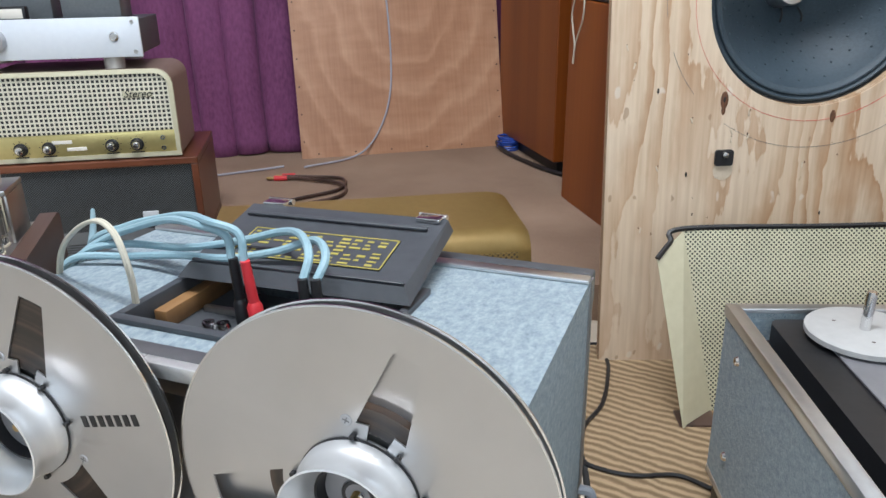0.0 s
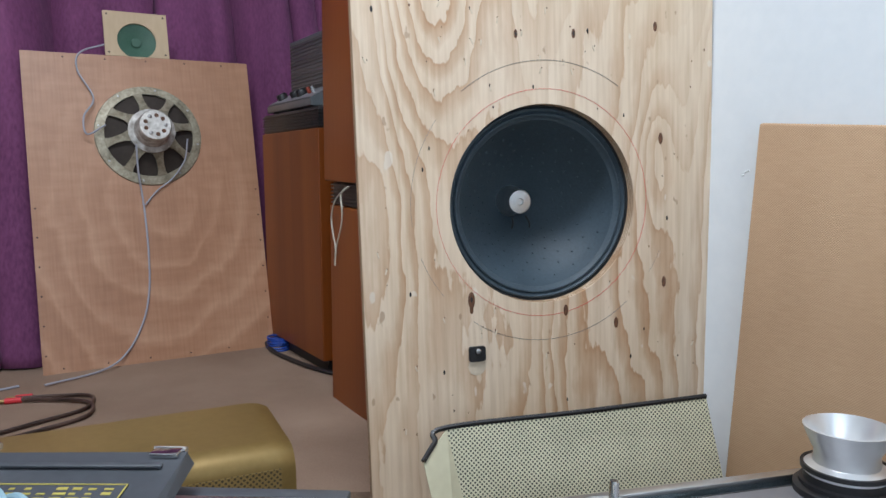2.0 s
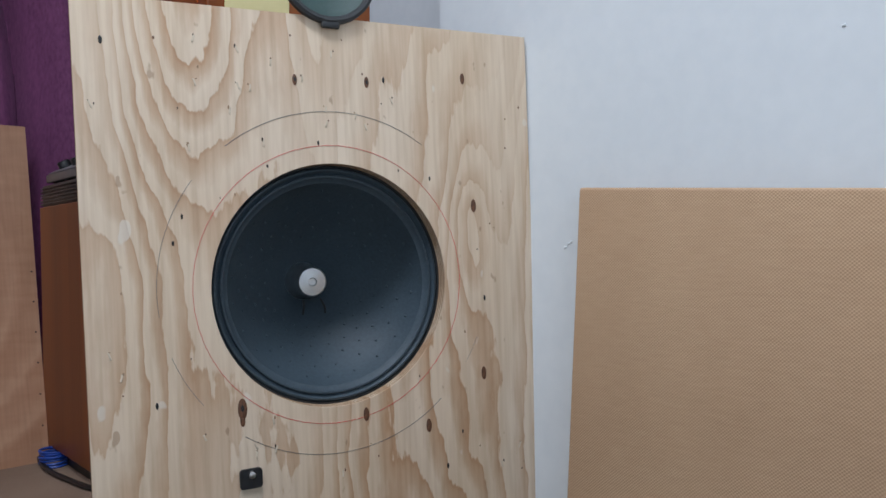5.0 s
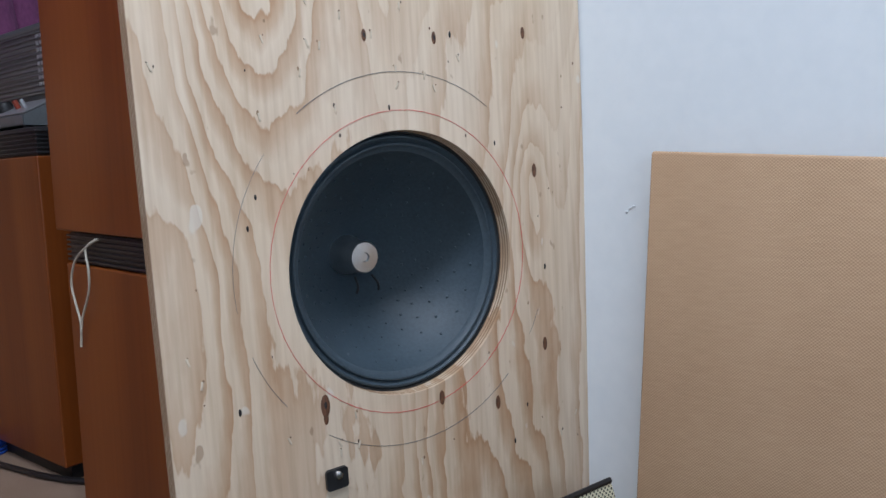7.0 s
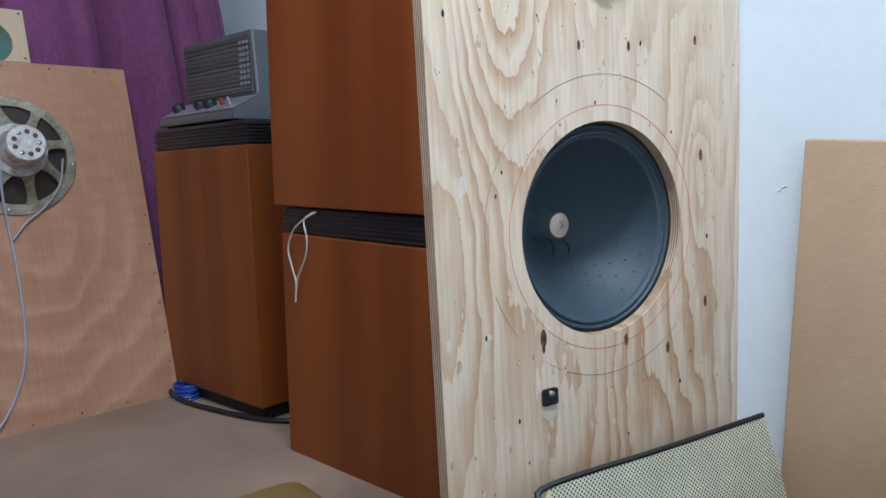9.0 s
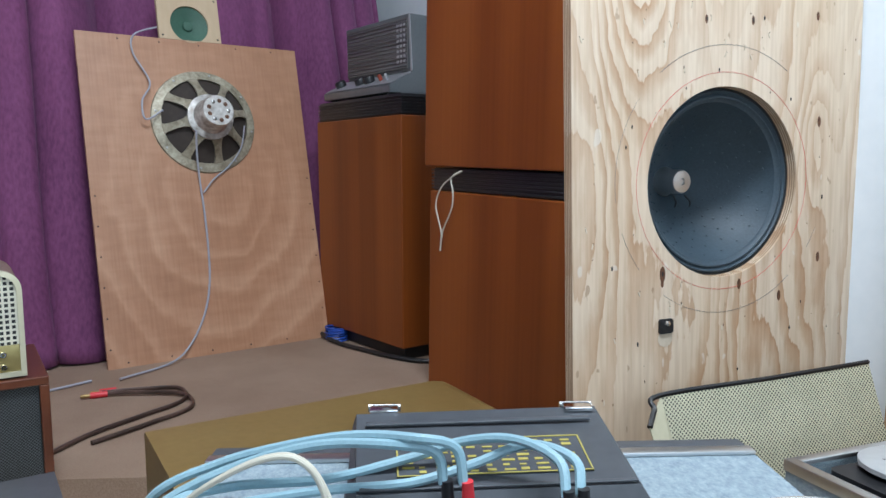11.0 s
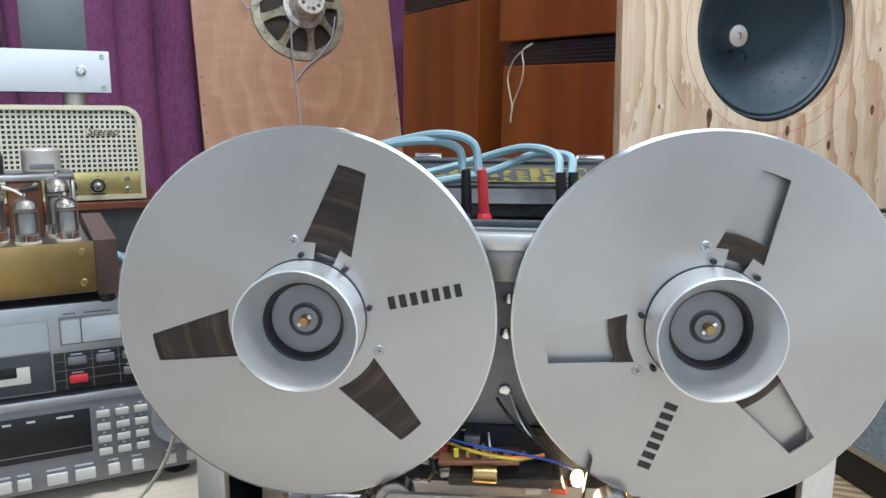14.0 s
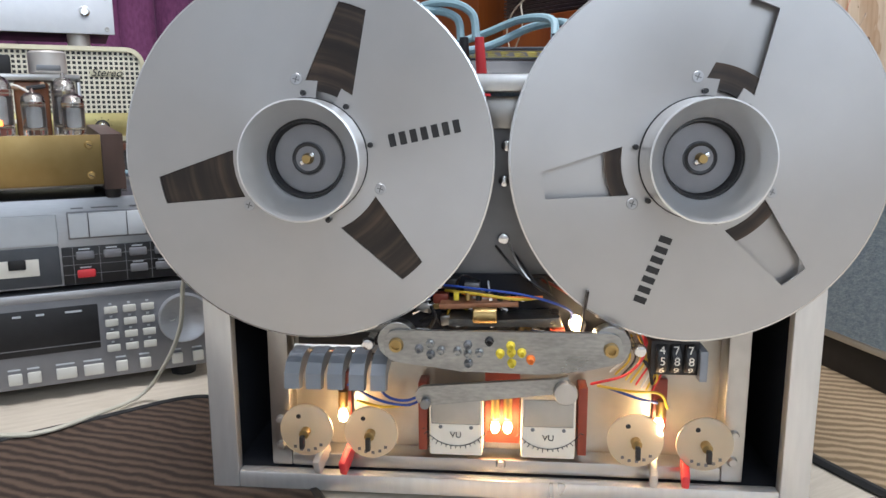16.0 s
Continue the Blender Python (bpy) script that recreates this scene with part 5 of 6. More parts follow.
for x, y, z, r, pw in ((-0.005, 0.038, 0.048, 0.0038, 0.06), (0.005, 0.038, 0.048, 0.0038, 0.06), (-0.130, 0.042, 0.052, 0.0042, 0.09), (0.124, 0.042, 0.053, 0.0042, 0.09), (0.056, 0.036, 0.137, 0.005, 0.07)):
    lit_lamp(x, y, z, r, pw)
for x in (-0.130, 0.126):
    part("lamp_board", box(x - 0.0055, x + 0.0055, 0.050, 0.0545, 0.046, 0.088, 0.0005), RED_BOARD, rec, "red-brown lamp board")
    part("lamp_socket", rod(0.004, 0.014, 12), BRASS, rec, "brass lamp socket", pose(x, 0.044, 0.059))

# translucent dials
for x, z in ((-0.156, 0.046), (-0.1035, 0.046), (0.1035, 0.047), (0.156, 0.046)):
    dial = part("dial", lathe(((0, 0.003), (0.0205, 0.003), (0.0215, 0.0022), (0.0215, 0)), 40, None, FRONT), DIAL, rec, "round translucent cream dial", pose(x, 0.026, z))
    part("dial_shaft", rod(0.004, 0.008, 14, None, FRONT), BRASS, dial, "", pose(0, -0.003, 0))
    part("shaft_flat", box(-0.0018, 0.0018, -0.018, -0.013, -0.009, 0.001, 0.0006), BLACK, dial)
    part("dial_hole", lathe(((0, 0.0003), (0.002, 0)), 10, None, FRONT), BLACK, dial, "", pose(-0.006, -0.003, 0.012))
    for k in range(5):
        a = radians(235 + 20 * k)
        part("dial_mark", box(-0.0012, 0.0012, -0.0034, -0.003, -0.0012, 0.0012), DECK_GREY, dial, "", pose(0.0165 * math.cos(a), 0, 0.0165 * math.sin(a)))
for x, mat in ((-0.146, MAGNET), (-0.125, RED), (0.118, MAGNET), (0.142, RED)):
    part("slider_tip", box(-0.003, 0.003, -0.006, 0.02, -0.009, 0.004, 0.0015), mat, rec, "", pose(x, 0.02, 0.022, 20, 0, -8))

# tape counter
counter = part("tape_counter", box(0.112, 0.148, 0.024, 0.05, 0.101, 0.128, 0.001), BLACK, rec, "black three-digit tape counter")
for k, rows_of in enumerate(("456", "789", "789")):
    part("digit_wheel", rod(0.0125, 0.008, 24, None, pose(0, 0, 0, 0, 90, 0)), BLACK, counter, "", pose(0.1155 + 0.0105 * k, 0.029, 0.1145))
    for j, ch in enumerate(rows_of):
        curve = bpy.data.curves.new("digit", "FONT")
        curve.body, curve.size, curve.align_x, curve.extrude = ch, 0.009, "CENTER", 0.0001
        ob = new("digit", curve)
        ob.parent = counter
        a = 38 - 38 * j
        ob.matrix_basis = pose(0.1195 + 0.0105 * k, 0.029, 0.1145) @ pose(0, 0, 0, a * -1, 0, 0) @ pose(0, -0.0128, -0.0032, 90, 0, 0)
        ob.data.materials.append(METER_FACE)
part("counter_end", box(0.147, 0.153, 0.018, 0.045, 0.098, 0.122, 0.001), KEY_GREY, counter, "grey reset bracket")

# wiring
for k, (pts, mat, r) in enumerate((
        (((-0.10, 0.04, 0.078), (-0.09, 0.034, 0.072), (-0.075, 0.032, 0.071), (-0.06, 0.04, 0.075)), BLUE_WIRE, 0.0011),
        (((-0.125, 0.04, 0.080), (-0.10, 0.034, 0.070), (-0.075, 0.032, 0.067), (-0.06, 0.04, 0.072)), BLUE_WIRE, 0.0011),
        (((-0.118, 0.04, 0.066), (-0.095, 0.034, 0.064), (-0.07, 0.034, 0.067)), YELLOW_WIRE, 0.0011),
        (((0.075, 0.04, 0.085), (0.10, 0.032, 0.084), (0.122, 0.034, 0.082), (0.130, 0.04, 0.068)), YELLOW_WIRE, 0.0011),
        (((0.08, 0.042, 0.084), (0.105, 0.034, 0.078), (0.122, 0.04, 0.072)), BLUE_WIRE, 0.0011),
        (((0.07, 0.04, 0.086), (0.095, 0.026, 0.100), (0.108, 0.026, 0.118), (0.106, 0.036, 0.135)), RED, 0.0012),
        (((-0.055, 0.04, 0.165), (-0.02, 0.022, 0.166), (0.02, 0.018, 0.162), (0.05, 0.026, 0.150), (0.052, 0.03, 0.138)), BLUE_WIRE, 0.0010),
        (((-0.045, 0.04, 0.160), (-0.02, 0.018, 0.163), (0.01, 0.016, 0.160), (0.03, 0.03, 0.158)), YELLOW_WIRE, 0.0012),
        (((-0.03, 0.03, 0.160), (0.0, 0.016, 0.161), (0.03, 0.024, 0.160)), ORANGE, 0.0011),
        (((-0.006, 0.045, 0.195), (0.004, 0.034, 0.185), (0.015, 0.032, 0.175), (0.03, 0.028, 0.165), (0.042, 0.03, 0.155)), BLACK, 0.0011),
        (((0.004, 0.045, 0.198), (0.012, 0.034, 0.182), (0.022, 0.03, 0.17), (0.036, 0.03, 0.16)), STEEL, 0.0009),
        (((0.008, 0.045, 0.190), (0.018, 0.034, 0.178), (0.026, 0.03, 0.168)), BLACK, 0.0009),
        (((0.03, 0.04, 0.170), (0.042, 0.03, 0.166), (0.05, 0.036, 0.160)), RED_BOARD, 0.0012),
        (((-0.058, 0.04, 0.150), (-0.052, 0.026, 0.143), (-0.056, 0.03, 0.132)), BLACK, 0.0016),
        (((0.100, 0.04, 0.118), (0.112, 0.03, 0.105), (0.116, 0.034, 0.090)), BLACK, 0.0014),
        (((0.104, 0.04, 0.118), (0.118, 0.03, 0.100), (0.118, 0.036, 0.088)), YELLOW_WIRE, 0.0009))):
    part("wire", tube(pts, r, 6, 8), mat, rec, "")


# ---- reels ----
def flange(r0, r1, y0, y1, windows=True):
    """A reel side with three tapering openings, axis along y."""
    bm = bmesh.new()
    radii = [r0, 0.055, 0.066, 0.078, 0.090, 0.101, 0.111, 0.120, r1 - 0.001, r1]
    rows = {}
    for side, y in ((0, y0), (1, y1)):
        for i, r in enumerate(radii):
            q = min(max(r, 0.055), 0.111)
            half = math.asin((0.0175 - 0.0075 * (q - 0.055) / 0.056) / q)
            ang = []
            for s in range(3):
                c = radians(120 * s)
                ang += [c - half + 2 * half * q / 4 for q in range(4)]
                ang += [c + half + (radians(120) - 2 * half) * q / 20 for q in range(20)]
            rows[side, i] = [bm.verts.new((r * math.cos(a), y, r * math.sin(a))) for a in ang]
    n = 72

    def hole(i, k):
        return windows and ((1 <= i < 6 and k % 24 < 4) or (i == 0 and k in (1, 2)))
    for i in range(len(radii) - 1):
        for k in range(n):
            j = (k + 1) % n
            if hole(i, k):
                continue
            bm.faces.new((rows[0, i][k], rows[0, i][j], rows[0, i + 1][j], rows[0, i + 1][k]))
            bm.faces.new((rows[1, i][k], rows[1, i + 1][k], rows[1, i + 1][j], rows[1, i][j]))
            for kk, p, q in ((k - 1, k, k), (k + 1, j, j)):
                if hole(i, kk % n):
                    bm.faces.new((rows[0, i][p], rows[0, i + 1][p], rows[1, i + 1][p], rows[1, i][p]))
            if i + 1 < len(radii) - 1 and hole(i + 1, k):
                bm.faces.new((rows[0, i + 1][k], rows[0, i + 1][j], rows[1, i + 1][j], rows[1, i + 1][k]))
            if i > 0 and hole(i - 1, k):
                bm.faces.new((rows[0, i][k], rows[0, i][j], rows[1, i][j], rows[1, i][k]))
    for i in (0, len(radii) - 1):
        for k in range(n):
            j = (k + 1) % n
            bm.faces.new((rows[0, i][k], rows[0, i][j], rows[1, i][j], rows[1, i][k]))
    bmesh.ops.recalc_face_normals(bm, faces=bm.faces)
    return bm


RY = 0.007  # front face of the reels


def nab_hub(parent, lift=0.0):
    """The funnel-shaped adapter that clamps a reel, axis towards -y."""
    hub = part("hub_adapter", lathe(((0.0425, -0.003), (0.0425, 0.006), (0.0405, 0.010), (0.0385, 0.020), (0.0400, 0.029), (0.0420, 0.032), (0.0408, 0.0325), (0.035, 0.021), (0.0285, 0.010), (0.0285, 0.0065)), 56, None, FRONT), HUB_ALU, parent, "bright turned aluminium hub adapter")
    part("hub_ring", lathe(((0.0285, 0.0065), (0.0265, 0.0068), (0.0255, 0.002), (0.0250, -0.003)), 48, None, FRONT), BLACK, hub, "black inner ring")
    part("hub_disc", lathe(((0.0250, -0.003), (0.0245, -0.0015), (0.012, -0.001), (0.0115, 0.001), (0.0, 0.001)), 48, None, FRONT), GREY_FASCIA, hub, "grey centre disc")
    part("hub_core", lathe(((0.0115, 0.0012), (0.0105, 0.0016), (0.006, 0.0), (0, 0.0)), 32, None, FRONT), BLACK, hub, "black core")
    part("spindle", lathe(((0.0, 0.008), (0.003, 0.008), (0.0036, 0.006), (0.004, 0.001), (0.0055, 0.0)), 20, None, FRONT), BRASS, hub, "brass tipped spindle")
    part("spindle_blade", box(-0.006, 0.006, -0.005, -0.001, -0.0015, 0.0015, 0.0005), CHROME, hub, "", pose(0, 0, 0, 0, 35, 0))
    part("lock_ring", lathe(((0.0432, 0.0), (0.0432, 0.0016), (0.0425, 0.0016)), 48, None, FRONT), BLACK, hub, "thin black lock ring")
    for a in (20, 100, 150, 215, 300, 340):
        part("lock_pin", rod(0.0020, 0.004, 10, None, FRONT), BLACK, hub, "", pose(0.0462 * math.cos(radians(a)), -0.0005, 0.0462 * math.sin(radians(a))))
    return hub


def reel(x, turn, pack, mark, label):
    ob = thing("tape_reel", MROT @ pose(x, RY + 0.043 * x, 0.265, 0, 0, 2.5) @ pose(0, 0, 0, 0, turn, 0), label, "tape reel", "tape reels")
    part("front_flange", flange(0.036, 0.1336, 0.0, 0.0014), REEL_ALU, ob, "satin aluminium front flange", smooth=False)
    part("back_flange", flange(0.036, 0.1336, 0.0088, 0.0102), REEL_ALU, ob, "satin aluminium back flange", pose(0, 0, 0, 0, 55, 0), smooth=False)
    for k in range(3):
        part("rim_lip", lathe(((0.1326, 0), (0.1338, 0.0005), (0.1338, 0.0016), (0.1326, 0.002)), 96, None, FRONT), CHROME, ob, "", pose(0, 0.0018 + 0.0042 * k, 0)) if k != 1 else None
    tape = lathe([(0.048, -0.0018)] + [(0.048 + (pack - 0.048) * q / 10, -0.0018 - 0.0002 * (q % 2)) for q in range(1, 11)] + [(pack, -0.0085), (0.048, -0.0085)], 80, None, FRONT)
    part("tape_pack", tape, TAPE, ob, "dark brown wound tape")
    nab_hub(ob)
    for a in (25, 145, 265):
        s = part("reel_screw", lathe(((0, 0.0006), (0.0036, 0.0006), (0.0041, 0)), 16, None, FRONT), SILVER, ob, "", pose(0.056 * math.cos(radians(a)), -0.0002, 0.056 * math.sin(radians(a))))
        part("cross_slot", box(-0.0024, 0.0024, -0.0009, -0.0006, -0.0004, 0.0004), DECK_GREY, s)
        part("cross_slot", box(-0.0004, 0.0004, -0.0009, -0.0006, -0.0024, 0.0024), DECK_GREY, s)
    # seven black bars where the maker's mark is printed
    for k in range(7):
        part("print_bar", box(-0.0024, 0.0024, -0.0004, 0, -0.0046, 0.0046), BLACK, ob, "black printing", pose(0, 0, 0, 0, mark, 0) @ pose(0.062 + 0.0078 * k, 0, 0))
    return ob


reel(-0.140, -72, 0.119, 60, "aluminium tape reel full of brown tape on the recorder")
reel(0.137, -70, 0.066, 180, "aluminium take-up reel with little brown tape on the recorder")
part("tape_run", prism([(0.055, 0.128), (0.0565, 0.128), (0.0625, 0.17), (0.061, 0.17)], 0.0025, 0.0085), TAPE, rec, "run of brown tape", smooth=False)

# ---- cables on the recorder ----
def plug(x, y, mat, lean, name, label):
    ob = thing(name, MROT @ pose(x, y, TOP - 0.036, *lean), label, "plug")
    part("grip", lathe(((0, 0), (0.0062, 0), (0.0068, 0.004), (0.0066, 0.034), (0.0046, 0.038)), 18), mat, ob)
    part("sleeve", lathe(((0.0046, 0.036), (0.0044, 0.060), (0.0040, 0.075), (0, 0.075)), 16), mat, ob)
    return ob


plug(-0.0185, 0.140, RED, (3, -4, 0), "audio_plug", "red audio plug pushed into the hatch socket")
plug(-0.0345, 0.142, BLACK, (3, -2, 0), "audio_plug", "black audio plug pushed into the hatch socket")
plug(0.045, 0.118, BLACK, (0, -3, 0), "audio_plug", "black audio plug at the hatch edge")
plug(0.054, 0.120, BLACK, (0, -2, 0), "audio_plug", "black audio plug at the hatch edge")
R4 = 0.0036
cable("audio_cable", ((-0.0235, 0.138, TOP + 0.036), (-0.029, 0.142, TOP + 0.060), (-0.055, 0.14, TOP + 0.068), (-0.10, 0.17, TOP + 0.060), (-0.15, 0.19, TOP + 0.046), (-0.20, 0.20, TOP + 0.030), (-0.25, 0.20, TOP + 0.006), (-0.29, 0.24, 0.26), (-0.355, 0.305, 0.224), (-0.42, 0.36, 0.219), (-0.48, 0.415, 0.219), (-0.55, 0.49, 0.219), (-0.62, 0.56, 0.219)), R4, BLUE_CABLE, "pale blue audio cable looping over the recorder")
cable("audio_cable", ((-0.037, 0.140, TOP + 0.036), (-0.042, 0.143, TOP + 0.056), (-0.07, 0.145, TOP + 0.062), (-0.12, 0.17, TOP + 0.054), (-0.17, 0.185, TOP + 0.038), (-0.22, 0.185, TOP + 0.018), (-0.25, 0.185, TOP - 0.005), (-0.285, 0.225, 0.255), (-0.35, 0.29, 0.223), (-0.41, 0.343, 0.219), (-0.47, 0.398, 0.219), (-0.54, 0.475, 0.219), (-0.61, 0.55, 0.219)), R4, BLUE_CABLE, "pale blue audio cable looping over the recorder")
cable("audio_cable", ((0.042, 0.118, TOP + 0.034), (0.040, 0.135, TOP + 0.052), (0.015, 0.165, TOP + 0.056), (-0.02, 0.19, TOP + 0.046), (-0.06, 0.19, TOP + 0.034), (-0.12, 0.185, TOP + 0.022), (-0.19, 0.19, TOP + 0.016), (-0.23, 0.175, TOP + 0.010), (-0.25, 0.16, TOP - 0.02), (-0.262, 0.15, 0.23)), R4, BLUE_CABLE, "grey-blue audio cable lying across the lid")
cable("audio_cable", ((0.052, 0.120, TOP + 0.034), (0.052, 0.140, TOP + 0.050), (0.025, 0.170, TOP + 0.050), (-0.015, 0.175, TOP + 0.034), (-0.06, 0.165, TOP + 0.026), (-0.12, 0.17, TOP + 0.020), (-0.18, 0.175, TOP + 0.010), (-0.235, 0.16, TOP + 0.006), (-0.252, 0.15, TOP - 0.03), (-0.262, 0.14, 0.22)), R4, BLUE_CABLE, "grey-blue audio cable lying across the lid")
for k in (0, 1):
    o = 0.0028 * k
    cable("twin_cable", ((-0.108 + o, 0.098, TOP - 0.03), (-0.108 + o, 0.10, TOP + 0.012), (-0.110 + o, 0.10, 0.360), (-0.120, 0.102 + o, 0.385), (-0.140, 0.106 + o, 0.393), (-0.175, 0.115 + o, 0.378), (-0.215, 0.13 + o, 0.345), (-0.255, 0.155 + o, 0.28), (-0.30, 0.19 + o, 0.185), (-0.326, 0.20 + o, 0.129),
                         (-0.334, 0.20 + o, 0.077), (-0.354, 0.20 + o, 0.035), (-0.386, 0.205 + o, FLOOR + 0.008), (-0.411, 0.145 + o, FLOOR + 0.008), (-0.435, 0.11 + o, FLOOR + 0.008), (-0.471, 0.10 + o, FLOOR + 0.008), (-0.62, 0.10 + o, FLOOR + 0.004)), 0.0019, CREAM_CABLE, "cream twin cable leading from the hatch to the rug")
cable("mains_cable", ((0.262, 0.80, 0.05), (0.20, 0.775, FLOOR + 0.008), (0.214, 0.697, FLOOR + 0.008), (0.220, 0.597, FLOOR + 0.008), (0.205, 0.528, FLOOR + 0.008), (0.215, 0.46, FLOOR + 0.008), (0.245, 0.445, FLOOR + 0.008), (0.285, 0.447, FLOOR + 0.008), (0.331, 0.463, FLOOR + 0.008), (0.372, 0.45, FLOOR + 0.008)), 0.0030, BLACK, "thin black mains cable on the rug")
cable("speaker_cable", ((-0.745, 1.33, CARPET + 0.008), (-0.66, 1.36, CARPET + 0.006), (-0.58, 1.36, CARPET + 0.006), (-0.545, 1.27, CARPET + 0.006), (-0.60, 1.17, CARPET + 0.006), (-0.66, 1.07, CARPET + 0.006), (-0.70, 0.95, CARPET + 0.006)), 0.0045, WALNUT, "dark brown speaker cable curled on the carpet")
cable("speaker_cable", ((-0.755, 1.315, CARPET + 0.008), (-0.68, 1.325, CARPET + 0.008), (-0.56, 1.31, CARPET + 0.008), (-0.515, 1.22, CARPET + 0.006), (-0.57, 1.12, CARPET + 0.006), (-0.64, 1.02, CARPET + 0.006)), 0.0045, WALNUT, "dark brown speaker cable curled on the carpet")
rca = thing("audio_plug", pose(-0.76, 1.31, CARPET + 0.007, 0, 90, 20), "red and gold audio plug lying on the carpet", "plug")
part("grip", lathe(((0, 0), (0.007, 0), (0.007, 0.035), (0, 0.035)), 14), RED, rca)
part("tip", lathe(((0.004, -0.02), (0.005, -0.012), (0.004, 0), (0, 0)), 14), BRASS, rca, "gold tip")
rca2 = copy_thing(rca, pose(-0.75, 1.335, CARPET + 0.007, 0, 90, 24))
cable("grey_lead", ((-1.05, 1.22, CARPET + 0.004), (-0.95, 1.29, CARPET + 0.004), (-0.88, 1.36, CARPET + 0.004), (-0.81, 1.44, CARPET + 0.004)), 0.003, GREY_CABLE, "thin grey lead on the carpet")

# ---- second recorder lying on its back ----
tt_pose = pose(0.361, 0.433, FLOOR, 0, 0, 17)
tt = thing("tape_recorder", tt_pose, "grey cased tape recorder lying on its back on the rug", "tape recorder")
W2, D2, H2 = 0.492, 0.37, 0.255
part("plinth", box(0.006, W2 - 0.006, -D2 + 0.006, -0.006, 0.0, 0.045, 0.002), BLACK, tt, "black base section")
for b in ((0, 0.012, -D2, 0, 0.052, H2 - 0.004), (W2 - 0.012, W2, -D2, 0, 0.052, H2 - 0.004), (0.012, W2 - 0.012, -0.012, 0, 0.052, H2 - 0.004), (0.012, W2 - 0.012, -D2, -D2 + 0.012, 0.052, H2 - 0.004)):
    part("case_panel", box(*b), VINYL_GREY, tt, "blue-grey leathercloth covered panel", smooth=False)
for z0, z1, o in ((0.045, 0.054, 0.001), (H2 - 0.012, H2 + 0.001, 0.002)):
    for b in ((-o, 0.012, -D2 - o, o, z0, z1), (W2 - 0.012, W2 + o, -D2 - o, o, z0, z1), (0.0121, W2 - 0.0121, -0.012, o, z0, z1), (0.0121, W2 - 0.0121, -D2 - o, -D2 + 0.012, z0, z1)):
        part("trim", box(*b, 0.0012), ALU, tt, "aluminium edge trim")
part("deck", prism(rounded(0.035, W2 - 0.035, -D2 + 0.035, -0.022, 0.012), -0.012, 0.012), BLACK, tt, "black deck plate", pose(0, 0, H2 - 0.018, -90, 0, 0))
# solid block below the deck, its colour stands for the unlit inside
part("well", box(0.0125, W2 - 0.0125, -D2 + 0.0125, -0.0125, 0.055, H2 - 0.035), SHADE_BLACK, tt, "near-black block standing in for the shaded inside", smooth=False)
part("mask", box(0.070, W2 - 0.045, -D2 + 0.05, -0.030, H2 - 0.0055, H2 - 0.003, 0.001), GREY_FASCIA, tt, "smooth grey mask plate")
part("platter", lathe(((0, 0.011), (0.050, 0.011), (0.053, 0.009), (0.053, 0.004), (0.04, 0.0), (0, 0.0)), 48), PLATTER, tt, "pale grey reel platter", pose(0.108, -0.068, H2 - 0.004))
part("platter_spindle", lathe(((0.0, 0.040), (0.004, 0.040), (0.005, 0.036), (0.005, 0.0)), 18), CHROME, tt, "steel spindle", pose(0.108, -0.068, H2 + 0.006))
for a in (20, 140, 260):
    part("platter_hole", lathe(((0, 0.0004), (0.0035, 0)), 10), WALNUT, tt, "", pose(0.108 + 0.028 * math.cos(radians(a)), -0.068 + 0.028 * math.sin(radians(a)), H2 + 0.0068))
part("platter", lathe(((0, 0.010), (0.050, 0.010), (0.053, 0.008), (0.053, 0.0), (0, 0.0)), 48), BLACK, tt, "black reel platter", pose(0.39, -0.060, H2 - 0.004))
hub2 = thing("hub_adapter", tt_pose @ pose(0.39, -0.060, H2 + 0.0065) @ pose(0, 0, 0.0, 0, 0, 0), "turned aluminium hub adapter on the second recorder", "hub adapter")
part("funnel", lathe(((0.0425, 0.0), (0.0425, 0.008), (0.034, 0.012), (0.033, 0.024), (0.041, 0.040), (0.0455, 0.052), (0.0440, 0.0525), (0.036, 0.036), (0.0285, 0.018), (0, 0.016)), 56), HUB_ALU, hub2, "", pose(0, 0, 0.013))
part("base_ring", lathe(((0, 0.0), (0.047, 0.0), (0.047, 0.004), (0.043, 0.005), (0.043, 0.0125), (0, 0.0128)), 48), BLACK, hub2, "black base ring")
part("clamp_ring", lathe(((0.046, 0.004), (0.046, 0.009), (0.0425, 0.009)), 48), BLACK, hub2, "", pose(0, 0, 0.013))
for x, z in ((0.05, 0.215), (0.05, 0.10)):
    part("case_screw", lathe(((0, 0.004), (0.004, 0.003), (0.0055, 0)), 12, None, pose(0, 0, 0, 0, -90, 0)), CHROME, tt, "", pose(-0.0005, -x, z))
    part("case_screw", lathe(((0, 0.004), (0.004, 0.003), (0.0055, 0)), 12, None, pose(0, 0, 0, 0, -90, 0)), CHROME, tt, "", pose(-0.0005, -D2 + x, z))

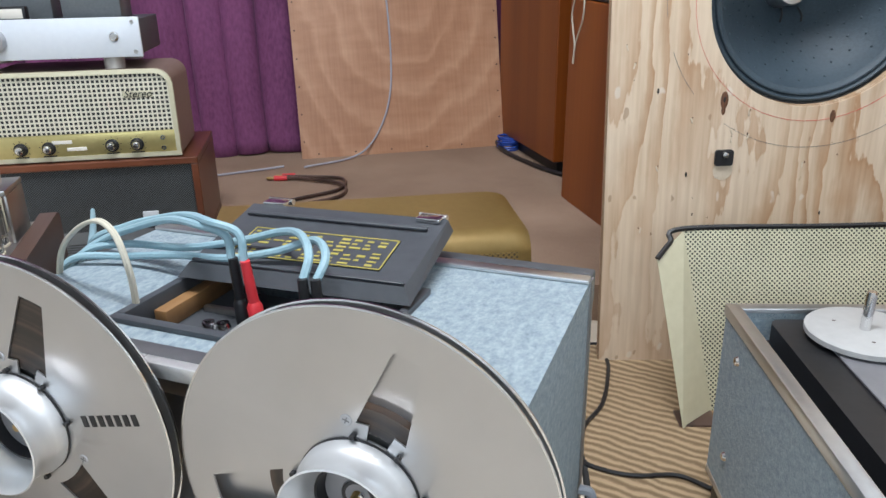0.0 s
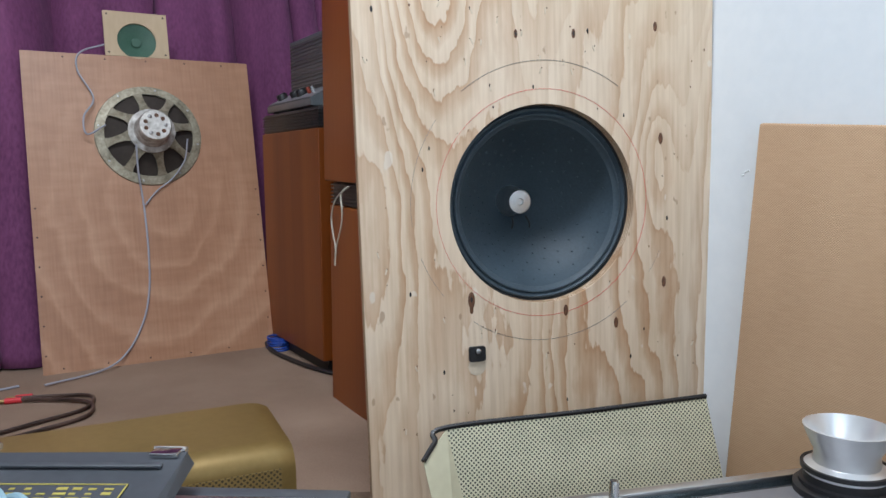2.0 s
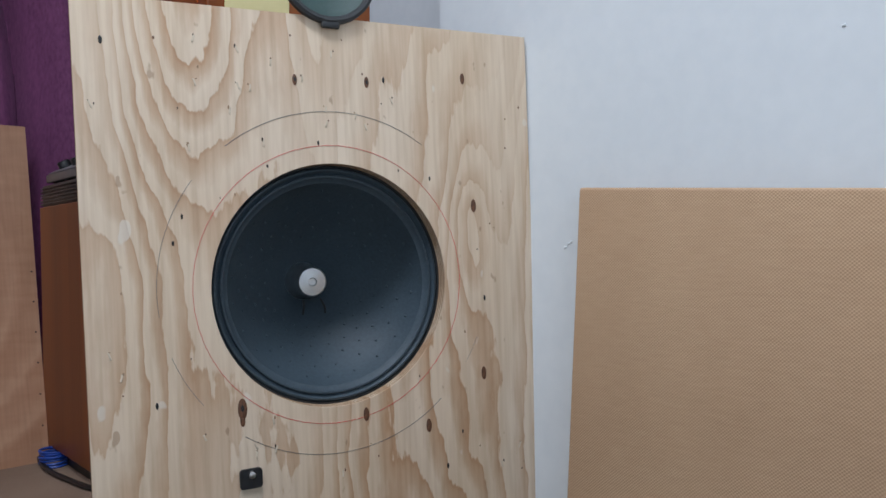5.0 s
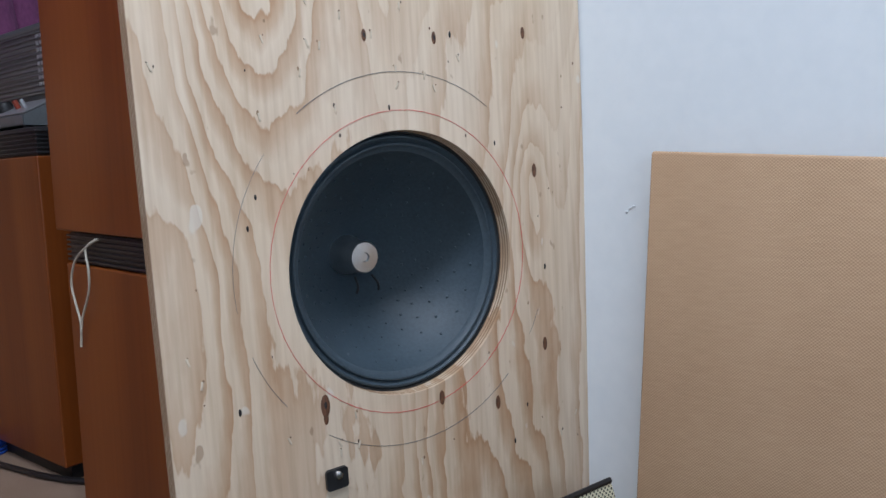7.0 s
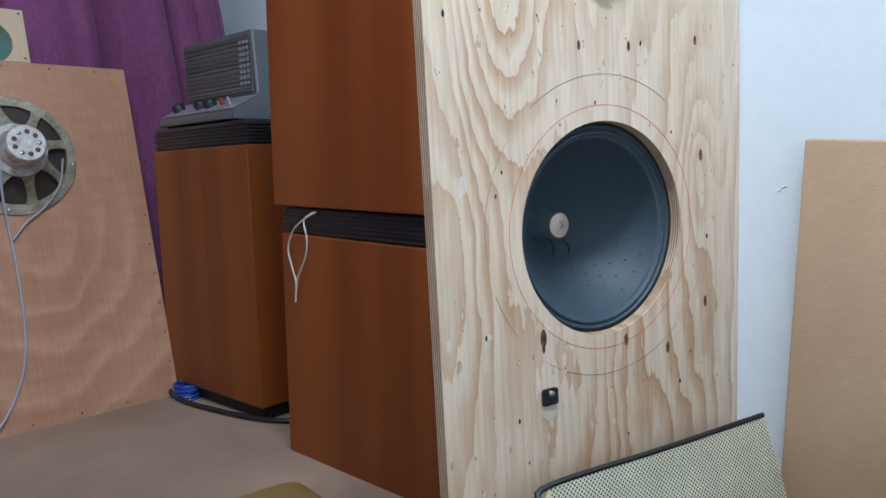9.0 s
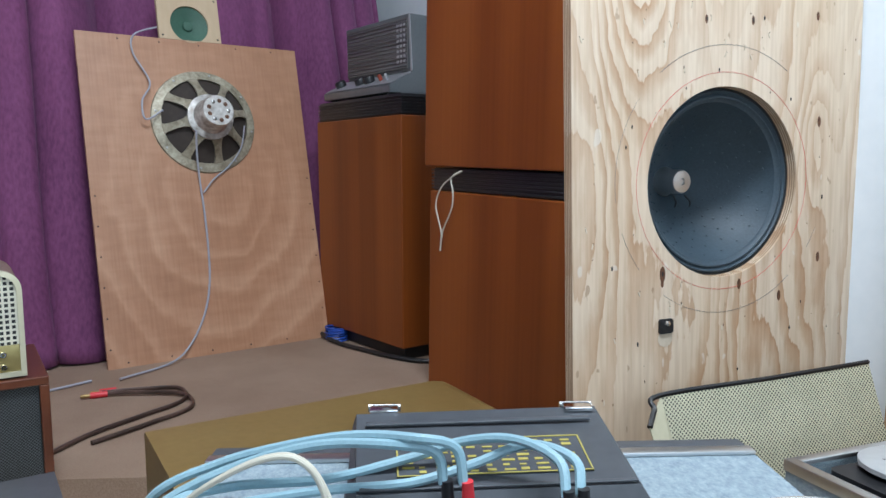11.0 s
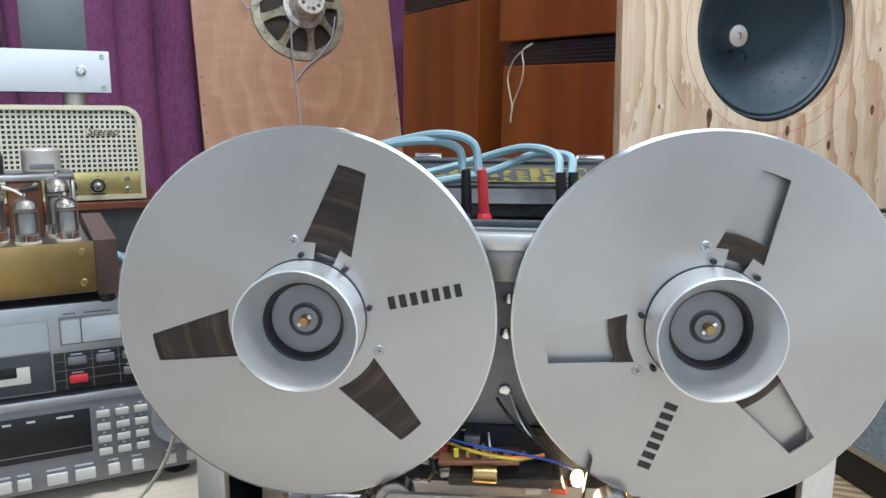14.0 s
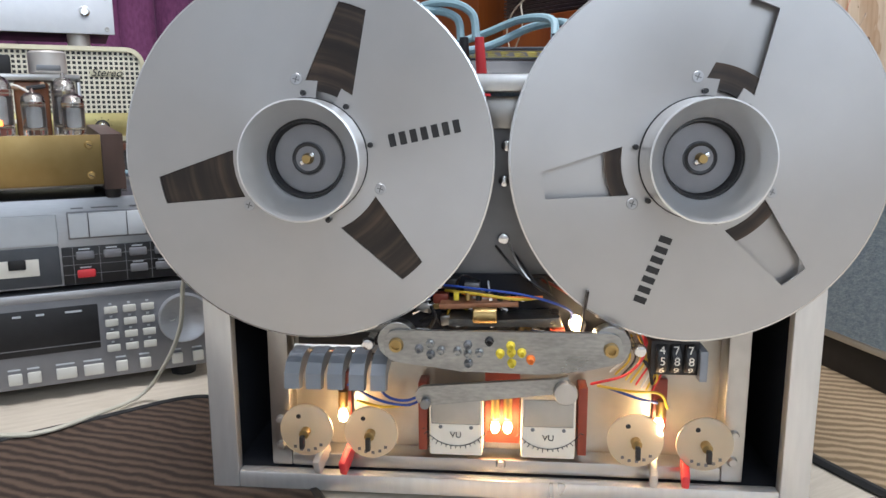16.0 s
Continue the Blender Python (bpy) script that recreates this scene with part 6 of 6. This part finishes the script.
# ---- decks on the rug ----
deck_m = pose(-0.34, 0.296, FLOOR + 0.006, 0, 0, 30)
cd = thing("cd_player", deck_m, "grey disc player with cream keys under a cassette deck", "disc player")
CW, CD = 0.43, 0.30
part("body", box(-CW, 0, 0.004, CD, 0.012, 0.112, 0.002), GREY_FASCIA, cd, "grey metal body")
part("fascia", box(-CW - 0.002, 0.002, -0.002, 0.0035, 0.010, 0.113, 0.002), GREY_FASCIA, cd, "grey front fascia")
part("fascia_edge", box(-CW - 0.002, 0.002, -0.004, -0.001, 0.104, 0.113, 0.001), SILVER, cd, "bright top bevel")
part("display", box(-0.31, -0.118, -0.0032, -0.0018, 0.046, 0.096, 0.0008), BLACK, cd, "black display window")
part("display_line", box(-0.31, -0.118, -0.0036, -0.003, 0.053, 0.0538), GREY_FASCIA, cd)
for x, w in ((-0.20, 0.008), (-0.178, 0.008), (-0.150, 0.016)):
    part("print_bar", box(x, x + w, -0.0037, -0.0032, 0.089, 0.0912), PALE_KEY, cd, "white printing")
for r in range(4):
    for c in range(3):
        x, z = -0.112 + 0.0190 * c, 0.0875 - 0.0145 * r
        part("number_key", box(x, x + 0.0135, -0.006, -0.002, z - 0.004, z + 0.004, 0.0012), CREAM_KEY, cd, "cream number key")
        part("print_bar", box(x + 0.005, x + 0.008, -0.0024, -0.0019, z + 0.0055, z + 0.0075), PALE_KEY, cd)
part("jog_wheel", lathe(((0, 0.005), (0.020, 0.006), (0.0255, 0.010), (0.0275, 0.010), (0.0285, 0.007), (0.0285, 0)), 48, None, FRONT), SILVER, cd, "round silver jog wheel", pose(-0.029, -0.002, 0.070))
part("finger_dimple", lathe(((0, -0.003), (0.004, -0.0015), (0.005, 0.0)), 16, None, FRONT), CHROME, cd, "", pose(-0.042, -0.0085, 0.073))
for x, w in ((-0.268, 0.013), (-0.238, 0.013), (-0.2095, 0.013), (-0.1915, 0.013), (-0.164, 0.020), (-0.137, 0.020), (-0.1045, 0.012), (-0.080, 0.012), (-0.0455, 0.012), (-0.0225, 0.012)):
    part("key", box(x, x + w, -0.007, -0.002, 0.0165, 0.0285, 0.0012), CREAM_KEY, cd, "cream key")
    part("print_bar", box(x, x + w * 0.9, -0.0024, -0.0019, 0.0315, 0.0332), PALE_KEY, cd, "white printing")
for x in (-0.40, -0.03):
    for y in (0.03, 0.26):
        part("foot", lathe(((0, -0.006), (0.014, -0.006), (0.016, 0.011), (0, 0.0115)), 16), BLACK, cd, "", pose(x, y, 0))

tape_m = pose(-0.34, 0.296, FLOOR + 0.1205, 0, 0, 30)
deck = thing("cassette_deck", tape_m, "silver cassette deck with a dark top and a red stop key", "cassette deck")
part("body", box(-CW, 0, 0.006, CD - 0.01, 0.006, 0.097, 0.002), DARK_GREY, deck, "dark grey metal body")
part("fascia", box(-CW - 0.001, 0.001, -0.001, 0.0055, 0.004, 0.098, 0.0015), SILVER, deck, "silver front fascia")
for k in range(2):
    x = -0.11 - 0.13 * k
    for j in range(16):
        part("vent_slot", box(x, x + 0.035, 0.06 + j * 0.011, 0.065 + j * 0.011, 0.0970, 0.0974), BLACK, deck)
part("key_bezel", box(-0.140, -0.025, -0.0025, -0.0008, 0.054, 0.084, 0.0008), GREY_FASCIA, deck)
for x, w in ((-0.1385, 0.0185), (-0.119, 0.037), (-0.081, 0.018), (-0.062, 0.034)):
    part("transport_key", box(x, x + w, -0.006, -0.002, 0.056, 0.082, 0.001), PALE_KEY, deck, "wide pale grey key")
    part("print_bar", box(x + 0.003, x + w * 0.8, -0.0015, -0.0009, 0.0865, 0.0880), DECK_GREY, deck, "grey printing")
part("cassette_door", box(-0.275, -0.150, -0.004, -0.0008, 0.050, 0.082, 0.0015), PALE_KEY, deck, "pale grey cassette door bar")
part("cassette_window", box(-0.275, -0.150, -0.003, -0.0008, 0.006, 0.048, 0.001), DARK_GREY, deck, "dark cassette window")
part("cassette", box(-0.255, -0.170, -0.0038, -0.003, 0.018, 0.036, 0.0005), METER_FACE, deck, "pale cassette behind the window")
for k in range(3):
    part("tape_shape", box(-0.25 + 0.026 * k, -0.238 + 0.028 * k, -0.0043, -0.0038, 0.026, 0.0365, 0.001), BLACK, deck)
part("key_panel", box(-0.148, -0.002, -0.0022, -0.0008, 0.0045, 0.046, 0.0006), BLACK, deck, "black key panel")
for x in (-0.1375, -0.1115, -0.0855, -0.0595, -0.0335):
    part("grid_line", box(x, x + 0.0006, -0.0026, -0.0021, 0.0045, 0.046), GREY_FASCIA, deck)
for z in (0.0155, 0.026, 0.036):
    part("grid_line", box(-0.148, -0.002, -0.0026, -0.0021, z, z + 0.0005), GREY_FASCIA, deck)
for x, z, mat in ((-0.1345, 0.0365, GREY_FASCIA), (-0.1075, 0.0365, GREY_FASCIA), (-0.0815, 0.0365, GREY_FASCIA), (-0.0555, 0.0365, GREY_FASCIA), (-0.1345, 0.0165, RED), (-0.0815, 0.0185, GREY_FASCIA), (-0.0555, 0.0185, GREY_FASCIA)):
    part("key", box(x, x + 0.018, -0.006, -0.0022, z - 0.0045, z + 0.0045, 0.0015), mat, deck, "red stop key" if mat is RED else "dark grey key")
    part("print_bar", box(x + 0.003, x + 0.014, -0.0026, -0.0021, z + 0.0058, z + 0.0072), PALE_KEY, deck)

# ---- valve amplifier with brass front ----
brass_m = pose(-0.419, 0.231, 0.2075, 0, 0, 34)
va = thing("valve_amplifier", brass_m, "small valve amplifier with brass front and dark walnut ends", "amplifier")
part("front", box(-0.30, 0, 0.0, 0.003, 0.016, 0.068, 0.001), BRASS, va, "tarnished brass front plate")
part("chassis", box(-0.30, -0.001, 0.0032, 0.17, 0.014, 0.064, 0.001), STEEL, va, "dull steel chassis top")
part("end_cheek", profile_x(((0.004, 0.010), (0.004, 0.068), (0.165, 0.076), (0.175, 0.070), (0.175, 0.010)), 0.0005, 0.022), WALNUT, va, "dark walnut end cheek", smooth=False)
for x, z in ((-0.0115, 0.0575), (-0.0115, 0.0255)):
    s = part("brass_screw", lathe(((0, 0.0015), (0.0035, 0.0012), (0.0042, 0)), 14, None, FRONT), BRASS, va, "", pose(x, 0, z))
    part("cross_slot", box(-0.0025, 0.0025, -0.0019, -0.0013, -0.0004, 0.0004), BLACK, s, "", pose(0, 0, 0, 0, 30, 0))
part("knob", lathe(((0, 0.016), (0.013, 0.016), (0.015, 0.013), (0.015, 0)), 24, None, FRONT), SILVER, va, "", pose(-0.115, 0, 0.045))
for x in (-0.29, 0.01):
    for y in (0.02, 0.15):
        part("foot", lathe(((0, 0), (0.008, 0), (0.009, 0.0138), (0, 0.0139)), 14), BLACK, va, "", pose(x, y, 0))


def valve(x, y, h, r, glowing=False):
    """A thin glass bulb with a silvered dome over grey plates and mica discs."""
    wall = [(r * 0.92, 0.0), (r, 0.003), (r, h * 0.78), (r * 0.92, h * 0.90), (r * 0.62, h * 0.975), (r * 0.22, h), (r * 0.14, h + 0.004), (0, h + 0.0055)]
    inside = [(0, h * 0.965), (r * 0.55, h * 0.945), (r * 0.84, h * 0.88), (r * 0.93, h * 0.77), (r * 0.93, 0.003), (r * 0.85, 0.0)]
    v = part("valve", lathe(wall + inside, 28), TUBE_GLASS, va, "clear glass valve", pose(x, y, 0.0665))
    v.visible_shadow = False
    part("getter", lathe(((r * 0.90, h * 0.77), (r * 0.80, h * 0.875), (r * 0.50, h * 0.935), (0, h * 0.955)), 24), GETTER, v, "silvery brown getter")
    part("plates", prism(rounded(-r * 0.46, r * 0.46, h * 0.20, h * 0.66, r * 0.2, 3), -r * 0.34, r * 0.34), GLASS_PLATE, v, "grey metal plates")
    for q in (0.16, 0.70):
        part("mica_disc", lathe(((0, h * q), (r * 0.80, h * q), (r * 0.80, h * q + 0.0006), (0, h * q + 0.0006)), 18), MICA, v, "pale mica disc")
    for sx in (-0.62, 0.62):
        part("support_rod", rod(0.0006, h * 0.66, 6), STEEL, v, "", pose(sx * r, 0, 0.002))
    for k in range(7):
        a = 2 * math.pi * k / 7
        part("pin", rod(0.0005, h * 0.13, 6), CHROME, v, "", pose(r * 0.55 * math.cos(a), r * 0.55 * math.sin(a), 0.001))
    if glowing:
        part("heater", lathe(((0, h * 0.17), (0.0022, h * 0.18), (0.0022, h * 0.27), (0, h * 0.28)), 8), FILAMENT, v, "glowing heater", pose(0, -r * 0.4, 0))
    part("base", rod(r * 1.08, 0.003, 20), MICA, va, "pale valve socket", pose(x, y, 0.0642))


for x, y, h, r, lit in ((-0.021, 0.038, 0.044, 0.0112, False), (-0.058, 0.036, 0.045, 0.0115, False), (-0.090, 0.052, 0.062, 0.0140, True), (-0.026, 0.074, 0.062, 0.0120, False), (-0.135, 0.045, 0.062, 0.014, True)):
    valve(x, y, h, r, lit)
part("transformer", box(-0.074, -0.040, 0.082, 0.128, 0.0642, 0.124, 0.003), wood("amber_coil", (0.10, 0.03, 0.01), (0.18, 0.06, 0.02), (0.25, 0.09, 0.03), 5), va, "amber wound transformer")
part("transformer_core", box(-0.150, -0.008, 0.078, 0.150, 0.1245, 0.132, 0.0015), STEEL, va, "steel transformer core")
for x in (-0.148, -0.036, -0.012):
    part("core_leg", box(x, x + 0.004, 0.080, 0.148, 0.0642, 0.1243, 0.001), STEEL, va, "steel core leg")
part("label_card", box(-0.017, -0.0135, 0.0788, 0.0798, 0.080, 0.128, 0.0003), MICA, va, "yellowed label card")
part("winding", box(-0.140, -0.090, 0.084, 0.140, 0.0642, 0.122, 0.004), RED_BOARD, va, "dark red winding")
part("can_capacitor", rod(0.0195, 0.026, 32), MAGNET, va, "silver can capacitor", pose(-0.038, 0.108, 0.1322))
part("can_label", box(-0.012, 0.012, -0.0201, -0.0190, 0.004, 0.010, 0.0003), DECK_GREY, va, "dark printing", pose(-0.038, 0.108, 0.1322))
part("black_can", box(-0.020, 0.020, -0.016, 0.016, 0, 0.020, 0.002), BLACK, va, "black block", pose(-0.094, 0.105, 0.1322))
part("lead", tube(((-0.092, 0.080, 0.118), (-0.075, 0.070, 0.120), (-0.060, 0.062, 0.112), (-0.058, 0.048, 0.108)), 0.0014, 6, 8), METER_FACE, va, "pale wire")
part("lead", tube(((-0.085, 0.078, 0.120), (-0.070, 0.074, 0.116), (-0.052, 0.072, 0.118), (-0.045, 0.078, 0.122)), 0.0020, 6, 8), PLY_DARK, va, "brown sleeved wire")
part("resistor", tube(((-0.062, 0.068, 0.116), (-0.044, 0.070, 0.119)), 0.0026, 8, 2), BLACK, va, "black resistor")

# ---- radio-style amplifier on its wooden box ----
stack = pose(-0.655, 0.835, 0, 0, 0, 30)
boxed = thing("speaker_box", stack @ pose(0.03, -0.005, CARPET), "low mahogany speaker box with dark grille on the carpet", "loudspeaker")
BW, BD, BH = 0.45, 0.26, 0.183
bm = bmesh.new()
for b in ((-BW, 0, 0.0, BD, BH - 0.014, BH), (-BW, 0, 0.0, BD, 0.0, 0.014), (-BW, -BW + 0.014, 0.0, BD, 0.014, BH - 0.014), (-0.014, 0, 0.0, BD, 0.014, BH - 0.014), (-BW + 0.014, -0.014, BD - 0.01, BD, 0.014, BH - 0.014)):
    box(*b, 0.002, bm)
part("carcass", bm, MAHOGANY, boxed, "polished mahogany carcass", smooth=False)
part("grille", box(-BW + 0.0145, -0.0145, 0.010, 0.016, 0.0145, BH - 0.0145), DARK_MESH, boxed, "dark woven grille", smooth=False)
part("switch_plate", box(-0.12, -0.09, 0.004, 0.0098, 0.045, 0.075, 0.001), PALE_KEY, boxed, "small pale plate")

radio = thing("amplifier", stack @ pose(0, 0, 0.2435), "brown enamelled stereo amplifier with cream mesh front and gold panel", "amplifier")
RW, RD, RH = 0.36, 0.20, 0.170
part("shell", prism(rounded(-RW, 0, 0.004, RH, 0.030, 8, (0, 0, 1, 1)), 0.010, RD), BROWN_CASE, radio, "brown hammer-enamelled shell")
outer, inner = rounded(-RW - 0.001, 0.001, 0.003, RH + 0.001, 0.031, 8, (0, 0, 1, 1)), rounded(-RW + 0.007, -0.007, 0.012, RH - 0.007, 0.024, 8, (0, 0, 1, 1))
bm = bmesh.new()
ring = [[bm.verts.new((x, y, z)) for x, z in o] for o, y in ((outer, 0.012), (outer, 0.002), (inner, 0.0), (inner, 0.010))]
for a, b in zip(ring, ring[1:]):
    for i in range(len(a)):
        bm.faces.new((a[i], a[(i + 1) % len(a)], b[(i + 1) % len(a)], b[i]))
bmesh.ops.recalc_face_normals(bm, faces=bm.faces)
part("front_rim", bm, CREAM_METAL, radio, "cream front rim")
part("mesh_front", prism(rounded(-RW + 0.007, -0.007, 0.054, RH - 0.007, 0.023, 8, (0, 0, 1, 1)), 0.005, 0.0095), RADIO_PERF, radio, "cream metal mesh with square holes", smooth=False)
part("control_panel", box(-RW + 0.007, -0.007, 0.001, 0.0095, 0.012, 0.0535, 0.001), GOLD_PANEL, radio, "gold control panel")
for x in (-0.079, -0.125, -0.24, -0.29):
    k = part("knob", lathe(((0, 0.016), (0.006, 0.0155), (0.0085, 0.011), (0.0095, 0.004), (0.0125, 0.003), (0.0125, 0)), 28, None, FRONT), BLACK, radio, "black and chrome knob", pose(x, 0.001, 0.029))
    part("knob_cap", lathe(((0, 0.0185), (0.0055, 0.0175), (0.0075, 0.0135)), 24, None, FRONT), CHROME, k, "chrome cap")
    for a in range(-120, 121, 40):
        part("panel_tick", box(-0.0004, 0.0004, 0.0004, 0.001, 0.0145, 0.0175), BLACK, radio, "", pose(x, 0, 0.029, 0, a, 0))
    part("print_bar", box(x - 0.012, x + 0.012, 0.0004, 0.001, 0.0098 + 0.003, 0.0150), BLACK, radio, "dark printing")
for z in (0.020, 0.040):
    part("socket", lathe(((0.002, 0.003), (0.0042, 0.003), (0.0052, 0.0015), (0.0055, 0)), 16, None, FRONT), CHROME, radio, "chrome jack socket", pose(-0.030, 0.001, z))
for x in (-0.19, -0.215):
    part("label_strip", box(x - 0.018, x + 0.018, 0.0004, 0.001, 0.022 + 0.014 * (x < -0.2), 0.029 + 0.014 * (x < -0.2), 0.0002), METER_FACE, radio, "pale label strip")
part("badge_plate", box(-0.092, -0.038, 0.0035, 0.0048, 0.118, 0.131, 0.0004), CREAM_METAL, radio, "cream name badge")
curve = bpy.data.curves.new("badge_text", "FONT")
curve.body, curve.size, curve.align_x, curve.extrude, curve.shear = "Stereo", 0.019, "CENTER", 0.0004, 0.35
ob = new("badge_text", curve)
ob.parent = radio
ob.matrix_basis = pose(-0.065, 0.003, 0.119, 90, 0, 0)
ob.data.materials.append(BLACK)
for x in (-RW + 0.03, -0.03):
    for y in (0.03, 0.17):
        part("foot", lathe(((0, 0), (0.010, 0), (0.010, 0.006), (0, 0.006)), 12), BLACK, radio, "", pose(x, y, 0))

top_amp = thing("amplifier", stack @ pose(-0.045, 0.012, 0.4145), "slim amplifier with white metal front standing on the brown amplifier", "amplifier")
part("front", box(-0.36, 0, 0.0, 0.008, 0.022, 0.094, 0.0012), WHITE_ALU, top_amp, "white anodised front plate")
part("body", box(-0.35, -0.008, 0.0082, 0.23, 0.024, 0.088, 0.001), DARK_GREY, top_amp, "dark metal body")
for x, z in ((-0.012, 0.085), (-0.012, 0.031), (-0.348, 0.085), (-0.348, 0.031)):
    part("front_screw", lathe(((0, 0.001), (0.0016, 0.002), (0.0035, 0.002), (0.004, 0)), 14, None, FRONT), STEEL, top_amp, "", pose(x, 0, z))
part("power_button", lathe(((0, 0.004), (0.0055, 0.004), (0.006, 0.003), (0.0065, 0.004), (0.0085, 0.003), (0.009, 0)), 24, None, FRONT), CHROME, top_amp, "chrome power button", pose(-0.047, 0, 0.060))
part("volume_knob", lathe(((0, 0.022), (0.020, 0.022), (0.022, 0.020), (0.022, 0)), 36, None, FRONT), SILVER, top_amp, "large silver volume knob", pose(-0.255, 0, 0.058))
for x in (-0.32, -0.06):
    for y in (0.03, 0.2):
        part("foot", lathe(((0, 0), (0.019, 0), (0.019, 0.0218), (0, 0.022)), 24), MAGNET, top_amp, "round metal foot", pose(x, y, 0))
part("transformer_cover", box(-0.137, -0.033, 0.026, 0.12, 0.0885, 0.210, 0.002), GREY_BOX, top_amp, "grey hammer-painted transformer cover")
part("transformer_cover", box(-0.30, -0.175, 0.10, 0.20, 0.0885, 0.205, 0.002), GREY_BOX, top_amp, "grey hammer-painted transformer cover")
vu = part("level_meter", box(-0.255, -0.205, 0.04, 0.06, 0.0885, 0.115, 0.002), BLACK, top_amp, "small lit meter")
part("meter_face", box(-0.250, -0.210, 0.0385, 0.0398, 0.094, 0.111, 0.0005), METER_FACE, vu, "pale meter face")
